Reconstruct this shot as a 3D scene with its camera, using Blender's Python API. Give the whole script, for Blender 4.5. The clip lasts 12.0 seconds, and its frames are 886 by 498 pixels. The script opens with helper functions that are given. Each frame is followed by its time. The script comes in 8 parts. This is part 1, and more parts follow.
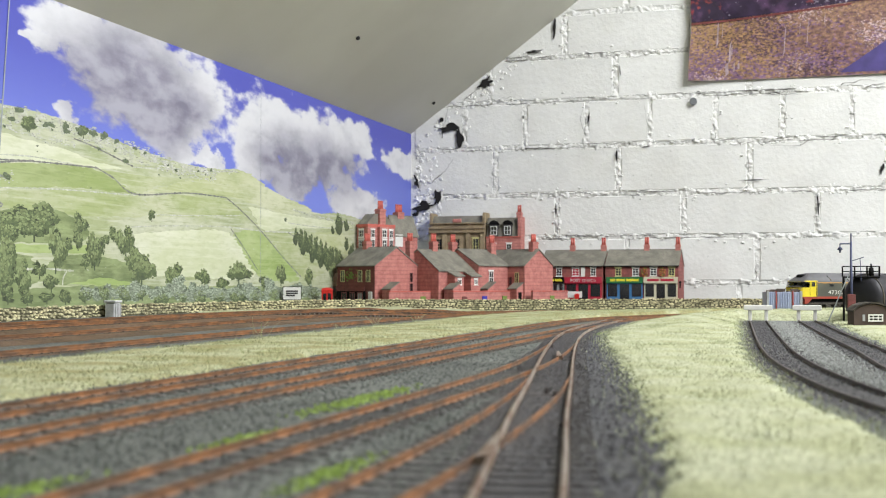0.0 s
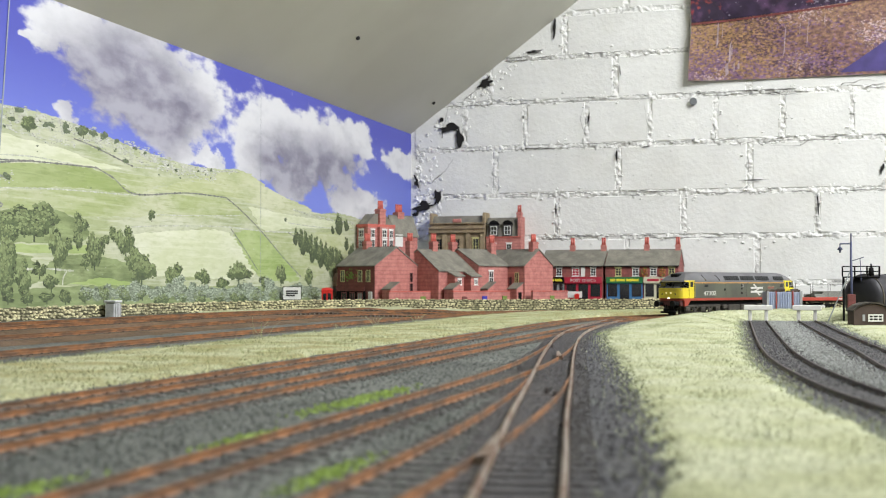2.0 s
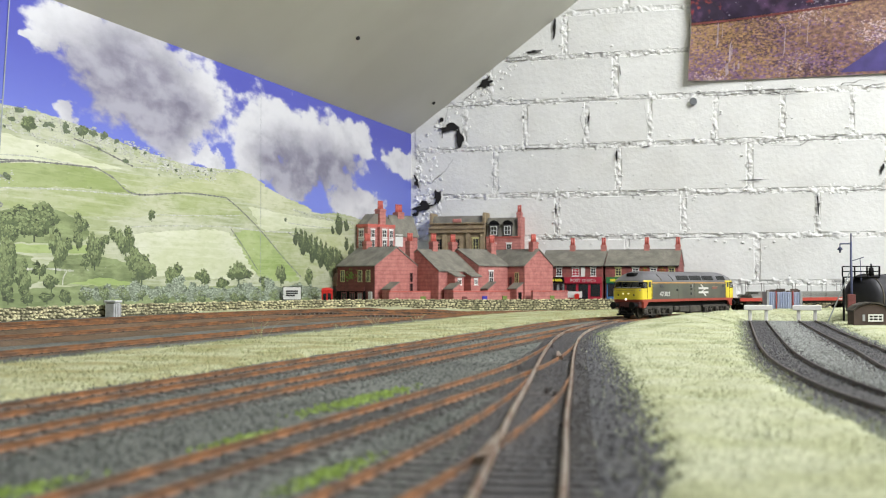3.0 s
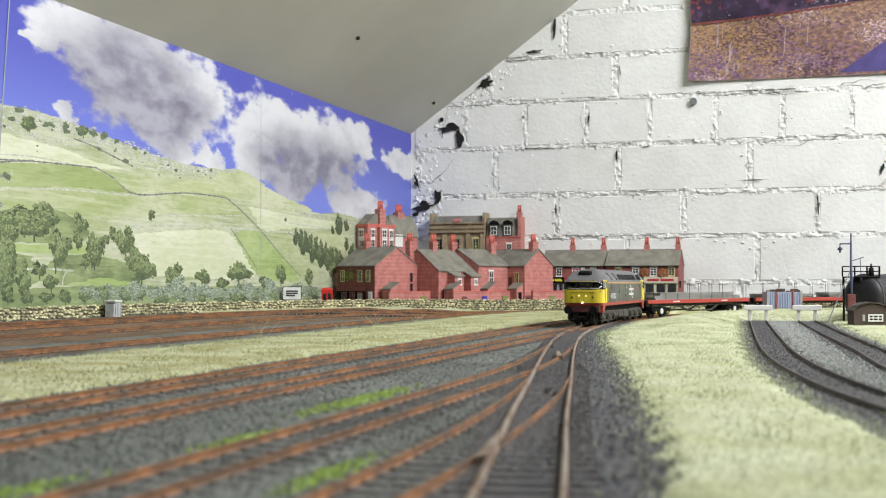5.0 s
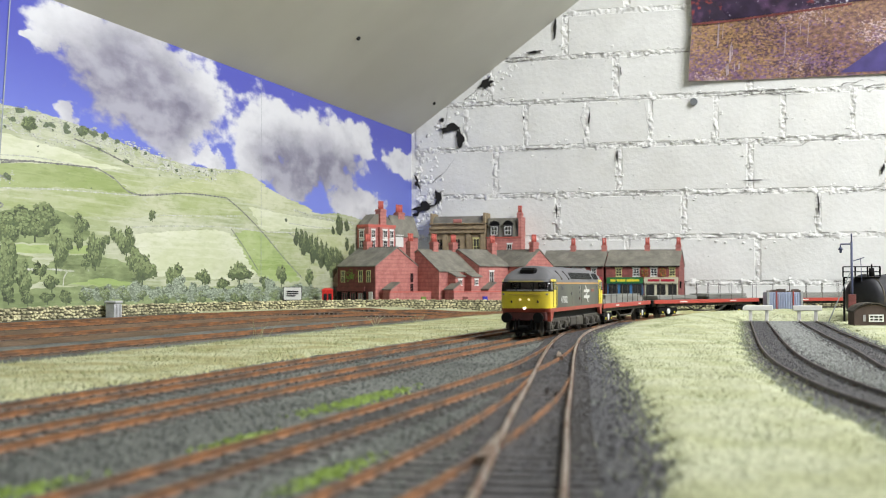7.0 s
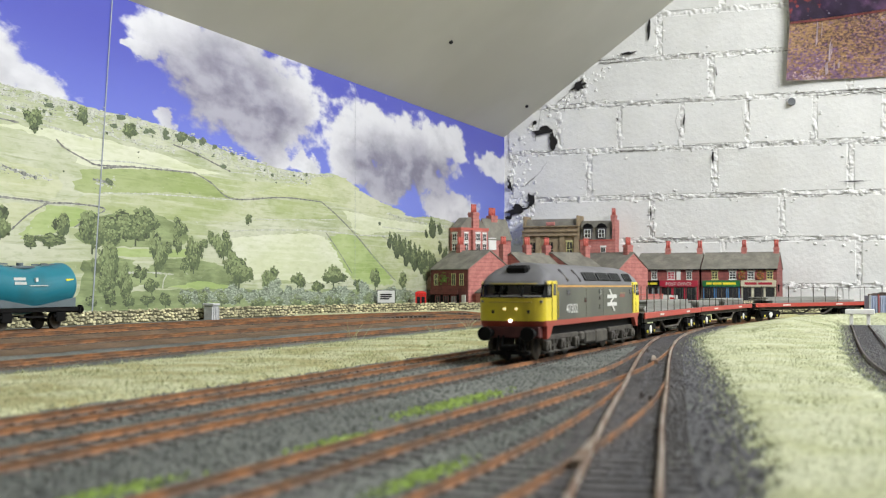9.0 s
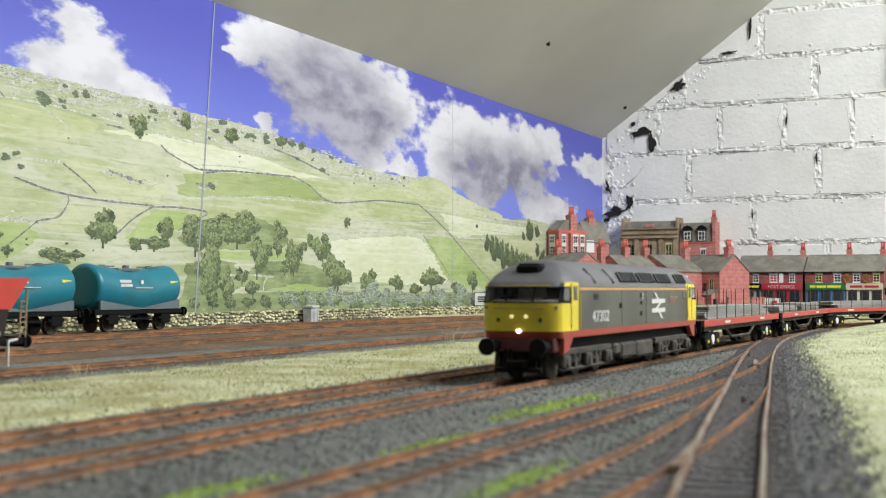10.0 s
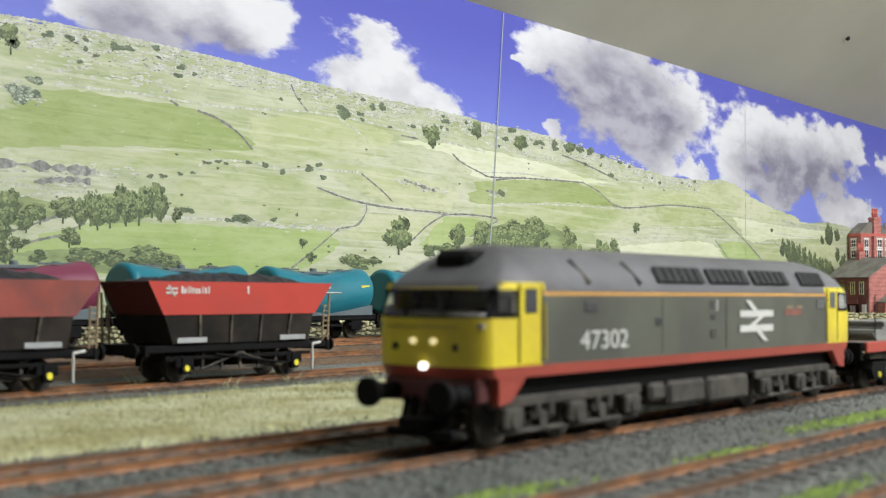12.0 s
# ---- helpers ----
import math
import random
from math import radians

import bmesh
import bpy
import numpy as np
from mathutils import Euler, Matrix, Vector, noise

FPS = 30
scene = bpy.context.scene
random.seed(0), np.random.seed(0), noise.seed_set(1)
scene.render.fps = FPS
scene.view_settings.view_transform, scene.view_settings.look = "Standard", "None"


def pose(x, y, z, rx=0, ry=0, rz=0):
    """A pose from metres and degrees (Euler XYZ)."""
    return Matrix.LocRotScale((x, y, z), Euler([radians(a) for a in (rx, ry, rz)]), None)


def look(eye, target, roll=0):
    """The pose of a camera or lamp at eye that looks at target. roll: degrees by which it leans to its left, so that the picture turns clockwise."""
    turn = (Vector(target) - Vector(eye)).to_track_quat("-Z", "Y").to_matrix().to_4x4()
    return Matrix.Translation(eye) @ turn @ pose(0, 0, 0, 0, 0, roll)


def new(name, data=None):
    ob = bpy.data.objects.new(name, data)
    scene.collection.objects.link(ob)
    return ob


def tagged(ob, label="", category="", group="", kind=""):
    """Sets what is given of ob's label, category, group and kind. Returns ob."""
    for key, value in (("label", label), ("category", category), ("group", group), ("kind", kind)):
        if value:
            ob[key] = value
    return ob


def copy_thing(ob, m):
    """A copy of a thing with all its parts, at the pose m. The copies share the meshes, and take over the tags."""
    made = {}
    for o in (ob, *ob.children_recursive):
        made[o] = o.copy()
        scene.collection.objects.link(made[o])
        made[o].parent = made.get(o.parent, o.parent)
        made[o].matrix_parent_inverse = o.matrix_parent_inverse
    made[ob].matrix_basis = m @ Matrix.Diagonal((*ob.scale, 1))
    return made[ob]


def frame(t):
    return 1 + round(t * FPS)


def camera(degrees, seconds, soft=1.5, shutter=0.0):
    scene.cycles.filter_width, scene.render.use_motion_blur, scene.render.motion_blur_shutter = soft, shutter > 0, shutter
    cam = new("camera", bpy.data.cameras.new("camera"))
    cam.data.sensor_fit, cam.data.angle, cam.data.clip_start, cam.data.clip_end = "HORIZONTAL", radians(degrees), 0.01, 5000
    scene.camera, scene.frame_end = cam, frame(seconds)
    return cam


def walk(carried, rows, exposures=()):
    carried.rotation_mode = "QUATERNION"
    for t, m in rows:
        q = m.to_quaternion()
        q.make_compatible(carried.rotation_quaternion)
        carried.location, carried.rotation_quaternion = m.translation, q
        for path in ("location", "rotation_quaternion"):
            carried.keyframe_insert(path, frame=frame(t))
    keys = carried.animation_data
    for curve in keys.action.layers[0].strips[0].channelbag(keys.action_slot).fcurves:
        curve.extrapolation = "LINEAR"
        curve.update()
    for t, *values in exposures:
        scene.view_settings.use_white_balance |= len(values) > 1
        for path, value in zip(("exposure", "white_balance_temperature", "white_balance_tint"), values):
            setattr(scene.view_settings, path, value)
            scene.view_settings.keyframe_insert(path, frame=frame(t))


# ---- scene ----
# A model railway on an attic baseboard, 4 mm to the foot. Rail tops lie at z = 0.
# ---- camera ----
EYE = (0.0, 0.0, 0.0382)
cam = camera(39.53, 12.0, soft=1.05)
cam.data.dof.use_dof = True
cam.data.dof.focus_distance = 1.15
cam.data.dof.aperture_fstop = 25

TURNS = [
    # seconds, yaw, pitch, roll
    (0.0, 16.49, 1.59, -0.04), (6.5, 16.49, 1.59, -0.04), (6.9, 16.50, 1.60, -0.04), (7.6, 16.72, 1.65, -0.05), (8.3, 17.74, 1.74, -0.06),
    (8.5, 18.63, 1.70, -0.06), (9.0, 20.83, 1.75, -0.02), (9.5, 22.43, 1.80, 0.0),
    (10.0, 25.35, 1.87, 0.06), (10.5, 29.78, 1.93, 0.13), (11.0, 31.60, 1.96, 0.17),
    (11.5, 36.12, 2.06, 0.20), (12.0, 38.72, 2.10, 0.22),
]
walk(cam, [(t, pose(*EYE, 90 + p, 0, y) @ pose(0, 0, 0, 0, 0, r)) for t, y, p, r in TURNS])

# ---- light: a white attic room lit by a tube fitting overhead and a skylight behind the camera ----
world = bpy.data.worlds.new("world")
scene.world = world
world.use_nodes = True
wn = world.node_tree.nodes
wn["Background"].inputs[0].default_value = (0.9, 0.95, 1.0, 1)
wn["Background"].inputs[1].default_value = 0.5
scene.view_settings.exposure = 0.0


def area_lamp(name, eye, target, sx, sy, watts, colour):
    d = bpy.data.lights.new(name, "AREA")
    d.shape, d.size, d.size_y, d.energy, d.color = "RECTANGLE", sx, sy, watts, colour
    ob = new(name, d)
    ob.matrix_world = look(eye, target)
    return tagged(ob, kind="structure")


area_lamp("skylight_lamp", (0.85, 0.90, 1.30), (-0.3, 1.22, 0.0), 1.1, 1.0, 86, (0.955, 0.965, 1.0))
# ---- materials ----


def mat(name, base, rough=0.6, metal=0.0, var=0.12, scale=60.0, bump=0.0, bump_scale=400.0, second=None, mix_scale=25.0, lo=0.42, hi=0.6, emit=0.0, spec=0.5, island=0.0, obj=0.0, stretch=None, courses=0.0, speckle=()):
    """Painted or natural surface: two-scale colour variation, an optional second colour in patches, fine relief."""
    m = bpy.data.materials.new(name)
    m.use_nodes = True
    nt = m.node_tree
    N, L = nt.nodes.new, nt.links.new
    b = nt.nodes["Principled BSDF"]
    b.inputs["Roughness"].default_value, b.inputs["Metallic"].default_value = rough, metal
    b.inputs["Specular IOR Level"].default_value = spec
    tc = N("ShaderNodeTexCoord")
    coord = tc.outputs["Object"]
    if stretch:
        mp = N("ShaderNodeMapping")
        mp.inputs["Scale"].default_value = stretch
        L(coord, mp.inputs["Vector"])
        coord = mp.outputs["Vector"]
    n1 = N("ShaderNodeTexNoise")
    n1.inputs["Scale"].default_value, n1.inputs["Detail"].default_value = scale, 6
    L(coord, n1.inputs["Vector"])
    n2 = N("ShaderNodeTexNoise")
    n2.inputs["Scale"].default_value, n2.inputs["Detail"].default_value = mix_scale, 4
    L(coord, n2.inputs["Vector"])
    col = None
    if second:
        r = N("ShaderNodeMapRange")
        r.inputs["From Min"].default_value, r.inputs["From Max"].default_value = lo, hi
        L(n2.outputs["Fac"], r.inputs["Value"])
        mx = N("ShaderNodeMix")
        mx.data_type = "RGBA"
        mx.inputs["A"].default_value, mx.inputs["B"].default_value = (*base, 1), (*second, 1)
        L(r.outputs["Result"], mx.inputs["Factor"])
        col = mx.outputs["Result"]
    for tone, fine_scale, broad_scale, cut in speckle:
        if not col:
            break
        fine, broad = N("ShaderNodeTexNoise"), N("ShaderNodeTexNoise")
        for n, s in ((fine, fine_scale), (broad, broad_scale)):
            n.inputs["Scale"].default_value, n.inputs["Detail"].default_value = s, 3
            L(coord, n.inputs["Vector"])
        both = N("ShaderNodeMath")
        both.operation = "ADD"
        L(fine.outputs["Fac"], both.inputs[0])
        L(broad.outputs["Fac"], both.inputs[1])
        r2 = N("ShaderNodeMapRange")
        r2.inputs["From Min"].default_value, r2.inputs["From Max"].default_value = cut, cut + 0.12
        r2.inputs["To Max"].default_value = 0.8
        L(both.outputs[0], r2.inputs["Value"])
        m2 = N("ShaderNodeMix")
        m2.data_type = "RGBA"
        L(r2.outputs["Result"], m2.inputs["Factor"])
        L(col, m2.inputs["A"])
        m2.inputs["B"].default_value = (*tone, 1)
        col = m2.outputs["Result"]
    hsv = N("ShaderNodeHueSaturation")
    if col:
        L(col, hsv.inputs["Color"])
    else:
        hsv.inputs["Color"].default_value = (*base, 1)
    v = N("ShaderNodeMapRange")
    v.inputs["From Min"].default_value, v.inputs["From Max"].default_value = 0.25, 0.75
    v.inputs["To Min"].default_value, v.inputs["To Max"].default_value = 1 - var, 1 + var
    L(n1.outputs["Fac"], v.inputs["Value"])
    val = v.outputs["Result"]
    for amount, node, out in ((island, "ShaderNodeNewGeometry", "Random Per Island"), (obj, "ShaderNodeObjectInfo", "Random")):
        if amount:
            g = N(node)
            w = N("ShaderNodeMapRange")
            w.inputs["To Min"].default_value, w.inputs["To Max"].default_value = 1 - amount, 1 + amount
            L(g.outputs[out], w.inputs["Value"])
            mu = N("ShaderNodeMath")
            mu.operation = "MULTIPLY"
            L(val, mu.inputs[0])
            L(w.outputs["Result"], mu.inputs[1])
            val = mu.outputs[0]
    if courses:
        wv = N("ShaderNodeTexWave")
        wv.bands_direction = "Z"
        wv.inputs["Scale"].default_value, wv.inputs["Distortion"].default_value = courses, 0.6
        L(tc.outputs["Object"], wv.inputs["Vector"])
        cr = N("ShaderNodeMapRange")
        cr.inputs["From Min"].default_value, cr.inputs["From Max"].default_value = 0.0, 0.35
        cr.inputs["To Min"].default_value, cr.inputs["To Max"].default_value = 0.84, 1.03
        L(wv.outputs["Fac"], cr.inputs["Value"])
        mc = N("ShaderNodeMath")
        mc.operation = "MULTIPLY"
        L(val, mc.inputs[0])
        L(cr.outputs["Result"], mc.inputs[1])
        val = mc.outputs[0]
    L(val, hsv.inputs["Value"])
    L(hsv.outputs["Color"], b.inputs["Base Color"])
    if bump:
        n3 = N("ShaderNodeTexNoise")
        n3.inputs["Scale"].default_value, n3.inputs["Detail"].default_value = bump_scale, 5
        L(tc.outputs["Object"], n3.inputs["Vector"])
        bp = N("ShaderNodeBump")
        bp.inputs["Strength"].default_value, bp.inputs["Distance"].default_value = bump, 0.002
        L(n3.outputs["Fac"], bp.inputs["Height"])
        L(bp.outputs["Normal"], b.inputs["Normal"])
    if emit:
        b.inputs["Emission Color"].default_value = (*base, 1)
        b.inputs["Emission Strength"].default_value = emit
    return m


def glass(name, tint=(0.9, 0.95, 0.95), rough=0.05):
    m = bpy.data.materials.new(name)
    m.use_nodes = True
    b = m.node_tree.nodes["Principled BSDF"]
    b.inputs["Base Color"].default_value = (*tint, 1)
    b.inputs["Roughness"].default_value = rough
    b.inputs["Transmission Weight"].default_value = 1.0
    b.inputs["IOR"].default_value = 1.3
    return m


M = {}
M["white_paint"] = mat("white_paint", (0.765, 0.77, 0.74), 0.55, var=0.06, scale=22, bump=0.42, bump_scale=150, second=(0.72, 0.72, 0.68), mix_scale=9, lo=0.5, hi=0.72, obj=0.03)
M["mortar"] = mat("mortar", (0.78, 0.78, 0.75), 0.7, var=0.10, scale=60, bump=1.0, bump_scale=140, second=(0.55, 0.55, 0.52), mix_scale=30, lo=0.6, hi=0.72)
M["gap"] = mat("gap", (0.012, 0.011, 0.010), 0.9, var=0.4)
M["ceiling_paint"] = mat("ceiling_paint", (0.585, 0.575, 0.50), 0.6, var=0.05, scale=4, bump=0.12, bump_scale=30, second=(0.53, 0.52, 0.445), mix_scale=3)
M["plaster"] = mat("plaster", (0.72, 0.72, 0.70), 0.7, var=0.04, scale=6, bump=0.1, bump_scale=60)
M["ballast"] = mat("ballast", (0.085, 0.092, 0.080), 0.85, var=0.5, scale=420, bump=1.0, bump_scale=500, second=(0.155, 0.165, 0.145), mix_scale=14, lo=0.38, hi=0.62)
M["rust_ballast"] = mat("rust_ballast", (0.112, 0.072, 0.038), 0.9, var=0.4, scale=350, bump=0.8, bump_scale=500, second=(0.165, 0.105, 0.060), mix_scale=25)
M["ash"] = mat("ash", (0.072, 0.072, 0.076), 0.9, var=0.4, scale=350, bump=0.8, bump_scale=500, second=(0.07, 0.07, 0.07), mix_scale=18)
M["stone_chip"] = mat("stone_chip", (0.135, 0.148, 0.132), 0.85, var=0.2, scale=300, island=0.55)
M["ash_chip"] = mat("ash_chip", (0.085, 0.085, 0.09), 0.85, var=0.2, scale=300, island=0.6)
M["rail"] = mat("rail", (0.265, 0.118, 0.045), 0.55, 0.2, var=0.35, scale=160, second=(0.125, 0.070, 0.038), mix_scale=45)
M["rail_bright"] = mat("rail_bright", (0.40, 0.34, 0.28), 0.38, 0.6, var=0.2, scale=160, second=(0.22, 0.13, 0.08), mix_scale=50)
M["rail_dark"] = mat("rail_dark", (0.080, 0.066, 0.062), 0.5, 0.3, var=0.25, scale=160)
M["chair_rust"] = mat("chair_rust", (0.135, 0.072, 0.042), 0.8, var=0.3, scale=220, second=(0.085, 0.058, 0.042), mix_scale=90)
M["gravel_pale"] = mat("gravel_pale", (0.25, 0.26, 0.245), 0.85, var=0.2, scale=300, island=0.45)
M["sleeper"] = mat("sleeper", (0.130, 0.112, 0.095), 0.75, var=0.3, scale=200, second=(0.11, 0.10, 0.09), mix_scale=60, island=0.25, bump=0.3)
M["sleeper_dark"] = mat("sleeper_dark", (0.085, 0.080, 0.078), 0.8, var=0.3, scale=200, island=0.25, bump=0.3)
M["grass"] = mat("grass", (0.495, 0.52, 0.345), 0.9, var=0.2, scale=60, second=(0.36, 0.405, 0.22), mix_scale=22, lo=0.40, hi=0.66, island=0.15, spec=0.2)
M["grass_base"] = mat("grass_base", (0.465, 0.485, 0.33), 0.95, var=0.25, scale=300, second=(0.40, 0.415, 0.25), mix_scale=30, bump=1.0, bump_scale=420, spec=0.1)
M["strip_grass"] = mat("strip_grass", (0.48, 0.515, 0.32), 0.9, var=0.25, scale=60, second=(0.34, 0.37, 0.18), mix_scale=22, lo=0.42, hi=0.64, island=0.2, spec=0.2)
M["strip_base"] = mat("strip_base", (0.46, 0.47, 0.29), 0.95, var=0.3, scale=300, second=(0.33, 0.31, 0.15), mix_scale=30, bump=1.0, bump_scale=420, spec=0.1)
M["moss"] = mat("moss", (0.27, 0.37, 0.095), 0.95, var=0.3, scale=300, island=0.35, spec=0.1)
# ---- helpers for building ----


def mesh_of(name, bm, material, smooth=False):
    me = bpy.data.meshes.new(name)
    bmesh.ops.recalc_face_normals(bm, faces=bm.faces)
    if smooth:
        for f in bm.faces:
            f.smooth = True
    bm.to_mesh(me)
    bm.free()
    for m in material if isinstance(material, (list, tuple)) else [material]:
        me.materials.append(m)
    return me


def part(name, bm, material, parent=None, label="", smooth=False):
    """Links a bmesh as one mesh object under a thing or under a part."""
    ob = new(name, mesh_of(name, bm, material, smooth))
    ob.parent = parent
    if label:
        ob["label"] = label
    return ob


def thing(name, label, category, m=None, group="", kind=""):
    ob = new(name)
    ob.empty_display_size = 0.01
    if m is not None:
        ob.matrix_basis = m
    return tagged(ob, label, category, group, kind)


def box(bm, x0, x1, y0, y1, z0, z1, bevel=0.0, m=None, mi=0):
    """Adds a box, bevelled if asked."""
    t = bmesh.new()
    vs = [t.verts.new((x, y, z)) for x in (x0, x1) for y in (y0, y1) for z in (z0, z1)]
    for q in ((0, 1, 3, 2), (4, 6, 7, 5), (0, 4, 5, 1), (2, 3, 7, 6), (0, 2, 6, 4), (1, 5, 7, 3)):
        t.faces.new([vs[i] for i in q])
    if bevel:
        bmesh.ops.bevel(t, geom=t.edges[:], offset=bevel, segments=1, affect="EDGES")
    join(bm, t, m, mi)


def join(bm, t, m=None, mi=0):
    """Moves all of bmesh t into bm."""
    new_verts = {}
    for v in t.verts:
        new_verts[v] = bm.verts.new(m @ v.co if m is not None else v.co)
    for f in t.faces:
        try:
            g = bm.faces.new([new_verts[v] for v in f.verts])
            g.smooth, g.material_index = f.smooth, mi or f.material_index
        except ValueError:
            pass
    t.free()


def cyl(bm, a, b, r, seg=12, r2=None, m=None, mi=0):
    """A capped cylinder or cone from a to b."""
    a, b = Vector(a), Vector(b)
    q = (b - a).to_track_quat("Z", "Y").to_matrix()
    t = bmesh.new()
    rings = []
    for p, rad in ((a, r), (b, r if r2 is None else r2)):
        rings.append([t.verts.new(p + q @ Vector((rad * math.cos(2 * math.pi * i / seg), rad * math.sin(2 * math.pi * i / seg), 0))) for i in range(seg)])
    for i in range(seg):
        j = (i + 1) % seg
        f = t.faces.new((rings[0][i], rings[0][j], rings[1][j], rings[1][i]))
        f.smooth = seg > 8
    t.faces.new(rings[0][::-1])
    t.faces.new(rings[1])
    join(bm, t, m, mi)


def loft(bm, rings, closed=True, caps=True, smooth=False, mi=0):
    """Skins a row of equal rings of points."""
    vs = [[bm.verts.new(p) for p in ring] for ring in rings]
    n = len(vs[0])
    for a, b in zip(vs, vs[1:]):
        for i in range(n if closed else n - 1):
            j = (i + 1) % n
            try:
                f = bm.faces.new((a[i], a[j], b[j], b[i]))
                f.smooth, f.material_index = smooth, mi
            except ValueError:
                pass
    if caps and closed:
        for ring in (vs[0][::-1], vs[-1]):
            f = bm.faces.new(ring)
            f.material_index = mi


def prism(bm, poly, y0, y1, axis="y", mi=0):
    """Extrudes a polygon of (a, z) along an axis from y0 to y1."""
    put = (lambda a, z, y: (a, y, z)) if axis == "y" else ((lambda a, z, y: (y, a, z)) if axis == "x" else (lambda a, z, y: (a, z, y)))
    loft(bm, [[put(a, z, y0) for a, z in poly], [put(a, z, y1) for a, z in poly]], mi=mi)


# ---- the plan ----
BACK_X, BRICK_Y, EAVE_Z = -0.70, 2.16, 0.312
GAUGE = 0.00825


def straight_then_arc(x, y_start, y_turn, radius, turn, step=0.012):
    """Centre line that runs along +y at x and then bends to the right."""
    pts = []
    n = max(2, int((y_turn - y_start) / step))
    for i in range(n):
        pts.append(Vector((x, y_start + (y_turn - y_start) * i / n, 0)))
    n = max(2, int(radius * math.radians(turn) / step))
    for i in range(n + 1):
        a = math.radians(turn) * i / n
        pts.append(Vector((x + radius * (1 - math.cos(a)), y_turn + radius * math.sin(a), 0)))
    return pts


def smooth_line(pts, step=0.012):
    """A smooth curve through a few plan points, in even steps."""
    P = [Vector((*p, 0)) if len(p) == 2 else Vector(p) for p in pts]
    P = [P[0] * 2 - P[1]] + P + [P[-1] * 2 - P[-2]]
    out = []
    for a, b, c, d in zip(P, P[1:], P[2:], P[3:]):
        n = max(1, int((c - b).length / step))
        for i in range(n):
            t = i / n
            out.append(0.5 * (2 * b + (c - a) * t + (2 * a - 5 * b + 4 * c - d) * t * t + (3 * b - a - 3 * c + d) * t ** 3))
    out.append(P[-2])
    return out


def side(pts, i):
    d = (pts[min(i + 1, len(pts) - 1)] - pts[max(i - 1, 0)]).normalized()
    return Vector((d.y, -d.x, 0))


def offset_line(pts, d):
    return [p + side(pts, i) * d for i, p in enumerate(pts)]


LOCO_X, LOCO_TURN, LOCO_R = -0.1927, 1.208, 0.6495
LINES = {
    "loco": straight_then_arc(LOCO_X, -0.35, LOCO_TURN, LOCO_R, 90) + [Vector((LOCO_X + LOCO_R + 0.1 * i, LOCO_TURN + LOCO_R, 0)) for i in range(1, 13)],
    "beside": straight_then_arc(-0.2385, -0.35, LOCO_TURN, 0.695, 95),
    "hopper": straight_then_arc(-0.432, -0.45, 1.25, 0.62, 92),
    "middle": straight_then_arc(-0.500, -0.45, 1.16, 0.74, 92),
    "outer": straight_then_arc(-0.549, -0.45, 1.135, 0.78, 92),
    "tank": straight_then_arc(-0.598, -0.45, 1.13, 0.815, 92),
}


def rise(x):
    """The far lines climb a low bank towards the backdrop."""
    return 0.0042 * max(0.0, min(1.0, (-0.4480 - x) / 0.0360)) + 0.0033 * max(0.0, min(1.0, (-0.5160 - x) / 0.0170))


def ground_z(x, y):
    """Height of the baseboard's scenic surface."""
    return -0.0023 + rise(x)


# ---- structure ----
def build_shell():
    bm = bmesh.new()
    nx, ny = 110, 120
    X0, X1, Y0, Y1 = BACK_X, 1.75, -0.55, BRICK_Y
    grid = []
    for j in range(ny + 1):
        row = []
        for i in range(nx + 1):
            x, y = X0 + (X1 - X0) * i / nx, Y0 + (Y1 - Y0) * j / ny
            row.append(bm.verts.new((x, y, ground_z(x, y) + 0.0004 * noise.noise((x * 30, y * 30, 0)))))
        grid.append(row)
    for j in range(ny):
        for i in range(nx):
            bm.faces.new((grid[j][i], grid[j][i + 1], grid[j + 1][i + 1], grid[j + 1][i])).smooth = True
    tagged(part("ground", bm, M["ballast"]), "grey ballasted baseboard top of the model railway", "baseboard", kind="structure")
    bm = bmesh.new()
    box(bm, BACK_X, 1.75, -0.55, BRICK_Y, -0.03, -0.012)
    tagged(part("baseboard", bm, M["plaster"]), "board under the railway scenery", "board", kind="structure")
    # room behind and beside the camera
    bm = bmesh.new()
    box(bm, -0.74, 2.6, -2.0, 2.3, -0.95, -0.9)
    tagged(part("floor", bm, M["plaster"]), "plain attic floor under the layout", "floor", kind="structure")
    bm = bmesh.new()
    box(bm, -0.74, 2.6, -2.04, -2.0, -0.95, 1.9)
    tagged(part("wall_south", bm, M["plaster"]), "plain white attic wall", "wall", kind="structure")
    bm = bmesh.new()
    box(bm, 2.6, 2.64, -2.04, 2.3, -0.95, 1.9)
    tagged(part("wall_east", bm, M["plaster"]), "plain white attic wall", "wall", kind="structure")
    # sloping ceiling from the eaves up to a flat top
    bm = bmesh.new()
    up = math.tan(math.radians(36))
    top_x = BACK_X + 1.35 / up
    prism(bm, [(BACK_X - 0.002, EAVE_Z), (top_x, EAVE_Z + 1.35), (2.6, EAVE_Z + 1.35), (2.6, EAVE_Z + 1.39), (top_x, EAVE_Z + 1.39), (BACK_X - 0.05, EAVE_Z + 0.03)], -2.0, BRICK_Y + 0.004)
    tagged(part("ceiling", bm, M["ceiling_paint"]), "sloping cream-grey painted attic ceiling with two nail holes", "ceiling", kind="structure")


build_shell()
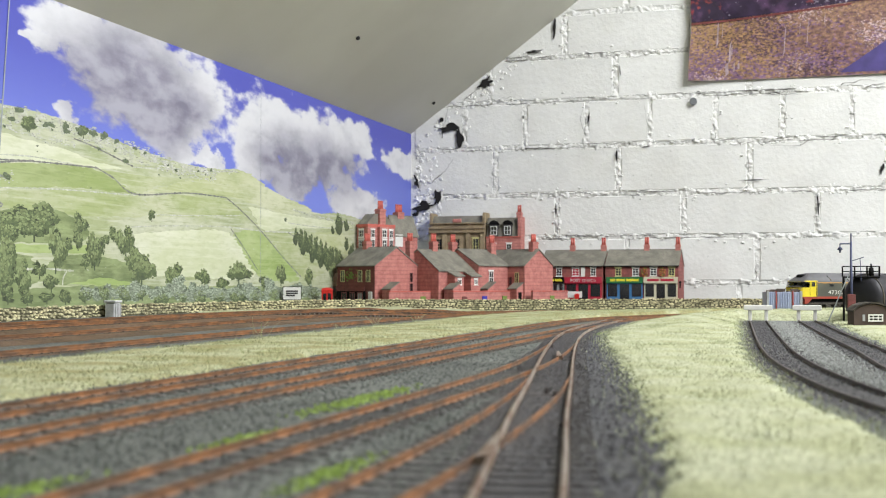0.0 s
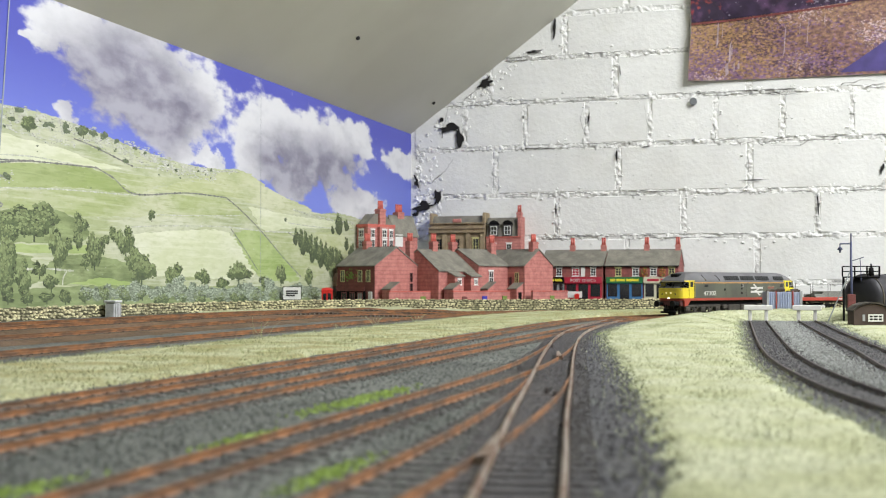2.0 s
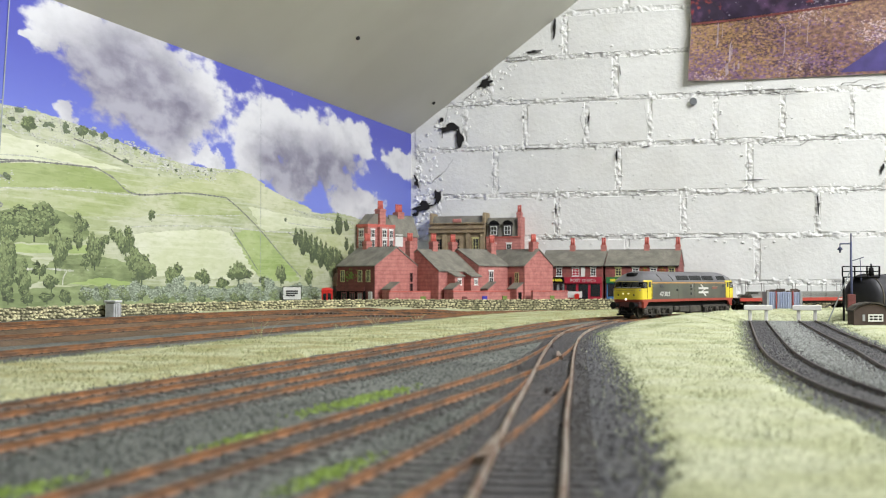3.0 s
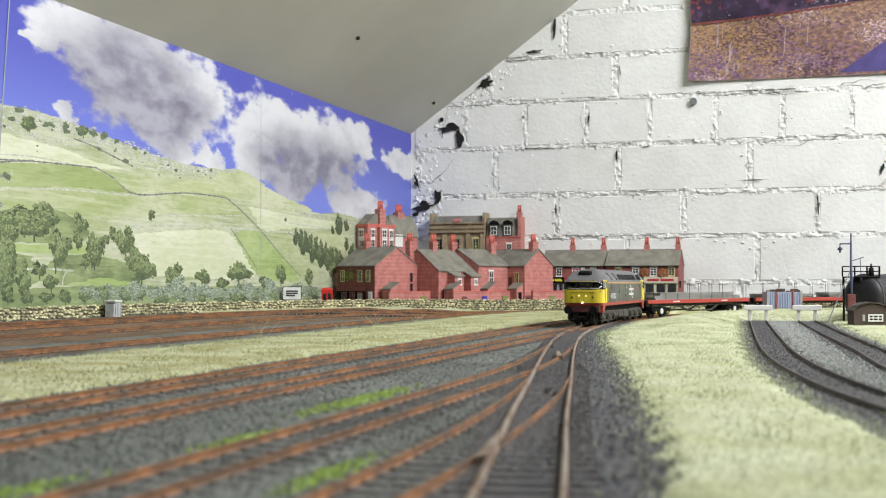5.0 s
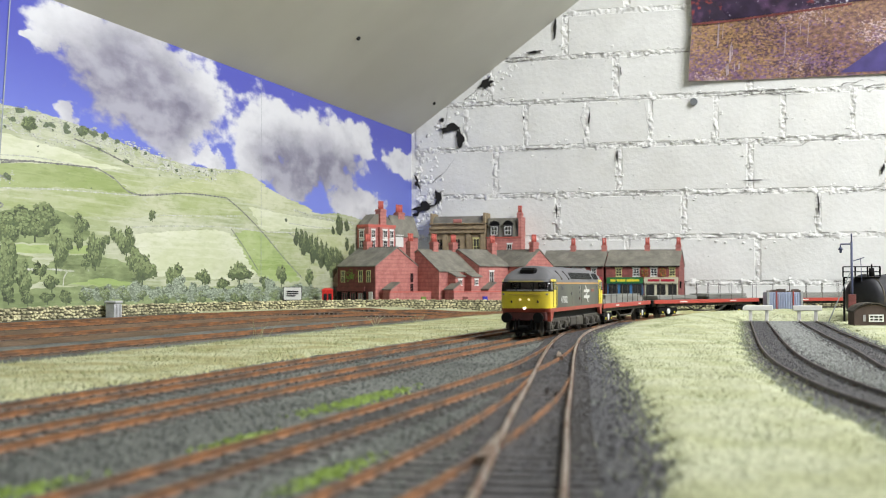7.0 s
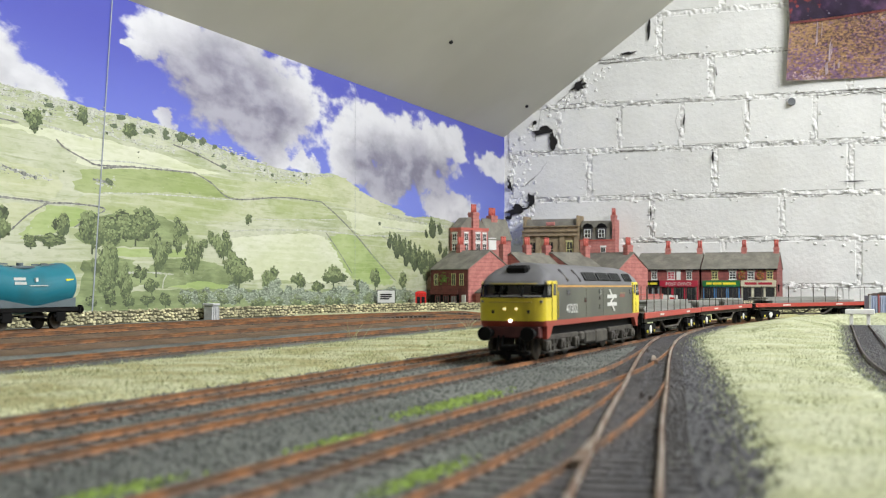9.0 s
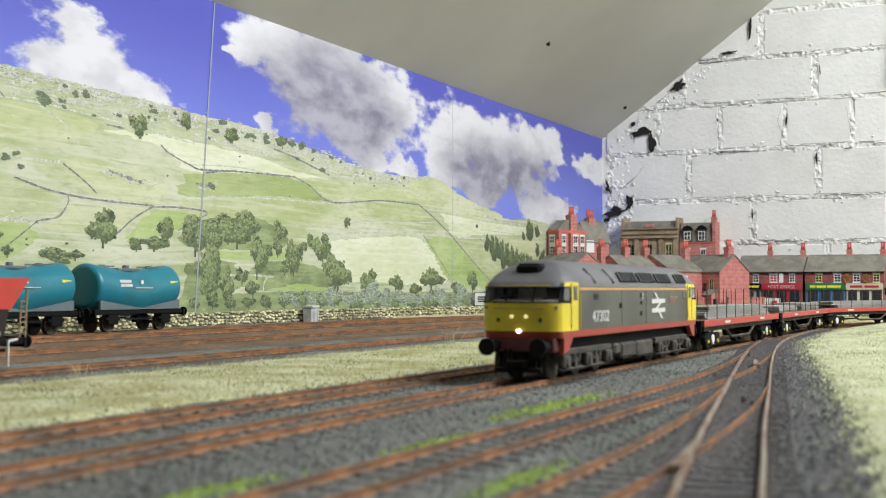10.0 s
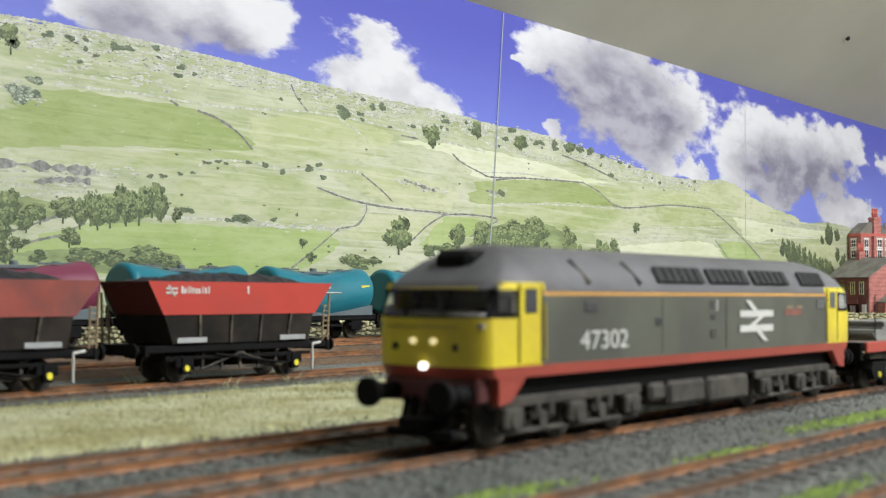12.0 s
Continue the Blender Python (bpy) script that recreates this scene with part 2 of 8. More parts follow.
# ---- printed landscape sheet on the eaves wall ----
def print_mat(name, base, pale, dark, stripe=0.5):
    """Printed pasture: broad drifts of colour, thin contour terraces and a fine ink grain."""
    m = bpy.data.materials.new("print_" + name)
    m.use_nodes = True
    nt = m.node_tree
    N, L = nt.nodes.new, nt.links.new
    b = nt.nodes["Principled BSDF"]
    b.inputs["Roughness"].default_value, b.inputs["Specular IOR Level"].default_value = 0.6, 0.3
    tc = N("ShaderNodeTexCoord")

    def field_of(stretch, scale, lo, hi, detail=5, top=1.0):
        mp = N("ShaderNodeMapping")
        mp.inputs["Scale"].default_value = stretch
        mp.inputs["Rotation"].default_value = (0.06, 0, 0)
        n, r = N("ShaderNodeTexNoise"), N("ShaderNodeMapRange")
        n.inputs["Scale"].default_value, n.inputs["Detail"].default_value, n.inputs["Roughness"].default_value = scale, detail, 0.6
        r.inputs["From Min"].default_value, r.inputs["From Max"].default_value, r.inputs["To Max"].default_value = lo, hi, top
        L(tc.outputs["Object"], mp.inputs["Vector"])
        L(mp.outputs["Vector"], n.inputs["Vector"])
        L(n.outputs["Fac"], r.inputs["Value"])
        return r.outputs["Result"]

    col = None
    for tone, fac in ((pale, field_of((1, 0.30, 1), 26, 0.42, 0.66)), (dark, field_of((1, 0.35, 1), 34, 0.52, 0.74, top=0.75)),
                      (pale, field_of((1, 0.035, 1), 210, 0.50, 0.66, 3, stripe)), (dark, field_of((1, 0.05, 1), 260, 0.56, 0.70, 3, stripe * 0.7)),
                      (dark, field_of((1, 0.3, 1), 200, 0.52, 0.72, 4, 0.45)), (pale, field_of((1, 0.2, 1), 130, 0.52, 0.70, 5, 0.5)), ((0.56, 0.57, 0.50), field_of((1, 0.4, 1), 300, 0.64, 0.74, 4, 0.6))):
        mx = N("ShaderNodeMix")
        mx.data_type = "RGBA"
        L(fac, mx.inputs["Factor"])
        if col:
            L(col, mx.inputs["A"])
        else:
            mx.inputs["A"].default_value = (*base, 1)
        mx.inputs["B"].default_value = (*tone, 1)
        col = mx.outputs["Result"]
    L(col, b.inputs["Base Color"])
    return m


PUFFS, SHADES = [], []
for key, base, pale, dark, stripe in (("hill", (0.385, 0.435, 0.235), (0.56, 0.58, 0.44), (0.26, 0.315, 0.145), 0.8), ("field_hill", (0.44, 0.485, 0.255), (0.57, 0.59, 0.41), (0.32, 0.375, 0.17), 0.7),
                                      ("field_dark", (0.30, 0.375, 0.14), (0.40, 0.46, 0.23), (0.215, 0.275, 0.095), 0.55), ("field_mid", (0.37, 0.43, 0.20), (0.53, 0.555, 0.38), (0.27, 0.335, 0.125), 0.7),
                                      ("field_bright", (0.33, 0.435, 0.150), (0.44, 0.52, 0.25), (0.25, 0.34, 0.11), 0.55), ("field_pale", (0.57, 0.61, 0.40), (0.67, 0.69, 0.54), (0.46, 0.51, 0.28), 0.5),
                                      ("wood", (0.20, 0.255, 0.115), (0.36, 0.43, 0.21), (0.10, 0.13, 0.06), 0.4)):
    M[key] = print_mat(key, base, pale, dark, stripe)
M["limestone"] = mat("print_limestone", (0.53, 0.545, 0.48), 0.6, var=0.2, scale=420, second=(0.42, 0.45, 0.33), mix_scale=90, island=0.1)
M["cleft"] = mat("print_cleft", (0.20, 0.21, 0.19), 0.6, var=0.3, scale=420, second=(0.30, 0.31, 0.28), mix_scale=160, island=0.3)
M["dry_wall"] = mat("print_dry_wall", (0.17, 0.175, 0.16), 0.6, var=0.35, scale=300, second=(0.27, 0.27, 0.24), mix_scale=110)
M["leaf"] = mat("print_leaf", (0.112, 0.148, 0.066), 0.6, var=0.25, scale=300, island=0.22)
M["leaf_light"] = mat("print_leaf_light", (0.21, 0.262, 0.118), 0.6, var=0.25, scale=300, island=0.28)
M["leaf_shade"] = mat("print_leaf_shade", (0.072, 0.097, 0.050), 0.6, var=0.3, scale=300, island=0.3)
M["leaf_grey"] = mat("print_leaf_grey", (0.28, 0.33, 0.245), 0.6, var=0.2, scale=300, island=0.5)
M["grey_shade"] = mat("print_grey_shade", (0.155, 0.195, 0.125), 0.6, var=0.3, scale=300, island=0.35)


def sky_material():
    m = bpy.data.materials.new("print_sky")
    m.use_nodes = True
    nt = m.node_tree
    N, L = nt.nodes.new, nt.links.new
    b = nt.nodes["Principled BSDF"]
    b.inputs["Roughness"].default_value = 0.5
    tc = N("ShaderNodeTexCoord")
    warp = N("ShaderNodeTexNoise")
    warp.inputs["Scale"].default_value, warp.inputs["Detail"].default_value = 22, 8
    warp.inputs["Roughness"].default_value = 0.62
    mp = N("ShaderNodeMapping")
    mp.inputs["Scale"].default_value = (1, 0.45, 1)
    L(tc.outputs["Object"], mp.inputs["Vector"])
    L(mp.outputs["Vector"], warp.inputs["Vector"])

    def vmath(op, a, bb):
        n = N("ShaderNodeVectorMath")
        n.operation = op
        for i, q in enumerate((a, bb)):
            if q is None:
                continue
            if hasattr(q, "is_linked"):
                L(q, n.inputs[i])
            else:
                n.inputs[i].default_value = q
        return n

    def math_node(op, a, bb):
        n = N("ShaderNodeMath")
        n.operation = op
        for i, q in enumerate((a, bb)):
            if hasattr(q, "is_linked"):
                L(q, n.inputs[i])
            else:
                n.inputs[i].default_value = q
        return n.outputs[0]

    centred = vmath("SUBTRACT", warp.outputs["Color"], (0.5, 0.5, 0.5)).outputs[0]
    shifted = vmath("MULTIPLY", centred, (0.0, 0.10, 0.055)).outputs[0]
    p = vmath("ADD", tc.outputs["Object"], shifted).outputs[0]

    def cover(blobs):
        best = -1.0
        for y, z, r in blobs:
            d = vmath("SUBTRACT", p, (0, y, z)).outputs[0]
            s = vmath("MULTIPLY", d, (0, 0.70 / (1.25 * r * math.hypot(0.70, y)), 1 / r)).outputs[0]
            ln = vmath("LENGTH", s, None).outputs["Value"]
            best = math_node("MAXIMUM", best, math_node("SUBTRACT", 1.0, ln))
        return best

    def ramp(v, lo, hi):
        r = N("ShaderNodeMapRange")
        r.interpolation_type = "SMOOTHSTEP"
        r.inputs["From Min"].default_value, r.inputs["From Max"].default_value = lo, hi
        L(v, r.inputs["Value"])
        return r.outputs["Result"]

    def mix(f, a, bb):
        n = N("ShaderNodeMix")
        n.data_type = "RGBA"
        L(f, n.inputs["Factor"])
        for key, q in (("A", a), ("B", bb)):
            if hasattr(q, "is_linked"):
                L(q, n.inputs[key])
            else:
                n.inputs[key].default_value = (*q, 1)
        return n.outputs["Result"]

    sep = N("ShaderNodeSeparateXYZ")
    L(tc.outputs["Object"], sep.inputs[0])
    sky = mix(ramp(sep.outputs["Z"], 0.14, 0.30), (0.17, 0.22, 0.66), (0.070, 0.080, 0.42))
    fine = N("ShaderNodeTexNoise")
    fine.inputs["Scale"].default_value, fine.inputs["Detail"].default_value = 45, 7
    L(mp.outputs["Vector"], fine.inputs["Vector"])
    grey = mix(ramp(fine.outputs["Fac"], 0.32, 0.68), (0.17, 0.165, 0.225), (0.36, 0.355, 0.42))
    white = mix(ramp(fine.outputs["Fac"], 0.25, 0.6), (0.50, 0.505, 0.54), (0.645, 0.65, 0.675))
    ragged = math_node("MULTIPLY", math_node("SUBTRACT", fine.outputs["Fac"], 0.5), 1.3)
    cloud = mix(ramp(math_node("ADD", cover(SHADES), math_node("MULTIPLY", ragged, 0.7)), -0.95, 0.45), white, grey)
    L(mix(ramp(math_node("ADD", cover(PUFFS), ragged), 0.0, 0.30), sky, cloud), b.inputs["Base Color"])
    return m


def flat(name, polys, material, parent, lift, jitter=0.0):
    """Printed shapes: flat polygons of (y, z) lying on the sheet, faced to the room."""
    bm = bmesh.new()
    for q in polys:
        x = BACK_X + lift + jitter * random.random()
        f = bm.faces.new([bm.verts.new((x, y, z)) for y, z in q])
        if f.calc_center_median() and f.normal.x < 0:
            f.normal_flip()
    me = bpy.data.meshes.new(name)
    bm.to_mesh(me)
    bm.free()
    me.materials.append(material)
    ob = new(name, me)
    ob.parent = parent
    return ob


def even(pts, step=0.004):
    return [(q.x, q.y) for q in smooth_line(pts, step)]


def ragged_ribbon(pts, width, rough_amount=0.5):
    """Quads along a smooth line, with an uneven width."""
    line = [Vector((*q, 0)) for q in even(pts, max(0.002, width * 0.8))]
    quads, last = [], None
    for i, p in enumerate(line):
        n = side(line, i)
        w = width * (1 + rough_amount * (random.random() * 2 - 1))
        a, b = p + n * w * 0.5, p - n * w * 0.5
        cur = ((a.x, a.y), (b.x, b.y))
        if last:
            quads.append((last[0], last[1], cur[1], cur[0]))
        last = cur
    return quads


LAYER = [0.00012]


def next_layer():
    LAYER[0] += 0.0000022
    return LAYER[0]


def dry_wall(pts):
    flat("printed_field_wall", ragged_ribbon(pts, 0.0015, 0.55), M["dry_wall"], backdrop, 0.00030 + next_layer() * 0.05)


def pale_line(pts, width):
    """A limestone edge, path or pale wall top."""
    flat("printed_limestone_edge", ragged_ribbon(pts, width, 0.7), M["limestone"], backdrop, 0.00026 + next_layer() * 0.05)


def lerp_pairs(table, v):
    for (a, fa), (b, fb) in zip(table, table[1:]):
        if v <= b:
            return fa + (fb - fa) * max(0.0, (v - a) / (b - a))
    return table[-1][1]


def sky_z(y):
    return lerp_pairs(SKYLINE, y)


def dab(y, z, sy, sz):
    n = random.randint(5, 7)
    t0 = random.random() * 6
    return [(y + sy * random.uniform(0.65, 1.15) * math.cos(t0 + 2 * math.pi * j / n), z + sz * random.uniform(0.65, 1.15) * math.sin(t0 + 2 * math.pi * j / n)) for j in range(n)]


def scar(pts, width):
    """Broken limestone: pale faces in short ledges, with dark clefts under some of them."""
    stones, clefts = [], []
    for y, z in even(pts, 0.0022):
        for k in range(3):
            cy, cz = y + random.gauss(0, 0.003), z + random.gauss(0, 0.6) * width
            s = random.uniform(0.0004, 0.0010)
            if noise.noise((cy * 60, cz * 260, 2)) > -0.12:
                stones.append(dab(cy, cz, s * random.uniform(1.5, 6.0), s))
            if random.random() < 0.20:
                clefts.append(dab(cy + 0.0006, cz - s * 0.9, s * random.uniform(0.8, 2.0), s * 0.55))
    flat("printed_scar", stones, M["limestone"], backdrop, 0.00027, 0.00002)
    flat("printed_cleft", clefts, M["cleft"], backdrop, 0.000295, 0.00001)


def dark_ledge(pts, width):
    """A shaded rock ledge."""
    flat("printed_ledge", ragged_ribbon(pts, width, 0.8), M["cleft"], backdrop, 0.00031 + next_layer() * 0.05)


def field(pts, key):
    ring = smooth_line(list(pts) + [pts[0]], 0.003)[:-1]
    flat("printed_field", [[(q.x + 0.012 * noise.noise((q.x * 40, q.y * 420, 0)), q.y + 0.0016 * noise.noise((q.x * 90, q.y * 90, 5))) for q in ring]], M[key], backdrop, next_layer())


def tree(y, z, ry, rz, key="leaf"):
    """A printed tree: a dark crown of overlapping lobes, with mid and sunlit leaf dabs towards the upper side."""
    dark, mid, lit = {"leaf": ("leaf_shade", "leaf", "leaf_light"), "spire": ("leaf_shade", "leaf", "leaf_light"), "leaf_grey": ("grey_shade", "leaf_grey", "leaf_grey"), "hazy": ("grey_shade", "leaf", "grey_shade")}[key]
    ry *= 1.0 if key == "spire" else 1.22
    lobes = []
    if key == "spire":
        for k in range(6):
            lobes.append((random.uniform(-0.4, 0.4), -0.85 + 0.30 * k, 0.95 - 0.13 * k))
    else:
        for k in range(9 if rz > 0.006 else 5):
            a, d = random.uniform(0, 2 * math.pi), random.uniform(0.25, 0.66)
            lobes.append((d * math.cos(a), d * math.sin(a) * 0.95, random.uniform(0.26, 0.44)))
        lobes += [(random.uniform(-0.15, 0.15), random.uniform(-0.2, 0.1), 0.52)]
    shade, body, sun = [], [], []
    for ly, lz, lr in lobes:
        n = 16
        shade.append([(y + ry * (ly + lr * random.uniform(0.72, 1.05) * math.cos(2 * math.pi * j / n)), z + rz * (lz + lr * random.uniform(0.72, 1.05) * math.sin(2 * math.pi * j / n))) for j in range(n)])
        for i in range(int(6 + 1500 * rz)):
            a, d = random.uniform(0, 2 * math.pi), math.sqrt(random.random()) * lr * 1.1
            s = random.uniform(0.05, 0.12)
            py, pz = ly + d * math.cos(a), lz + d * math.sin(a)
            body.append(dab(y + ry * py, z + rz * pz, ry * s, rz * s))
            h = (pz - lz) / lr + 0.5 * (ly - py) / lr + 0.35 * lz
            if h > random.uniform(-0.1, 0.8):
                s *= 0.85
                sun.append(dab(y + ry * (py - 0.02), z + rz * (pz + 0.03), ry * s, rz * s))
    random.shuffle(body)
    if key == "leaf" and rz > 0.004:
        shade.append([(y - ry * 0.06, z - rz * 1.08), (y + ry * 0.06, z - rz * 1.08), (y + ry * 0.04, z), (y - ry * 0.04, z)])
    lift = 0.00034 + (LAYER[0] - 0.00012) * 0.12
    next_layer()
    ob = flat("printed_tree", shade, M[dark], backdrop, lift, 0.000004)
    flat("leaves", body[:int(len(body) * 0.62)], M[mid], ob, lift + 0.000006, 0.000006)
    flat("lit_leaves", sun, M[lit], ob, lift + 0.000014, 0.000006)


PUFFS.append((0.559, 0.256, 0.0450))
PUFFS.append((0.502, 0.237, 0.0290))
PUFFS.append((0.629, 0.248, 0.0350))
PUFFS.append((0.773, 0.254, 0.0220))
PUFFS.append((0.749, 0.224, 0.0290))
PUFFS.append((0.799, 0.219, 0.0400))
PUFFS.append((0.861, 0.210, 0.0250))
PUFFS.append((1.075, 0.288, 0.0380))
PUFFS.append((1.190, 0.272, 0.0700))
PUFFS.append((1.308, 0.261, 0.0510))
PUFFS.append((1.253, 0.222, 0.0390))
PUFFS.append((1.013, 0.266, 0.0170))
PUFFS.append((1.562, 0.246, 0.0540))
PUFFS.append((1.695, 0.235, 0.0700))
PUFFS.append((1.848, 0.266, 0.0350))
PUFFS.append((1.508, 0.204, 0.0330))
PUFFS.append((1.616, 0.185, 0.0320))
PUFFS.append((1.846, 0.166, 0.0310))
PUFFS.append((1.294, 0.193, 0.0190))
PUFFS.append((1.365, 0.192, 0.0150))
PUFFS.append((2.100, 0.253, 0.0270))
PUFFS.append((1.896, 0.165, 0.0370))
PUFFS.append((0.985, 0.271, 0.0070))
PUFFS.append((1.059, 0.205, 0.0110))
SHADES.append((1.190, 0.258, 0.0420))
SHADES.append((1.142, 0.235, 0.0340))
SHADES.append((1.227, 0.223, 0.0320))
SHADES.append((1.086, 0.246, 0.0240))
SHADES.append((1.655, 0.200, 0.0400))
SHADES.append((1.758, 0.216, 0.0330))
SHADES.append((0.535, 0.219, 0.0240))
SHADES.append((0.602, 0.222, 0.0190))
SHADES.append((1.294, 0.246, 0.0240))
SHADES.append((1.561, 0.208, 0.0230))

bm = bmesh.new()
box(bm, BACK_X - 0.012, BACK_X, -0.75, BRICK_Y - 0.001, -0.03, EAVE_Z + 0.001)
backdrop = tagged(part("backdrop", bm, sky_material()), "printed landscape sheet of clouds, green fells, field walls and trees", "backdrop", kind="structure")
SKYLINE = ((0.426, 0.2131), (0.467, 0.2134), (0.512, 0.2145), (0.560, 0.2133), (0.624, 0.2119), (0.671, 0.2100), (0.735, 0.2074), (0.806, 0.2055), (0.886, 0.2039), (0.952, 0.2014), (1.021, 0.2007), (1.089, 0.1958), (1.187, 0.1856), (1.288, 0.1784), (1.374, 0.1794), (1.448, 0.1838), (1.522, 0.1690), (1.618, 0.1536), (1.702, 0.1429), (1.794, 0.1471), (1.895, 0.1415))
line = even(((-0.75, 0.240), (0.0, 0.232), (0.25, 0.226)) + SKYLINE + ((2.05, 0.122), (2.159, 0.118)), 0.006)
flat("printed_hill", [[(y + 0, z + 0.0016 * noise.noise((y * 120, 0, 0)) + 0.0012 * noise.noise((y * 400, 3, 0)))  for y, z in line[i:i + 2]] + [(line[i + 1][0], -0.004), (line[i][0], -0.004)] for i in range(len(line) - 1)], M["hill"], backdrop, 0.0001)
field(((0.405, 0.1362), (0.427, 0.1511), (0.464, 0.1709), (0.536, 0.1725), (0.586, 0.1714), (0.625, 0.1606), (0.639, 0.1483), (0.561, 0.1417), (0.477, 0.1352), (0.405, 0.1258)), 'field_dark')
field(((0.405, 0.1188), (0.477, 0.1315), (0.561, 0.1385), (0.642, 0.1468), (0.709, 0.1558), (0.697, 0.1442), (0.592, 0.1330), (0.513, 0.1232), (0.405, 0.1136)), 'field_mid')
field(((0.642, 0.1720), (0.709, 0.1819), (0.799, 0.1776), (0.777, 0.1575), (0.709, 0.1531), (0.645, 0.1514)), 'field_hill')
field(((0.654, 0.1444), (0.709, 0.1558), (0.792, 0.1608), (0.763, 0.1505), (0.697, 0.1456)), 'field_mid')
field(((0.709, 0.1430), (0.799, 0.1458), (0.853, 0.1349), (0.807, 0.1243), (0.750, 0.1252)), 'field_mid')
field(((0.566, 0.1146), (0.603, 0.1264), (0.672, 0.1301), (0.729, 0.1215), (0.764, 0.1105), (0.736, 0.0950), (0.660, 0.0941), (0.577, 0.0982), (0.562, 0.1062)), 'field_mid')
field(((0.429, 0.0658), (0.487, 0.0826), (0.552, 0.0876), (0.626, 0.0881), (0.730, 0.0882), (0.682, 0.0560), (0.429, 0.0516)), 'field_bright')
field(((0.763, 0.1429), (0.886, 0.1373), (0.878, 0.1150), (0.807, 0.1159), (0.774, 0.1221)), 'field_hill')
field(((0.771, 0.1052), (0.870, 0.1084), (0.830, 0.0884), (0.743, 0.0850)), 'field_hill')
field(((0.874, 0.1086), (0.949, 0.1092), (0.916, 0.0938), (0.842, 0.0788)), 'field_bright')
field(((0.807, 0.1710), (0.886, 0.1659), (0.938, 0.1507), (1.065, 0.1546), (1.108, 0.1578), (1.075, 0.1683), (0.975, 0.1739), (0.886, 0.1763)), 'field_pale')
field(((0.921, 0.1596), (1.031, 0.1658), (1.120, 0.1621), (1.159, 0.1597), (1.060, 0.1531), (0.921, 0.1476)), 'field_pale')
field(((0.922, 0.1436), (1.004, 0.1518), (1.105, 0.1555), (1.170, 0.1394), (1.179, 0.1357), (1.060, 0.1330), (0.922, 0.1237)), 'field_dark')
field(((1.115, 0.1558), (1.212, 0.1568), (1.302, 0.1604), (1.224, 0.1452), (1.194, 0.1368), (1.148, 0.1491)), 'field_mid')
field(((0.922, 0.1207), (1.050, 0.1290), (1.188, 0.1327), (1.214, 0.1132), (1.060, 0.1062), (0.922, 0.1078)), 'field_mid')
field(((1.197, 0.1364), (1.302, 0.1590), (1.453, 0.1828), (1.541, 0.1642), (1.680, 0.1459), (1.579, 0.1354), (1.437, 0.1466), (1.302, 0.1457)), 'field_hill')
field(((1.214, 0.1332), (1.302, 0.1417), (1.402, 0.1436), (1.444, 0.1266), (1.230, 0.1140)), 'field_mid')
field(((1.470, 0.1391), (1.618, 0.1343), (1.819, 0.1332), (1.831, 0.1248), (1.618, 0.1166), (1.519, 0.1094)), 'field_pale')
field(((1.184, 0.0920), (1.303, 0.1005), (1.410, 0.1021), (1.488, 0.0619), (1.464, 0.0439), (1.303, 0.0461), (1.187, 0.0516)), 'field_pale')
field(((1.424, 0.1026), (1.512, 0.1046), (1.631, 0.0477), (1.579, 0.0412), (1.497, 0.0500)), 'field_bright')
field(((1.527, 0.1066), (1.659, 0.1069), (1.747, 0.0689), (1.702, 0.0480), (1.643, 0.0477)), 'field_mid')
field(((1.061, 0.0560), (1.183, 0.0504), (1.183, 0.0363), (1.052, 0.0393)), 'field_bright')
field(((0.971, 0.0745), (1.101, 0.0761), (1.106, 0.0694), (0.971, 0.0672)), 'field_bright')
field(((1.659, 0.1094), (1.794, 0.1171), (1.856, 0.0941), (1.806, 0.0839)), 'field_hill')
field(((0.923, 0.0616), (0.988, 0.0655), (1.019, 0.0555), (1.061, 0.0661), (1.122, 0.0656), (1.183, 0.0577), (1.189, 0.0394), (1.122, 0.0440), (1.052, 0.0366), (1.006, 0.0393), (0.923, 0.0169)), 'wood')
field(((0.922, 0.0989), (0.979, 0.1061), (1.041, 0.1096), (1.090, 0.0964), (1.090, 0.0821), (1.005, 0.0766), (0.922, 0.0790)), 'wood')
field(((0.923, 0.0283), (1.042, 0.0349), (1.201, 0.0357), (1.303, 0.0341), (1.471, 0.0351), (1.771, 0.0258), (1.795, 0.0001), (1.263, 0.0104), (0.923, 0.0169)), 'wood')
field(((0.405, 0.0997), (0.444, 0.1006), (0.473, 0.0961), (0.513, 0.1051), (0.557, 0.1079), (0.554, 0.0937), (0.514, 0.0858), (0.469, 0.0874), (0.406, 0.0720)), 'wood')
field(((0.406, 0.0616), (0.453, 0.0648), (0.505, 0.0682), (0.557, 0.0678), (0.562, 0.0539), (0.406, 0.0513)), 'wood')
pale_line(((0.411, 0.2125), (0.426, 0.2131), (0.512, 0.2145), (0.624, 0.2119), (0.671, 0.2087)), 0.0016)
pale_line(((0.464, 0.1746), (0.536, 0.1769), (0.613, 0.1772), (0.709, 0.1842), (0.807, 0.1819), (0.938, 0.1733)), 0.0016)
pale_line(((0.710, 0.1248), (0.750, 0.1172), (0.800, 0.1131), (0.878, 0.1108), (0.947, 0.1129)), 0.0012)
pale_line(((0.557, 0.0923), (0.620, 0.0926), (0.672, 0.0903), (0.736, 0.0913)), 0.0020)
pale_line(((0.736, 0.0913), (0.758, 0.0960), (0.769, 0.1089), (0.767, 0.1155)), 0.0014)
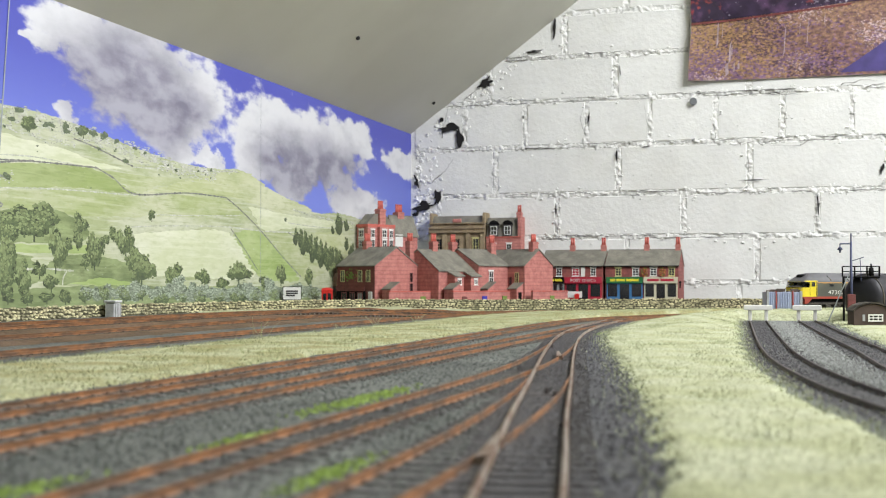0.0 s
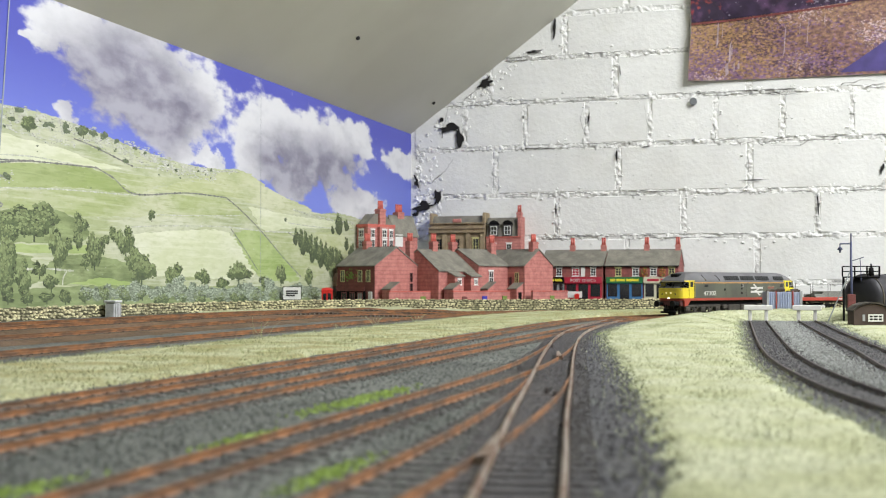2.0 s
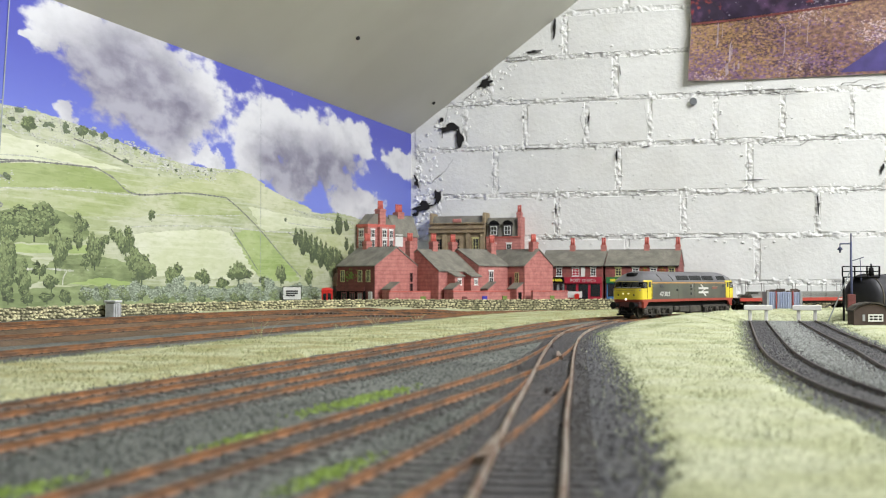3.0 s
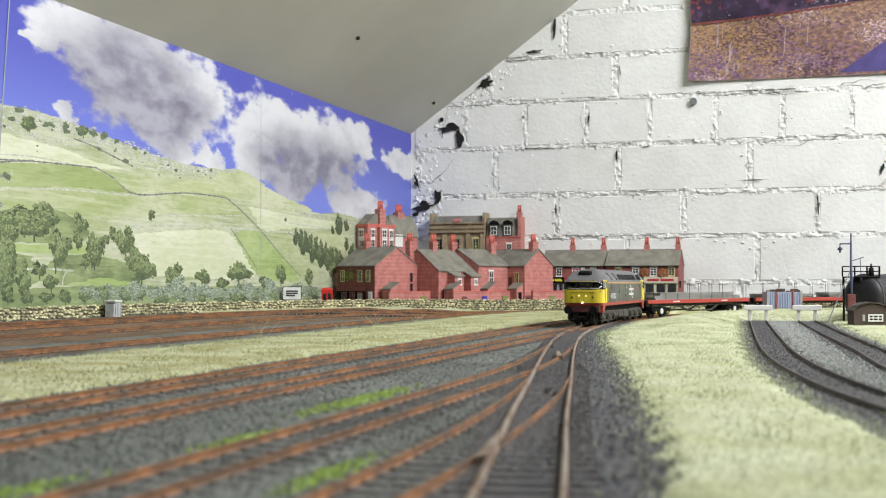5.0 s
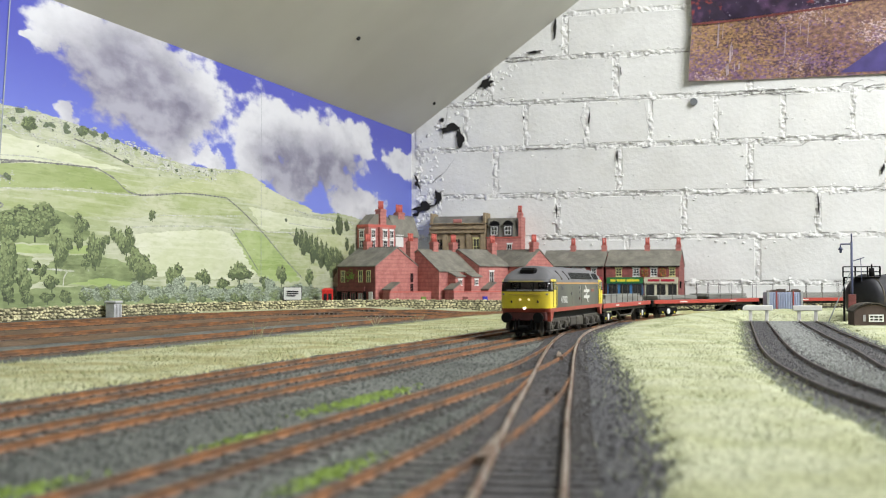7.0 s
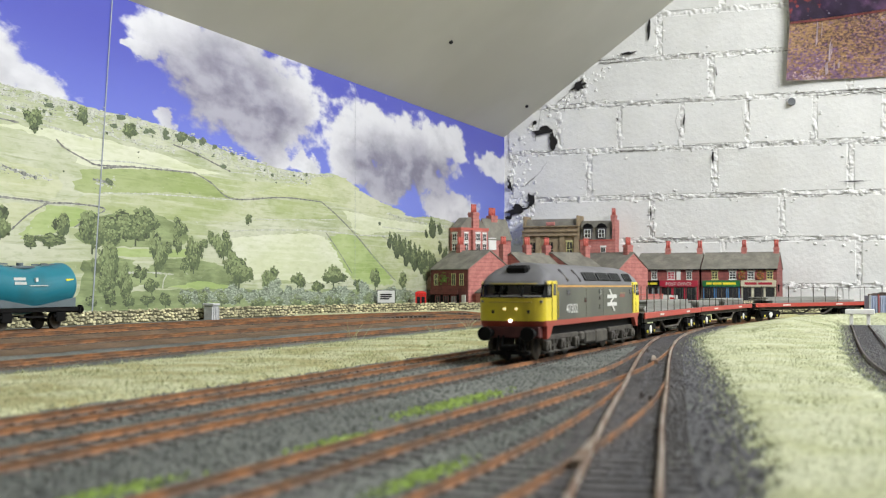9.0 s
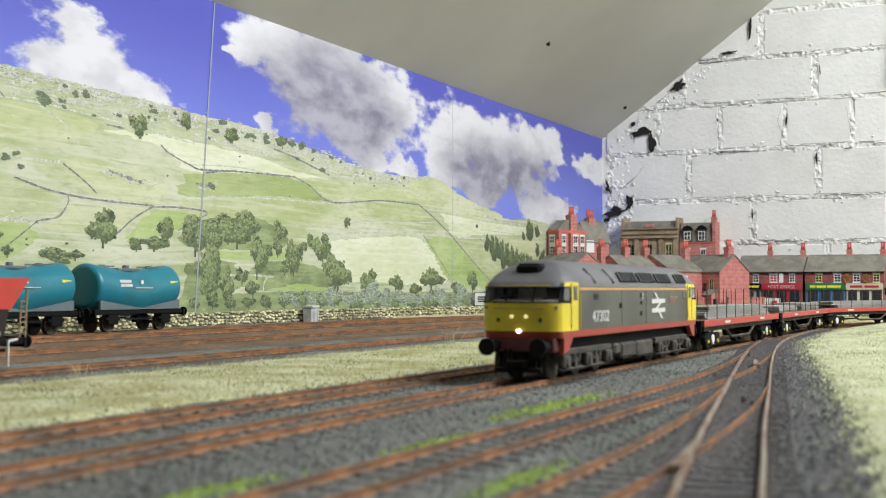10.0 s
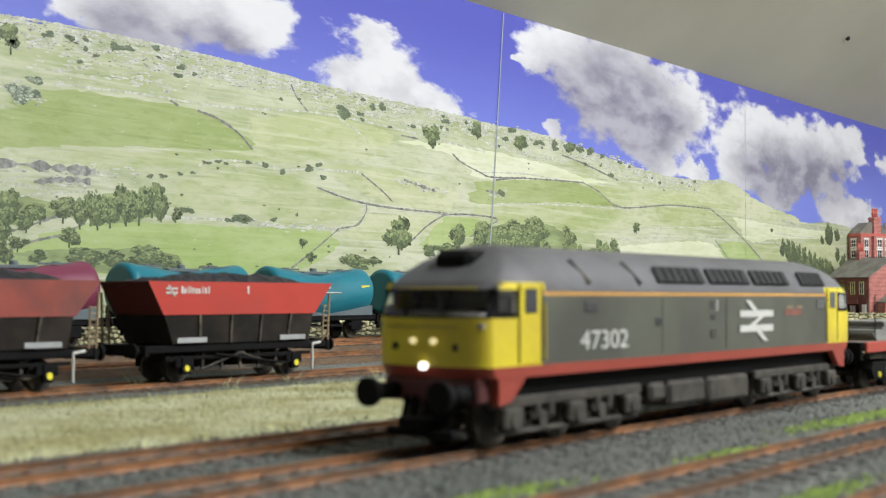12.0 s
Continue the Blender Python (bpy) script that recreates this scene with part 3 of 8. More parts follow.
pale_line(((0.587, 0.1309), (0.603, 0.1365), (0.642, 0.1382), (0.672, 0.1354), (0.710, 0.1385), (0.763, 0.1400)), 0.0016)
pale_line(((0.735, 0.1826), (0.763, 0.1715), (0.781, 0.1564)), 0.0012)
pale_line(((0.428, 0.0970), (0.452, 0.1011), (0.491, 0.1062)), 0.0012)
pale_line(((0.953, 0.1251), (1.041, 0.1299), (1.188, 0.1339)), 0.0012)
pale_line(((1.179, 0.0991), (1.262, 0.1041), (1.405, 0.1090), (1.523, 0.1080), (1.659, 0.1118)), 0.0014)
pale_line(((1.218, 0.1146), (1.316, 0.1185), (1.445, 0.1253)), 0.0010)
pale_line(((1.059, 0.0505), (1.053, 0.0438), (1.052, 0.0366)), 0.0014)
pale_line(((0.979, 0.0508), (1.023, 0.0523), (1.071, 0.0506)), 0.0016)
pale_line(((1.598, 0.1230), (1.702, 0.1219), (1.856, 0.1241)), 0.0012)
pale_line(((1.182, 0.1641), (1.262, 0.1688), (1.344, 0.1733), (1.437, 0.1814)), 0.0010)
pale_line(((0.929, 0.1534), (1.004, 0.1577), (1.089, 0.1558)), 0.0012)
scar(((0.442, 0.2000), (0.476, 0.1981), (0.521, 0.1965), (0.576, 0.1981), (0.659, 0.1982)), 0.0050)
scar(((0.451, 0.1838), (0.489, 0.1857), (0.536, 0.1876), (0.581, 0.1865)), 0.0060)
scar(((0.671, 0.2020), (0.749, 0.2021), (0.837, 0.2018), (0.938, 0.1992)), 0.0040)
scar(((0.709, 0.1888), (0.806, 0.1883), (0.886, 0.1841)), 0.0040)
scar(((0.428, 0.1191), (0.452, 0.1175), (0.491, 0.1187), (0.532, 0.1200)), 0.0045)
scar(((0.428, 0.1084), (0.452, 0.1084), (0.491, 0.1085)), 0.0045)
scar(((0.807, 0.1366), (0.841, 0.1331), (0.878, 0.1315)), 0.0030)
scar(((0.626, 0.0941), (0.672, 0.0911), (0.736, 0.0917)), 0.0030)
scar(((0.427, 0.1689), (0.443, 0.1656), (0.455, 0.1617)), 0.0050)
scar(((0.928, 0.1945), (1.003, 0.1951), (1.089, 0.1924), (1.187, 0.1856), (1.262, 0.1785)), 0.0050)
scar(((0.937, 0.1829), (1.004, 0.1780), (1.069, 0.1771)), 0.0026)
scar(((0.945, 0.1326), (0.961, 0.1350), (0.971, 0.1368)), 0.0040)
scar(((1.302, 0.1737), (1.374, 0.1773), (1.437, 0.1821)), 0.0018)
scar(((1.618, 0.1424), (1.747, 0.1359), (1.856, 0.1350)), 0.0016)
dry_wall(((0.561, 0.1756), (0.568, 0.1729)))
dry_wall(((0.586, 0.1714), (0.605, 0.1678), (0.625, 0.1593), (0.640, 0.1480)))
dry_wall(((0.680, 0.2033), (0.685, 0.1958), (0.690, 0.1910), (0.699, 0.1840)))
dry_wall(((0.763, 0.1391), (0.778, 0.1320), (0.792, 0.1248), (0.803, 0.1177)))
dry_wall(((0.736, 0.0917), (0.717, 0.0794), (0.698, 0.0675), (0.682, 0.0582)))
dry_wall(((0.736, 0.0917), (0.758, 0.0960), (0.769, 0.1075), (0.769, 0.1137)))
dry_wall(((0.710, 0.1239), (0.750, 0.1163), (0.800, 0.1126), (0.878, 0.1119)))
dry_wall(((0.878, 0.1119), (0.850, 0.0992), (0.826, 0.0832)))
dry_wall(((0.433, 0.0638), (0.453, 0.0713), (0.474, 0.0765), (0.491, 0.0847)))
dry_wall(((0.429, 0.0747), (0.449, 0.0809), (0.482, 0.0929), (0.491, 0.0960)))
dry_wall(((0.814, 0.1767), (0.837, 0.1761)))
dry_wall(((0.886, 0.1674), (0.899, 0.1607), (0.929, 0.1532), (0.947, 0.1503), (1.004, 0.1540)))
dry_wall(((0.870, 0.1104), (0.912, 0.1126), (0.956, 0.1106), (0.938, 0.1022), (0.912, 0.0915)))
dry_wall(((0.953, 0.1481), (1.004, 0.1534), (1.110, 0.1571)))
dry_wall(((1.110, 0.1571), (1.142, 0.1493), (1.188, 0.1352), (1.302, 0.1444), (1.405, 0.1459)))
dry_wall(((1.405, 0.1459), (1.453, 0.1301), (1.514, 0.1054), (1.579, 0.0749), (1.645, 0.0469)))
dry_wall(((1.418, 0.1074), (1.454, 0.0855), (1.497, 0.0560)))
dry_wall(((1.069, 0.1827), (1.110, 0.1774), (1.182, 0.1648)))
dry_wall(((1.598, 0.1094), (1.670, 0.0933), (1.759, 0.0673)))
tree(0.434, 0.2005, 0.0075, 0.0108)
tree(0.419, 0.1961, 0.0080, 0.0093)
tree(0.489, 0.2013, 0.0030, 0.0030, 'hazy')
tree(0.514, 0.2060, 0.0065, 0.0046, 'hazy')
tree(0.525, 0.2073, 0.0050, 0.0031, 'hazy')
tree(0.739, 0.1886, 0.0110, 0.0066, 'hazy')
tree(0.777, 0.1970, 0.0040, 0.0039, 'hazy')
tree(0.788, 0.1984, 0.0060, 0.0043, 'hazy')
tree(0.857, 0.1812, 0.0130, 0.0112)
tree(0.877, 0.1962, 0.0065, 0.0031, 'hazy')
tree(0.924, 0.1945, 0.0085, 0.0097)
tree(0.979, 0.1982, 0.0085, 0.0056, 'hazy')
tree(0.996, 0.1887, 0.0125, 0.0079)
tree(1.028, 0.1920, 0.0085, 0.0046, 'hazy')
tree(1.054, 0.1887, 0.0085, 0.0052, 'hazy')
tree(1.086, 0.1917, 0.0100, 0.0072)
tree(0.434, 0.0928, 0.0125, 0.0128)
tree(0.417, 0.0865, 0.0115, 0.0140)
tree(0.429, 0.0765, 0.0080, 0.0106)
tree(0.474, 0.0932, 0.0105, 0.0089)
tree(0.501, 0.0966, 0.0090, 0.0153)
tree(0.524, 0.0999, 0.0120, 0.0148)
tree(0.546, 0.1052, 0.0110, 0.0135)
tree(0.479, 0.0748, 0.0095, 0.0064)
tree(0.491, 0.0621, 0.0160, 0.0083)
tree(0.540, 0.0634, 0.0165, 0.0102)
tree(0.567, 0.0580, 0.0075, 0.0041)
tree(0.596, 0.0578, 0.0080, 0.0033)
tree(0.433, 0.0624, 0.0055, 0.0064)
tree(0.577, 0.0982, 0.0070, 0.0041, 'hazy')
tree(0.628, 0.0947, 0.0115, 0.0051, 'hazy')
tree(0.617, 0.0928, 0.0050, 0.0026, 'hazy')
tree(0.663, 0.0960, 0.0045, 0.0026, 'hazy')
tree(0.694, 0.0786, 0.0065, 0.0045)
tree(0.704, 0.0676, 0.0060, 0.0055)
tree(0.757, 0.0643, 0.0180, 0.0085)
tree(0.811, 0.0901, 0.0190, 0.0167)
tree(0.778, 0.0662, 0.0115, 0.0048)
tree(0.878, 0.0799, 0.0205, 0.0082)
tree(0.896, 0.0920, 0.0115, 0.0125)
tree(0.854, 0.0766, 0.0110, 0.0061)
tree(0.595, 0.1341, 0.0040, 0.0021, 'hazy')
tree(0.606, 0.1359, 0.0045, 0.0017, 'hazy')
tree(0.614, 0.1349, 0.0030, 0.0017, 'hazy')
tree(0.636, 0.1377, 0.0035, 0.0017, 'hazy')
tree(0.653, 0.1373, 0.0055, 0.0026, 'hazy')
tree(0.672, 0.1332, 0.0040, 0.0031, 'hazy')
tree(0.700, 0.1386, 0.0060, 0.0036, 'hazy')
tree(0.713, 0.1424, 0.0060, 0.0027, 'hazy')
tree(0.717, 0.1322, 0.0040, 0.0032, 'hazy')
tree(0.544, 0.1202, 0.0040, 0.0020, 'hazy')
tree(0.556, 0.1211, 0.0045, 0.0020, 'hazy')
tree(0.571, 0.1239, 0.0035, 0.0017, 'hazy')
tree(0.582, 0.1260, 0.0030, 0.0016, 'hazy')
tree(0.763, 0.1848, 0.0040, 0.0024, 'hazy')
tree(0.799, 0.1825, 0.0040, 0.0020, 'hazy')
tree(0.572, 0.1089, 0.0020, 0.0016, 'hazy')
tree(0.562, 0.1022, 0.0020, 0.0012, 'hazy')
tree(0.688, 0.1008, 0.0020, 0.0022, 'hazy')
tree(0.979, 0.0977, 0.0275, 0.0146)
tree(1.027, 0.1023, 0.0250, 0.0152)
tree(1.005, 0.0899, 0.0210, 0.0118)
tree(0.964, 0.0846, 0.0150, 0.0134)
tree(1.080, 0.0971, 0.0150, 0.0136)
tree(1.078, 0.0817, 0.0090, 0.0102)
tree(1.040, 0.0722, 0.0160, 0.0230)
tree(1.108, 0.0740, 0.0140, 0.0209)
tree(1.143, 0.0916, 0.0080, 0.0095)
tree(1.168, 0.0829, 0.0190, 0.0181)
tree(0.961, 0.0588, 0.0215, 0.0236)
tree(0.992, 0.0446, 0.0130, 0.0200)
tree(1.183, 0.0669, 0.0160, 0.0171)
tree(1.201, 0.0505, 0.0285, 0.0198)
tree(1.270, 0.0459, 0.0210, 0.0175)
tree(1.341, 0.0449, 0.0185, 0.0136)
tree(1.441, 0.0504, 0.0315, 0.0174)
tree(1.398, 0.0381, 0.0155, 0.0099)
tree(1.573, 0.0490, 0.0175, 0.0156)
tree(1.674, 0.0479, 0.0145, 0.0165)
tree(1.222, 0.1142, 0.0100, 0.0069)
tree(0.938, 0.0896, 0.0190, 0.0202)
tree(1.014, 0.0511, 0.0125, 0.0086)
tree(1.033, 0.0393, 0.0130, 0.0098)
tree(0.959, 0.0367, 0.0160, 0.0133)
tree(1.061, 0.0783, 0.0075, 0.0078)
tree(1.127, 0.0833, 0.0085, 0.0083)
tree(1.091, 0.0622, 0.0125, 0.0091)
tree(0.993, 0.1890, 0.0100, 0.0079)
tree(0.969, 0.1896, 0.0060, 0.0042, 'hazy')
tree(1.021, 0.1898, 0.0055, 0.0038, 'hazy')
tree(1.057, 0.1942, 0.0060, 0.0045, 'hazy')
tree(1.079, 0.1912, 0.0070, 0.0051, 'hazy')
tree(1.104, 0.1919, 0.0085, 0.0052, 'hazy')
tree(1.125, 0.1920, 0.0075, 0.0053, 'hazy')
tree(1.147, 0.1886, 0.0065, 0.0041, 'hazy')
tree(1.167, 0.1695, 0.0080, 0.0042, 'hazy')
tree(1.185, 0.1853, 0.0050, 0.0031, 'hazy')
tree(1.588, 0.1264, 0.0055, 0.0040, 'hazy')
tree(0.963, 0.1361, 0.0080, 0.0042, 'hazy')
tree(1.766, 0.0587, 0.0190, 0.0156)
tree(1.515, 0.0396, 0.0145, 0.0090)
tree(1.626, 0.1089, 0.0100, 0.0097, 'spire')
tree(1.643, 0.1063, 0.0125, 0.0114, 'spire')
tree(1.661, 0.1037, 0.0125, 0.0123, 'spire')
tree(1.680, 0.0994, 0.0125, 0.0124, 'spire')
tree(1.700, 0.0958, 0.0130, 0.0134, 'spire')
tree(1.720, 0.0922, 0.0130, 0.0127, 'spire')
tree(1.740, 0.0876, 0.0135, 0.0137, 'spire')
tree(1.761, 0.0829, 0.0140, 0.0130, 'spire')
tree(1.782, 0.0816, 0.0145, 0.0132, 'spire')
tree(1.799, 0.0785, 0.0145, 0.0123, 'spire')
tree(1.651, 0.0952, 0.0125, 0.0098, 'spire')
tree(1.685, 0.0870, 0.0130, 0.0108, 'spire')
tree(1.716, 0.0802, 0.0135, 0.0110, 'spire')
tree(1.747, 0.0740, 0.0135, 0.0103, 'spire')
tree(1.794, 0.1347, 0.0170, 0.0133, 'spire')
tree(1.766, 0.1221, 0.0070, 0.0052, 'spire')
tree(1.823, 0.1326, 0.0125, 0.0071, 'spire')
tree(1.849, 0.0939, 0.0130, 0.0091, 'spire')
tree(1.824, 0.1040, 0.0100, 0.0080, 'spire')
tree(1.091, 0.0279, 0.0130, 0.0086, 'leaf_grey')
tree(1.113, 0.0254, 0.0150, 0.0087, 'leaf_grey')
tree(1.135, 0.0293, 0.0160, 0.0089, 'leaf_grey')
tree(1.158, 0.0268, 0.0180, 0.0090, 'leaf_grey')
tree(1.182, 0.0241, 0.0195, 0.0092, 'leaf_grey')
tree(1.207, 0.0282, 0.0160, 0.0093, 'leaf_grey')
tree(1.233, 0.0255, 0.0175, 0.0095, 'leaf_grey')
tree(1.259, 0.0298, 0.0195, 0.0096, 'leaf_grey')
tree(1.287, 0.0270, 0.0215, 0.0098, 'leaf_grey')
tree(1.316, 0.0241, 0.0240, 0.0100, 'leaf_grey')
tree(1.346, 0.0286, 0.0190, 0.0102, 'leaf_grey')
tree(1.377, 0.0256, 0.0210, 0.0104, 'leaf_grey')
tree(1.409, 0.0225, 0.0235, 0.0106, 'leaf_grey')
tree(1.443, 0.0272, 0.0260, 0.0109, 'leaf_grey')
tree(1.478, 0.0240, 0.0295, 0.0111, 'leaf_grey')
tree(1.515, 0.0207, 0.0230, 0.0113, 'leaf_grey')
tree(1.553, 0.0257, 0.0260, 0.0115, 'leaf_grey')
tree(1.593, 0.0222, 0.0295, 0.0119, 'leaf_grey')
tree(1.635, 0.0275, 0.0325, 0.0121, 'leaf_grey')
tree(1.679, 0.0239, 0.0365, 0.0124, 'leaf_grey')
tree(1.725, 0.0201, 0.0290, 0.0128, 'leaf_grey')
tree(1.773, 0.0258, 0.0330, 0.0130, 'leaf_grey')
tree(0.939, 0.0247, 0.0090, 0.0070)
tree(0.966, 0.0249, 0.0105, 0.0056)
tree(0.995, 0.0250, 0.0095, 0.0080)
tree(1.026, 0.0252, 0.0120, 0.0065)
tree(1.057, 0.0254, 0.0105, 0.0089)
tree(1.091, 0.0257, 0.0130, 0.0074)
tree(1.126, 0.0259, 0.0115, 0.0099)
tree(1.164, 0.0261, 0.0150, 0.0085)
tree(1.203, 0.0264, 0.0135, 0.0068)
tree(1.245, 0.0209, 0.0165, 0.0096)
tree(1.290, 0.0210, 0.0150, 0.0079)
tree(1.337, 0.0212, 0.0185, 0.0108)
tree(1.387, 0.0213, 0.0165, 0.0091)
tree(1.441, 0.0214, 0.0215, 0.0123)
tree(1.499, 0.0216, 0.0190, 0.0105)
tree(1.560, 0.0217, 0.0245, 0.0086)
tree(1.627, 0.0219, 0.0220, 0.0121)
tree(1.698, 0.0221, 0.0285, 0.0100)
tree(1.189, 0.0320, 0.0215, 0.0098, 'leaf_grey')
tree(1.290, 0.0342, 0.0200, 0.0131, 'leaf_grey')
tree(1.324, 0.0294, 0.0170, 0.0107, 'leaf_grey')
tree(1.533, 0.0334, 0.0180, 0.0138, 'leaf_grey')
tree(1.471, 0.0307, 0.0235, 0.0118, 'leaf_grey')
tree(1.375, 0.0256, 0.0240, 0.0097, 'leaf_grey')
tree(0.443, 0.1656, 0.0120, 0.0080, 'leaf_grey')
tree(0.453, 0.1761, 0.0065, 0.0051, 'leaf_grey')

tree(0.447, 0.0862, 0.0090, 0.0094)
tree(0.457, 0.0904, 0.0075, 0.0080)
tree(0.487, 0.0909, 0.0080, 0.0098)
tree(0.511, 0.0945, 0.0100, 0.0116)
tree(0.535, 0.0958, 0.0095, 0.0103)
tree(0.554, 0.0985, 0.0080, 0.0096)
tree(0.567, 0.0944, 0.0060, 0.0057)
tree(0.441, 0.0698, 0.0080, 0.0057)
tree(0.457, 0.0623, 0.0090, 0.0051)
tree(0.514, 0.0616, 0.0110, 0.0061)
tree(0.557, 0.0610, 0.0090, 0.0056)
tree(0.425, 0.0657, 0.0095, 0.0071)
dark_ledge(((0.416, 0.1188), (0.444, 0.1200), (0.469, 0.1199), (0.499, 0.1194)), 0.0045)
dark_ledge(((0.452, 0.1095), (0.477, 0.1128), (0.495, 0.1126)), 0.0030)
dark_ledge(((0.818, 0.1384), (0.837, 0.1348), (0.861, 0.1314)), 0.0022)
dark_ledge(((0.938, 0.1366), (0.956, 0.1357), (0.967, 0.1342)), 0.0026)
# more of the same landscape further along the sheet
for i in range(30):
    y = random.uniform(-0.6, 0.40)
    r = random.uniform(0.006, 0.013)
    tree(y, random.choice((0.03, 0.05, 0.09, 0.15, 0.2)) + random.uniform(-0.012, 0.012), r * 1.2, r)
for i in range(40):
    y = random.uniform(0.45, 1.42)
    r = random.uniform(0.0012, 0.0030)
    tree(y, sky_z(y) - random.uniform(0.002, 0.022), r * 1.6, r, "hazy")
for i in range(24):
    y = random.uniform(0.42, 1.10)
    r = random.uniform(0.0008, 0.0015)
    tree(y, random.uniform(0.05, sky_z(y) - 0.02), r * 1.5, r, "hazy")
for drop, wide in ((0.0022, 0.0018), (0.0065, 0.0030), (0.0120, 0.0040)):
    scar(tuple((y, z - drop) for y, z in SKYLINE[:15]), wide)
# butt joints between the printed sheets
M["seam"] = mat("seam", (0.30, 0.33, 0.36), 0.6, var=0.2)
flat("sheet_joint", [[(0.9365, 0.005), (0.9385, 0.005), (0.9662, 0.312), (0.9645, 0.312)]], M["seam"], backdrop, 0.0006)
flat("sheet_joint", [[(1.5055, 0.005), (1.5063, 0.005), (1.5063, 0.312), (1.5055, 0.312)]], M["seam"], backdrop, 0.0006)

# ---- white painted brick wall ----
def build_brick_wall():
    bm = bmesh.new()
    box(bm, -0.74, 2.6, BRICK_Y + 0.006, BRICK_Y + 0.1, -0.95, 1.9)
    wall = tagged(part("wall_north", bm, M["mortar"]), "white painted brick wall with ragged cracked mortar", "wall", kind="structure")
    bm = bmesh.new()
    x0, x1, z0, z1, st = -0.72, 0.36, -0.02, 0.72, 0.0036
    nx, nz = int((x1 - x0) / st), int((z1 - z0) / st)
    rows = []
    for j in range(nz + 1):
        row = []
        for i in range(nx + 1):
            x, z = x0 + i * st, z0 + j * st
            d = 0.0020 * noise.noise((x * 38, z * 38, 1)) + 0.0014 * noise.noise((x * 120, z * 120, 4))
            row.append(bm.verts.new((x, BRICK_Y - 0.0022 - d, z)))
        rows.append(row)
    for j in range(nz):
        for i in range(nx):
            bm.faces.new((rows[j][i], rows[j][i + 1], rows[j + 1][i + 1], rows[j + 1][i])).smooth = True
    part("mortar_bed", bm, M["mortar"], wall, "lumpy white painted mortar")

    def brick(xa, xb, za, zb):
        bm = bmesh.new()
        us, vs = (0, 0.012, 0.10, 0.28, 0.5, 0.72, 0.90, 0.988, 1), (0, 0.035, 0.3, 0.7, 0.965, 1)
        nu, nv = len(us) - 1, len(vs) - 1
        seed = random.random() * 50
        g = []
        for j in range(nv + 1):
            row = []
            for i in range(nu + 1):
                u, v = us[i], vs[j]
                x, z = xa + (xb - xa) * u, za + (zb - za) * v
                edge = i in (0, nu) or j in (0, nv)
                rag = 0.0036 if edge else 0.0
                y = BRICK_Y - 0.0042 + (0.0024 if edge else 0.0) - 0.0009 * noise.noise((x * 25, z * 25, seed))
                row.append(bm.verts.new((x + rag * noise.noise((x * 90, z * 90, seed)), y, z + rag * noise.noise((x * 90, z * 90, seed + 9)))))
            g.append(row)
        for j in range(nv):
            for i in range(nu):
                q = (g[j][i], g[j][i + 1], g[j + 1][i + 1], g[j + 1][i])
                if i in (0, nu - 1) or j in (0, nv - 1):
                    bm.faces.new([bm.verts.new(v.co) for v in q])
                else:
                    bm.faces.new(q).smooth = True
        bmesh.ops.delete(bm, geom=[v for v in bm.verts if not v.link_faces], context="VERTS")
        part("brick", bm, M["white_paint"], wall)

    joint = 0.0050
    courses = ((-0.036, 0.039, 0.1125, 0.225), (0.039, 0.119, -0.083, 0.2200), (0.119, 0.195, 0.016, 0.2215), (0.195, 0.281, -0.095, 0.2230),
               (0.281, 0.363, -0.039, 0.1115), (0.363, 0.441, -0.095, 0.2280), (0.441, 0.518, -0.189, 0.2230), (0.518, 0.596, -0.080, 0.2230), (0.596, 0.674, 0.03, 0.2230))
    for za, zb, at, pitch in courses:
        x = at + pitch * 2
        while x > -0.70:
            left = max(x - pitch, -0.697 + 0.012 * random.random())
            if x - left > 0.02:
                brick(left + joint / 2 + random.uniform(0, 0.003), x - joint / 2, za + joint / 2 + random.uniform(-0.001, 0.001), zb - joint / 2)
            x -= pitch
    # lumps of mortar and old paint that spill over the joints
    def spill(p, q, seed):
        bm = bmesh.new()
        p, q = Vector((p[0], 0, p[1])), Vector((q[0], 0, q[1]))
        d = (q - p).normalized()
        n = Vector((-d.z, 0, d.x))
        steps = max(6, int((q - p).length / 0.0016))
        rows = []
        for i in range(steps + 1):
            c = p + (q - p) * (i / steps)
            row = []
            for k in range(13):
                w = -1 + k / 6
                at = c + n * (w * 0.0105 + 0.0030 * noise.noise((c.x * 70, c.z * 70, seed + 7)))
                lump = 0.0030 * noise.noise((at.x * 55, at.z * 55, seed)) + 0.0030 * noise.noise((at.x * 150, at.z * 150, seed + 3)) + 0.0016 * noise.noise((at.x * 360, at.z * 360, seed + 5))
                row.append(bm.verts.new((at.x, BRICK_Y - 0.0036 + 0.0034 * w * w - lump, at.z)))
            rows.append(row)
        for a, b in zip(rows, rows[1:]):
            for k in range(12):
                bm.faces.new((a[k], a[k + 1], b[k + 1], b[k])).smooth = True
        part("mortar_spill", bm, M["mortar"], wall)

    for j, (za, zb, at, pitch) in enumerate(courses[:8]):
        spill((-0.69, za), (0.30, za), j)
        x = at + pitch * 2
        while x > -0.66:
            if x < 0.28:
                spill((x, za + 0.004), (x, zb - 0.004), j * 7 + x)
            x -= pitch
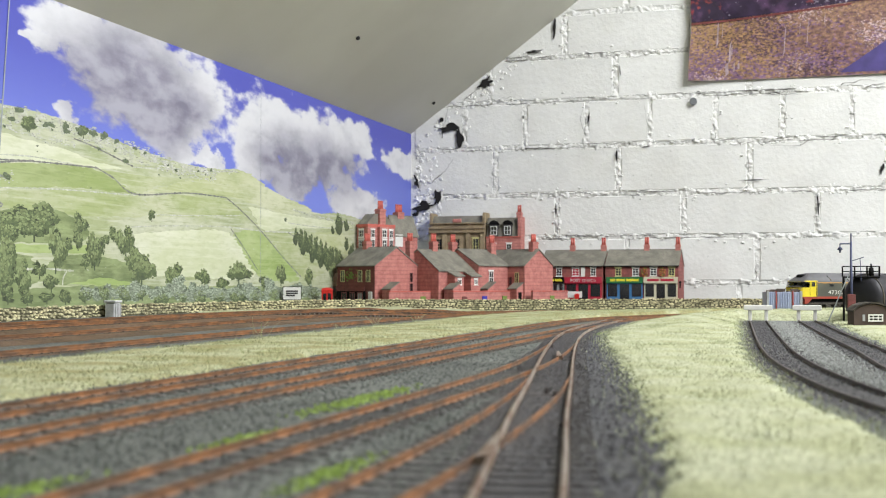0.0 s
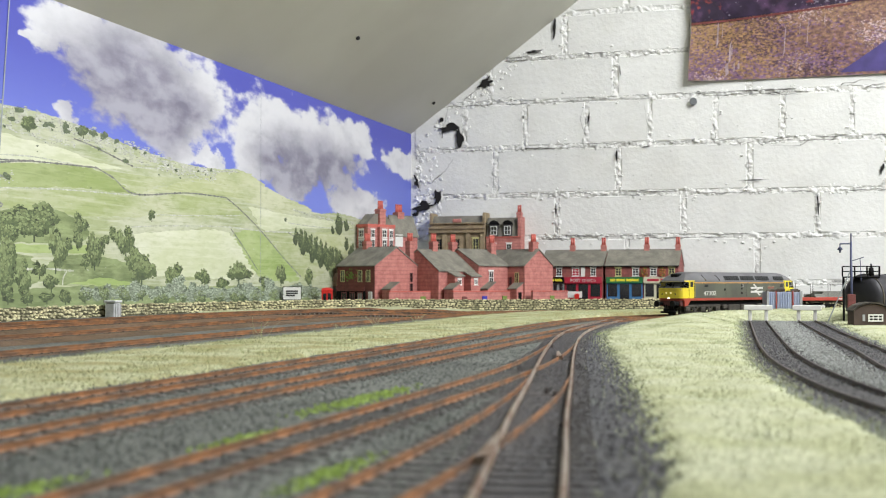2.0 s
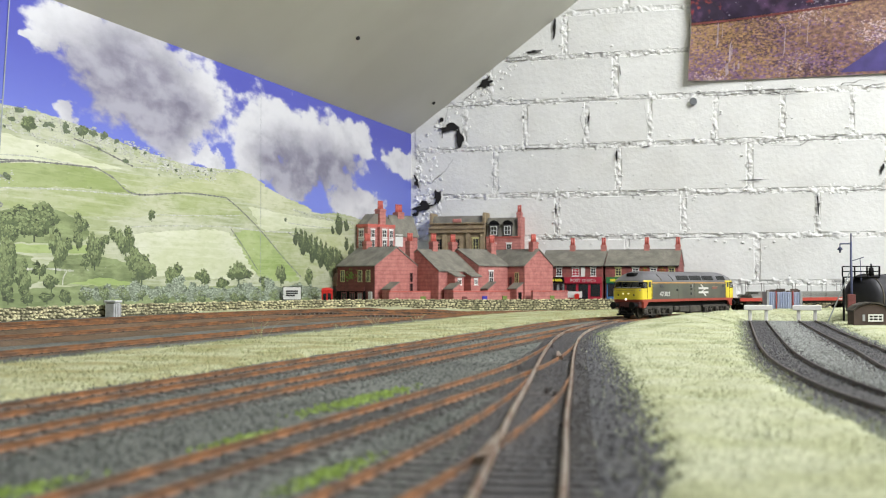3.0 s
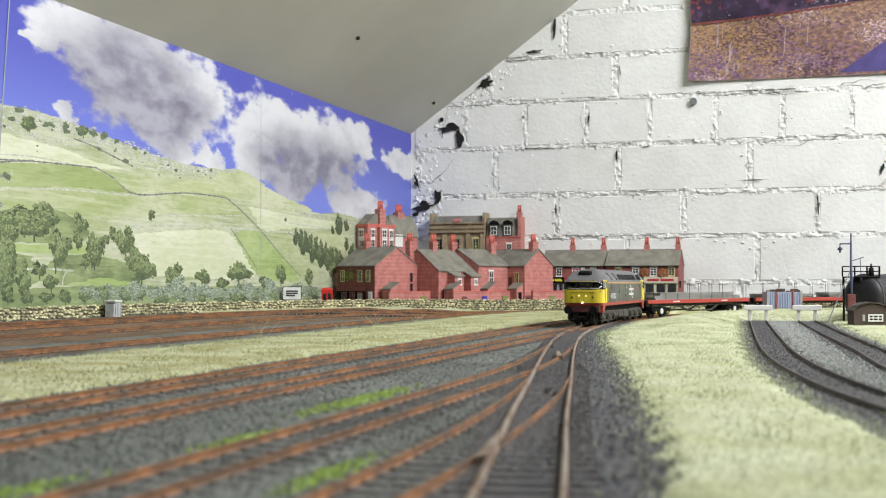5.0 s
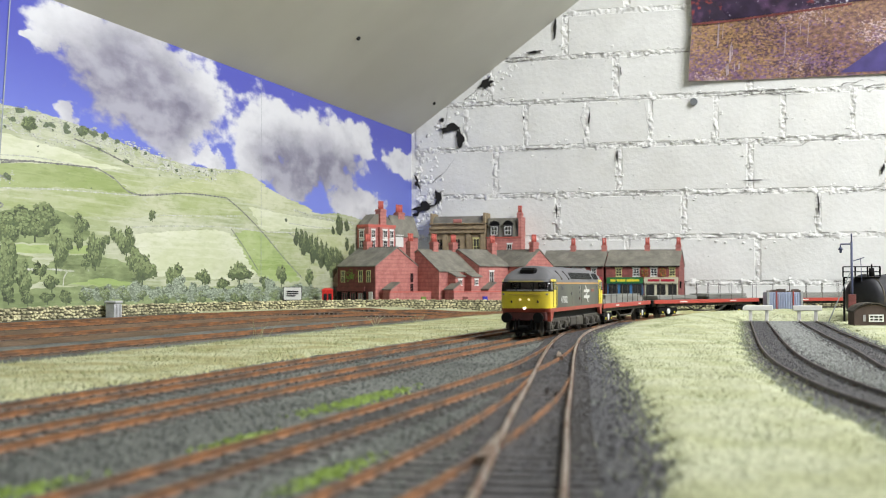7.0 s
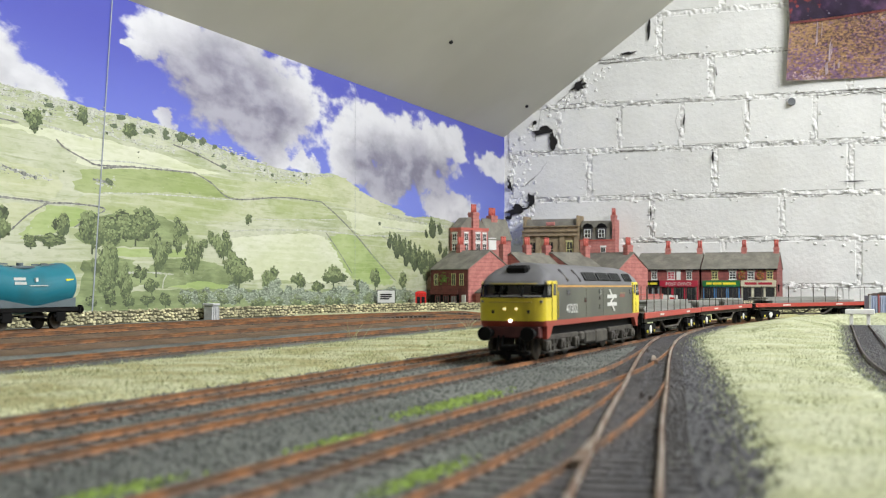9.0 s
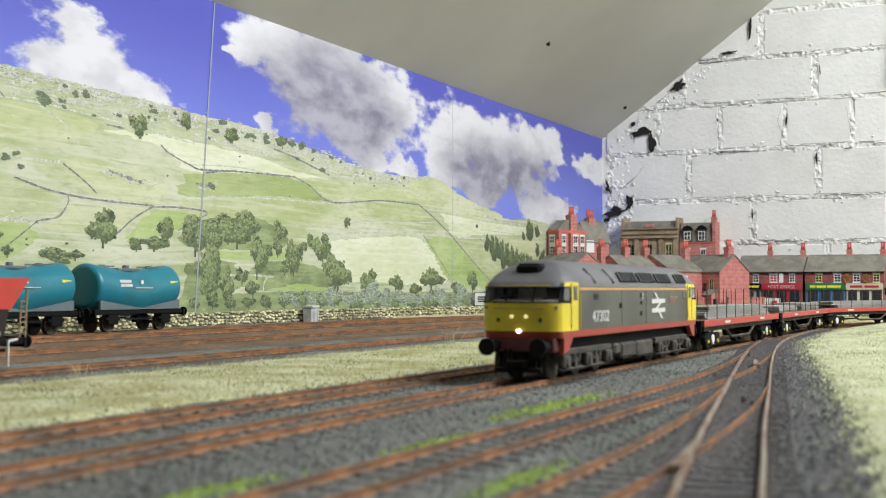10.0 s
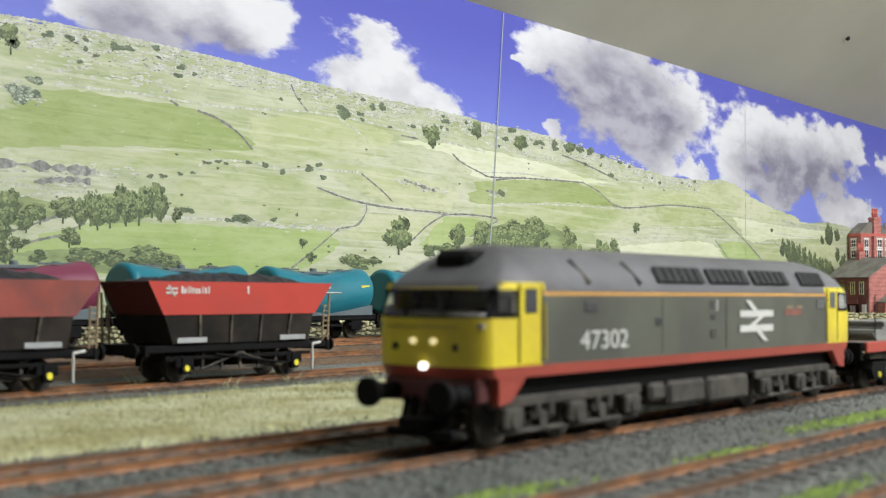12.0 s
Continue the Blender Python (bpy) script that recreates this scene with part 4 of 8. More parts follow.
    # open joints and broken mortar, as dark ragged hollows
    def hollow(x, z, w, h, tilt=0.0):
        bm = bmesh.new()
        c = bm.verts.new((x, BRICK_Y - 0.0078, z))
        ring = []
        for i in range(18):
            a = 2 * math.pi * i / 18
            k = 0.62 + 0.75 * noise.noise((x * 50 + math.cos(a) * 2.2, z * 50 + math.sin(a) * 2.2, 3)) + random.uniform(0, 0.25)
            u, v = w * k * math.cos(a), h * k * math.sin(a)
            ring.append(bm.verts.new((x + u * math.cos(tilt) - v * math.sin(tilt), BRICK_Y - 0.0080, z + u * math.sin(tilt) + v * math.cos(tilt))))
        for i in range(18):
            bm.faces.new((c, ring[i], ring[(i + 1) % 18]))
        part("open_joint", bm, M["gap"], wall, "dark open joint in broken mortar")

    for x, z, w, h, t in ((-0.624, 0.322, 0.022, 0.010, 0.2), (-0.606, 0.303, 0.009, 0.024, 0.15), (-0.672, 0.180, 0.026, 0.010, 0.1), (-0.648, 0.194, 0.009, 0.020, 0.0), (-0.688, 0.225, 0.005, 0.016, 0.2), (-0.690, 0.165, 0.008, 0.006, 0.2), (-0.640, 0.337, 0.006, 0.005, 0.2),
                          (-0.430, 0.490, 0.0035, 0.022, -0.1), (-0.470, 0.452, 0.022, 0.0028, 0.12), (-0.556, 0.400, 0.018, 0.010, 0.6), (-0.320, 0.262, 0.0022, 0.013, 0.05),
                          (0.017, 0.170, 0.0022, 0.018, 0.05), (-0.428, 0.165, 0.0016, 0.014, 0.0), (-0.369, 0.328, 0.0015, 0.015, -0.1), (0.119, 0.226, 0.004, 0.011, -0.2), (-0.487, 0.335, 0.0022, 0.004, 0),
                          (-0.090, 0.213, 0.030, 0.0012, 0.0), (-0.313, 0.410, 0.0015, 0.012, 0.1), (-0.270, 0.275, 0.008, 0.0012, 0.1)):
        hollow(x, z, w, h, t)
    # thin cracks between paint and mortar
    M["crack"] = mat("crack", (0.12, 0.115, 0.10), 0.9, var=0.4, scale=60)
    for za, zb, at, pitch in courses[:7]:
        for k in range(20):
            xa = random.uniform(-0.66, 0.22)
            ln = random.uniform(0.02, 0.09)
            bm = bmesh.new()
            last = None
            n = max(5, int(ln / 0.004))
            for i in range(n + 1):
                x = xa + ln * i / n
                z = za + 0.0022 * random.choice((1, -1, -1)) * 0 + 0.0030 * noise.noise((x * 60, za * 40, k)) + (0.0025 if k % 2 else -0.0025)
                w = 0.00085 * (0.3 + abs(noise.noise((x * 140, k, 2)))) * (1 if 0 < i < n else 0.1)
                cur = (bm.verts.new((x, BRICK_Y - 0.0056, z - w)), bm.verts.new((x, BRICK_Y - 0.0056, z + w)))
                if last:
                    bm.faces.new((last[0], last[1], cur[1], cur[0]))
                last = cur
            part("hairline_crack", bm, M["crack"], wall)
    # cracks that wander and fork up and down the joints
    def crack(x, z, heading, length, width, forks=2):
        bm = bmesh.new()
        last = None
        n = int(length / 0.0035)
        turn = heading
        for i in range(n + 1):
            turn = heading + 0.6 * noise.noise((x * 75, z * 75, heading))  + random.uniform(-0.35, 0.35)
            x, z = x + 0.0035 * math.cos(turn), z + 0.0035 * math.sin(turn)
            w = width * (0.25 + 1.1 * abs(noise.noise((x * 130, z * 130, 2)))) * (1 - 0.8 * i / n)
            o = Vector((-math.sin(turn) * w, 0, math.cos(turn) * w))
            cur = [bm.verts.new(Vector((x, BRICK_Y - 0.0068, z)) + k * o) for k in (-1, 1)]
            if last:
                bm.faces.new((last[0], last[1], cur[1], cur[0]))
            last = cur
            if forks and i == n // 2:
                crack(x, z, heading + random.choice((-0.9, 0.9)), length * 0.45, width * 0.7, 0)
        part("hairline_crack", bm, M["crack"], wall)

    for za, zb, at, pitch in courses[1:7]:
        x = at + pitch * 2
        while x > -0.66:
            if x < 0.25:
                if random.random() < 0.75:
                    crack(x + random.uniform(-0.003, 0.003), za + random.uniform(0, 0.03), math.pi / 2, random.uniform(0.025, 0.06), 0.0008, 0)
                crack(x - random.uniform(0.0, 0.08), za + random.uniform(-0.003, 0.003), random.choice((0.0, math.pi)), random.uniform(0.03, 0.09), 0.0009, 0)
            x -= pitch
    for x, z, h in ((-0.066, 0.358, 0.0), (0.052, 0.368, 0.1), (0.09, 0.362, 0.4), (-0.64, 0.30, 1.2), (-0.66, 0.22, 0.8), (-0.60, 0.37, 0.7)):
        crack(x, z, h, 0.06, 0.0012, 0)
    # chips where the paint has come off
    bm = bmesh.new()
    for i in range(420):
        za, zb, at, pitch = random.choice(courses[:7])
        if i % 3 == 0:
            x, z = random.uniform(-0.67, 0.24), random.uniform(za, zb)
        elif i % 3 == 1:
            x, z = random.uniform(-0.67, 0.24), za + random.gauss(0, 0.004)
        else:
            x, z = at + pitch * random.randint(-3, 1) + random.gauss(0, 0.004), random.uniform(za, zb)
        if not -0.67 < x < 0.26:
            continue
        s = random.uniform(0.0003, 0.0009)
        bm.faces.new([bm.verts.new((x + s * random.uniform(0.6, 1.9) * math.cos(k * 1.26), BRICK_Y - 0.0074, z + s * random.uniform(0.4, 1.0) * math.sin(k * 1.26))) for k in range(5)])
    ob = part("paint_chips", bm, M["crack"], wall, "small dark chips in the white paint")
    ob["kind"] = "stuff"
    # rough crust of small lumps along the joints
    bm = bmesh.new()
    for i in range(900):
        za, zb, at, pitch = random.choice(courses[:7])
        if i % 3:
            x, z = random.uniform(-0.69, 0.26), za + random.gauss(0, 0.0055)
        else:
            x, z = at + pitch * random.randint(-3, 1) + random.gauss(0, 0.0055), random.uniform(za, zb)
        if not -0.69 < x < 0.28:
            continue
        s = random.uniform(0.0008, 0.0024)
        t = bmesh.new()
        bmesh.ops.create_icosphere(t, subdivisions=1, radius=s)
        for v in t.verts:
            v.co *= random.uniform(0.6, 1.2)
            v.co.x *= 1.5
        join(bm, t, pose(x, BRICK_Y - 0.0050, z))
    ob = part("mortar_crust", bm, M["mortar"], wall, "rough white mortar crust on the joints")
    ob["kind"] = "stuff"
    # pale crumbs of mortar along the ragged corner
    bm = bmesh.new()
    for i in range(220):
        z = random.uniform(0.12, 0.46)
        x = -0.69 + abs(random.gauss(0, 0.022)) + max(0, z - 0.30) * 1.3
        s = random.uniform(0.0015, 0.005)
        t = bmesh.new()
        bmesh.ops.create_icosphere(t, subdivisions=1, radius=s)
        for v in t.verts:
            v.co *= random.uniform(0.6, 1.15)
        join(bm, t, pose(x, BRICK_Y - 0.003, z))
    ob = part("mortar_crumbs", bm, M["mortar"], wall, "crumbling white mortar lumps")
    ob["kind"] = "stuff"
    # round plug in the wall
    bm = bmesh.new()
    cyl(bm, (-0.187, BRICK_Y - 0.012, 0.351), (-0.187, BRICK_Y, 0.351), 0.0062, 14)
    tagged(part("wall_plug", bm, mat("plug_grey", (0.17, 0.18, 0.19), 0.5, var=0.15)), "small round grey plug fixed in the white brick wall", "wall plug")


def build_poster():
    """A glossy photographic print: brown ballast below, the dark wheels and frames of a train above."""
    p = thing("poster", "glossy photographic poster of brown ballast below a dark train", "poster")
    M["poster_ballast"] = mat("poster_ballast", (0.135, 0.070, 0.075), 0.28, var=0.55, scale=170, second=(0.30, 0.175, 0.115), mix_scale=120, lo=0.36, hi=0.64, speckle=(((0.17, 0.10, 0.21), 150, 6, 0.98), ((0.36, 0.22, 0.09), 190, 5, 1.04), ((0.56, 0.43, 0.42), 260, 8, 1.12), ((0.045, 0.020, 0.040), 220, 10, 1.10)), stretch=(1, 1, 1.5), bump=0.25, bump_scale=9)
    M["poster_dark"] = mat("poster_dark", (0.028, 0.016, 0.040), 0.28, var=0.6, scale=40, second=(0.10, 0.05, 0.11), mix_scale=45, speckle=(((0.45, 0.42, 0.50), 160, 12, 1.2), ((0.30, 0.05, 0.04), 120, 14, 1.16)), lo=0.5, hi=0.7)
    M["poster_orange"] = mat("poster_orange", (0.42, 0.10, 0.03), 0.3, var=0.4, scale=60)
    M["poster_blue"] = mat("poster_blue", (0.075, 0.06, 0.20), 0.3, var=0.3, scale=40)
    x0, x1, z0, z1, nx, nz = -0.191, 0.33, 0.384, 0.66, 26, 14

    def face(u, z):
        curl = 0.010 * max(0, 1 - u * 6) ** 2 + 0.003 * noise.noise((u * 5, z * 9, 0))
        return Vector((x0 + (x1 - x0) * u - 0.004 * math.sin(z * 21), BRICK_Y - 0.009 - curl, z))

    bm = bmesh.new()
    g = [[bm.verts.new(face(i / nx, z0 + (z1 - z0) * j / nz + (0.006 * (i / nx - 0.5) ** 2 if j == 0 else 0))) for i in range(nx + 1)] for j in range(nz + 1)]
    for j in range(nz):
        for i in range(nx):
            bm.faces.new((g[j][i], g[j][i + 1], g[j + 1][i + 1], g[j + 1][i])).smooth = True
    part("print", bm, M["poster_ballast"], p, "brown ballast in the photograph")

    def patch(name, ring, material, lift):
        bm = bmesh.new()
        bm.faces.new([bm.verts.new(face(u, z) + Vector((0, -lift, 0))) for u, z in ring])
        bmesh.ops.subdivide_edges(bm, edges=bm.edges[:], cuts=3)
        bmesh.ops.triangulate(bm, faces=bm.faces[:])
        part(name, bm, material, p)

    patch("train_picture", [(0.0, 0.485), (0.12, 0.489), (0.3, 0.497), (0.5, 0.507), (0.7, 0.512), (1.0, 0.520), (1.0, 0.66), (0.5, 0.66), (0.0, 0.66)], M["poster_dark"], 0.0012)
    for u in (0.14, 0.205):
        patch("orange_patch", [(u, 0.5245), (u + 0.045, 0.5245), (u + 0.045, 0.532), (u, 0.532)], M["poster_orange"], 0.0022)
    M["poster_rail"] = mat("poster_rail", (0.20, 0.055, 0.05), 0.3, var=0.4, scale=90)
    M["poster_worn"] = mat("poster_worn", (0.40, 0.31, 0.33), 0.3, var=0.4, scale=120)
    patch("rail_picture", [(0.0, 0.481), (0.12, 0.485), (0.3, 0.493), (0.5, 0.502), (0.5, 0.505), (0.3, 0.496), (0.12, 0.488), (0.0, 0.484)], M["poster_rail"], 0.0018)
    for u, z, w, h in ((0.120, 0.392, 0.010, 0.022), (0.128, 0.412, 0.006, 0.040), (0.085, 0.440, 0.005, 0.050), (0.075, 0.490, 0.004, 0.050), (0.30, 0.420, 0.003, 0.055), (0.145, 0.398, 0.003, 0.018), (0.158, 0.402, 0.006, 0.012), (0.135, 0.425, 0.003, 0.020), (0.10, 0.455, 0.002, 0.030), (0.37, 0.433, 0.002, 0.060), (0.345, 0.456, 0.002, 0.022), (0.42, 0.470, 0.002, 0.020)):
        patch("worn_crease", [(u, z), (u + w, z + 0.15 * h), (u + 0.6 * w, z + h), (u - 0.3 * w, z + 0.7 * h)], M["poster_worn"], 0.0015)
    patch("blue_patch", [(0.475, 0.389), (0.75, 0.389), (0.75, 0.490)], M["poster_blue"], 0.0012)


def build_ceiling_marks():
    up = math.tan(math.radians(36))
    for x, y in ((-0.603, 1.617), (-0.636, 2.09)):
        bm = bmesh.new()
        z = EAVE_Z + (x - BACK_X) * up
        t = bmesh.new()
        bmesh.ops.create_uvsphere(t, u_segments=8, v_segments=5, radius=0.0032)
        join(bm, t, pose(x, y, z))
        tagged(part("nail_hole", bm, M["gap"]), "small dark nail hole in the sloping ceiling", "nail hole")


build_brick_wall()
build_poster()
build_ceiling_marks()
# ---- tracks ----
LINES["ladder"] = smooth_line(((0.0, -0.08), (-0.0225, 0.06), (-0.0475, 0.20), (-0.063, 0.285), (-0.077, 0.36), (-0.099, 0.485), (-0.1355, 0.69), (-0.163, 0.86), (-0.180, 1.0), (-0.190, 1.15), (-0.1927, 1.28)))
LINES["siding_near"] = smooth_line(((-0.0785, -0.35), (-0.0785, 0.0), (-0.0785, 0.20), (-0.080, 0.28), (-0.0845, 0.35), (-0.0925, 0.43), (-0.1045, 0.515)))
LINES["siding_far"] = smooth_line(((-0.1245, -0.35), (-0.1245, 0.0), (-0.1245, 0.20), (-0.124, 0.40), (-0.125, 0.50), (-0.130, 0.60), (-0.143, 0.72), (-0.158, 0.83)))
LINES["yard_a"] = smooth_line(((-0.0505, 1.330), (-0.030, 0.95), (-0.018, 0.75), (-0.0065, 0.62), (0.0105, 0.50), (0.027, 0.42), (0.052, 0.32), (0.10, 0.19)))
LINES["yard_b"] = smooth_line(((-0.0015, 1.330), (0.0175, 1.0), (0.033, 0.77), (0.043, 0.58), (0.06, 0.40), (0.09, 0.24)))


def ribbon(bm, line, d0, d1, z, rag=0.002):
    last = None
    for i, p in enumerate(line):
        n = side(line, i)
        e0, e1 = d0 + rag * noise.noise((p.x * 60, p.y * 60, 1)), d1 + rag * noise.noise((p.x * 60, p.y * 60, 7))
        cur = []
        for k in range(7):
            q = p + n * (e0 + (e1 - e0) * k / 6)
            q.z = ground_z(q.x, q.y) + z
            cur.append(bm.verts.new(q))
        if last:
            for k in range(6):
                bm.faces.new((last[k], last[k + 1], cur[k + 1], cur[k])).smooth = True
        last = cur


def sleeper_mesh(material, chair_mat):
    bm = bmesh.new()
    box(bm, -0.0155, 0.0155, -0.0016, 0.0016, -0.0038, -0.0019)
    for s in (-1, 1):
        box(bm, s * GAUGE - 0.0011, s * GAUGE + 0.0011, -0.0008, 0.0008, -0.0019, -0.0015, mi=1)
    return mesh_of("sleeper", bm, [material, chair_mat])


def build_track(key, label, rail_mat, sleeper_mat, z=0.0, single=True, spacing=0.0096, limit=(-9, 9)):
    line = LINES[key]
    t = thing("track", label, "railway track", pose(0, 0, z), group="railway tracks")
    for d in (-GAUGE, GAUGE):
        o = offset_line(line, d)
        bm = bmesh.new()
        prof = ((-0.0007, -0.0019), (-0.0003, -0.0014), (-0.00025, -0.0008), (-0.00045, -0.0006), (-0.00045, -0.0001), (-0.00025, 0.0), (0.00025, 0.0), (0.00045, -0.0001), (0.00045, -0.0006), (0.00025, -0.0008), (0.0003, -0.0014), (0.0007, -0.0019))
        loft(bm, [[q + side(o, i) * a + Vector((0, 0, h + rise(q.x))) for a, h in prof] for i, q in enumerate(o)])
        part("rail", bm, rail_mat, t)
    me = sleeper_mesh(sleeper_mat, M["chair_rust"])
    rest = bmesh.new()
    gone, due = 0.0, 0.0
    for i in range(len(line) - 1):
        a, b = line[i], line[i + 1]
        ln = (b - a).length
        while due <= gone + ln:
            p = a.lerp(b, (due - gone) / ln)
            n = side(line, i)
            m = pose(p.x, p.y, rise(p.x), 0, 0, math.degrees(math.atan2(n.y, n.x)) + random.uniform(-1.2, 1.2))
            due += spacing
            if not (limit[0] < p.y < limit[1]):
                continue
            if single and 0.1 < p.y < 1.45:
                s = new("sleeper", me)
                s.parent, s.matrix_basis = t, m
            else:
                tmp = bmesh.new()
                tmp.from_mesh(me)
                join(rest, tmp, m)
        gone += ln
    if rest.verts:
        ob = part("sleepers", rest, [sleeper_mat, M["chair_rust"]], t)
        ob["kind"] = "stuff"
    else:
        rest.free()
    return t


build_track("loco", "rusty brown running line that bends past the terrace", M["rail"], M["sleeper"])
build_track("beside", "rusty brown line beside the strip of dry grass", M["rail"], M["sleeper"])
build_track("hopper", "rust-brown line under the red hopper wagons", M["rail"], M["sleeper"], 0.0)
build_track("middle", "rust-brown line next to the hopper wagons", M["rail"], M["sleeper"], 0.0, False)
build_track("outer", "rust-brown line next to the tank wagons", M["rail"], M["sleeper"], 0.0, False)
build_track("tank", "rust-brown line under the blue tank wagons", M["rail"], M["sleeper"], 0.0, False)
build_track("siding_far", "rusty siding joining the ladder of points", M["rail"], M["sleeper_dark"])
build_track("siding_near", "rusty siding between moss patches and the ladder", M["rail"], M["sleeper_dark"])
build_track("ladder", "worn steel ladder of points across dark ash", M["rail_bright"], M["sleeper_dark"], 0.0004)
build_track("yard_a", "black curved yard siding ending at white buffers", M["rail_dark"], M["sleeper_dark"])
build_track("yard_b", "black yard siding beside the oil tank", M["rail_dark"], M["sleeper_dark"])


def build_points_details():
    # frog castings and check rails of the two turnouts
    for x, y, a in ((-0.0715, 0.281, 9), (-0.128, 0.65, 12)):
        bm = bmesh.new()
        prism(bm, [(-0.0016, -0.02), (0.0016, -0.02), (0.0006, 0.025), (-0.0006, 0.025)], -0.002, 0.0006, axis="z")
        ob = part("crossing_nose", bm, M["rail_bright"])
        ob.matrix_basis = pose(x, y, 0, 0, 0, a)
        tagged(ob, "worn steel crossing nose of the turnout", "crossing")
    for x, y in ((-0.0905, 0.437), (-0.085, 0.425), (-0.150, 0.742)):
        bm = bmesh.new()
        box(bm, -0.0075, 0.0075, -0.0009, 0.0009, -0.0030, -0.0014, 0.0003)
        cyl(bm, (0.0, 0, -0.0014), (0.0, 0, 0.0006), 0.0007, 8)
        ob = part("tie_bar", bm, M["rail_dark"])
        ob.matrix_basis = pose(x, y, 0, 0, 0, 10)
        tagged(ob, "dark tie bar under the point blades", "tie bar")


build_points_details()


# ---- ground cover ----
def build_ash():
    bm = bmesh.new()
    lad = [p for p in LINES["ladder"]]
    ribbon(bm, lad, -0.0115, 0.034, 0.00015, 0.006)
    ya = LINES["yard_a"]
    ribbon(bm, ya, -0.013, 0.0165, 0.00020, 0.003)
    ribbon(bm, LINES["yard_b"], -0.011, 0.013, 0.00025, 0.003)
    rb = bmesh.new()
    ribbon(rb, LINES["tank"], -0.035, 0.018, 0.00010, 0.004)
    ribbon(rb, LINES["outer"], -0.035, 0.026, 0.00015, 0.003)
    ribbon(rb, LINES["middle"], -0.024, 0.034, 0.00022, 0.004)
    ribbon(rb, LINES["hopper"], -0.020, 0.020, 0.00012, 0.004)
    tagged(part("rust_ballast", rb, M["rust_ballast"]), "rust-stained brown ballast under the far lines", "ballast", kind="structure")
    tagged(part("ash_path", bm, M["ash"]), "dark grey ash around the points and yard sidings", "ash", kind="structure")


def build_chippings():
    """Loose ballast stones between the near tracks."""
    verts, faces = [], []
    rnd = np.random.RandomState(4)
    lines = [LINES[k] for k in ("siding_far", "loco", "beside")]
    n = 26000
    xs = rnd.uniform(-0.265, -0.065, n)
    ys = 0.14 + 1.15 * rnd.random_sample(n) ** 1.7
    for x, y in zip(xs, ys):
        if x > -0.068 - 0.2 * (y - 0.28):
            continue
        r = rnd.uniform(0.0003, 0.0008)
        k = len(verts)
        a = rnd.uniform(0, 6.28)
        z = -0.0024 + rnd.uniform(0, 0.0004)
        for j in range(4):
            verts.append((x + r * math.cos(a + j * 1.57), y + r * math.sin(a + j * 1.57), z))
        verts.append((x + r * 0.3, y, z + r * 1.1))
        faces += [(k, k + 1, k + 4), (k + 1, k + 2, k + 4), (k + 2, k + 3, k + 4), (k + 3, k, k + 4)]
    me = bpy.data.meshes.new("ballast_stones")
    me.from_pydata(verts, [], faces)
    me.materials.append(M["stone_chip"])
    tagged(new("ballast_stones", me), "loose grey ballast stones between the near tracks", "ballast", kind="stuff")


def build_ash_stones():
    """Small dark clinker on the ash and gravel between the yard sidings."""
    rnd = np.random.RandomState(9)
    for name, key, lo, hi, n, lines in (("clinker", "ash_chip", -0.012, 0.036, 9000, ("ladder",)), ("gravel", "gravel_pale", 0.012, 0.034, 9000, ("yard_a",)), ("yard_clinker", "ash_chip", -0.014, 0.016, 5000, ("yard_a", "yard_b"))):
        verts, faces = [], []
        for key2 in lines:
            line = LINES[key2]
            for j in range(n // len(lines)):
                i = rnd.randint(0, len(line))
                d = rnd.uniform(lo, hi)
                p = line[i] + side(line, i) * (d if key2 != "yard_a" or name != "gravel" else -d) + Vector((rnd.uniform(-0.006, 0.006), rnd.uniform(-0.006, 0.006), 0))
                if p.y < 0.12:
                    continue
                r = rnd.uniform(0.0003, 0.0009)
                a, k = rnd.uniform(0, 6.28), len(verts)
                z = ground_z(p.x, p.y) + 0.0005
                for c in range(4):
                    verts.append((p.x + r * math.cos(a + c * 1.57), p.y + r * math.sin(a + c * 1.57), z))
                verts.append((p.x, p.y, z + r * 0.9))
                faces += [(k, k + 1, k + 4), (k + 1, k + 2, k + 4), (k + 2, k + 3, k + 4), (k + 3, k, k + 4)]
        me = bpy.data.meshes.new(name)
        me.from_pydata(verts, [], faces)
        me.materials.append(M[key])
        tagged(new(name, me), "loose dark clinker and gravel around the points and sidings", "gravel", kind="stuff")


def lerp_table(table, v):
    for (a, fa), (b, fb) in zip(table, table[1:]):
        if v <= b:
            return fa + (fb - fa) * max(0.0, (v - a) / (b - a))
    return table[-1][1]


EDGE_LEFT = ((0.0, 0.012), (0.14, -0.014), (0.225, -0.027), (0.27, -0.034), (0.33, -0.043), (0.42, -0.057), (0.56, -0.084), (0.84, -0.137), (1.0, -0.160), (1.2, -0.166))
EDGE_RIGHT = ((0.0, 0.17), (0.14, 0.10), (0.34, 0.022), (0.44, 0.000), (0.58, -0.018), (0.79, -0.037), (1.25, -0.064), (1.36, -0.066))


def in_meadow(x, y):
    d = math.hypot(x - 0.4568, y - 1.208)
    if y > 1.2 and d > LOCO_R - 0.024:
        return False
    if y > 1.37:
        return x < 0.30
    if y > 1.2:
        return d < LOCO_R - 0.024 and x < lerp_table(EDGE_RIGHT, y)
    return lerp_table(EDGE_LEFT, y) < x < lerp_table(EDGE_RIGHT, y)


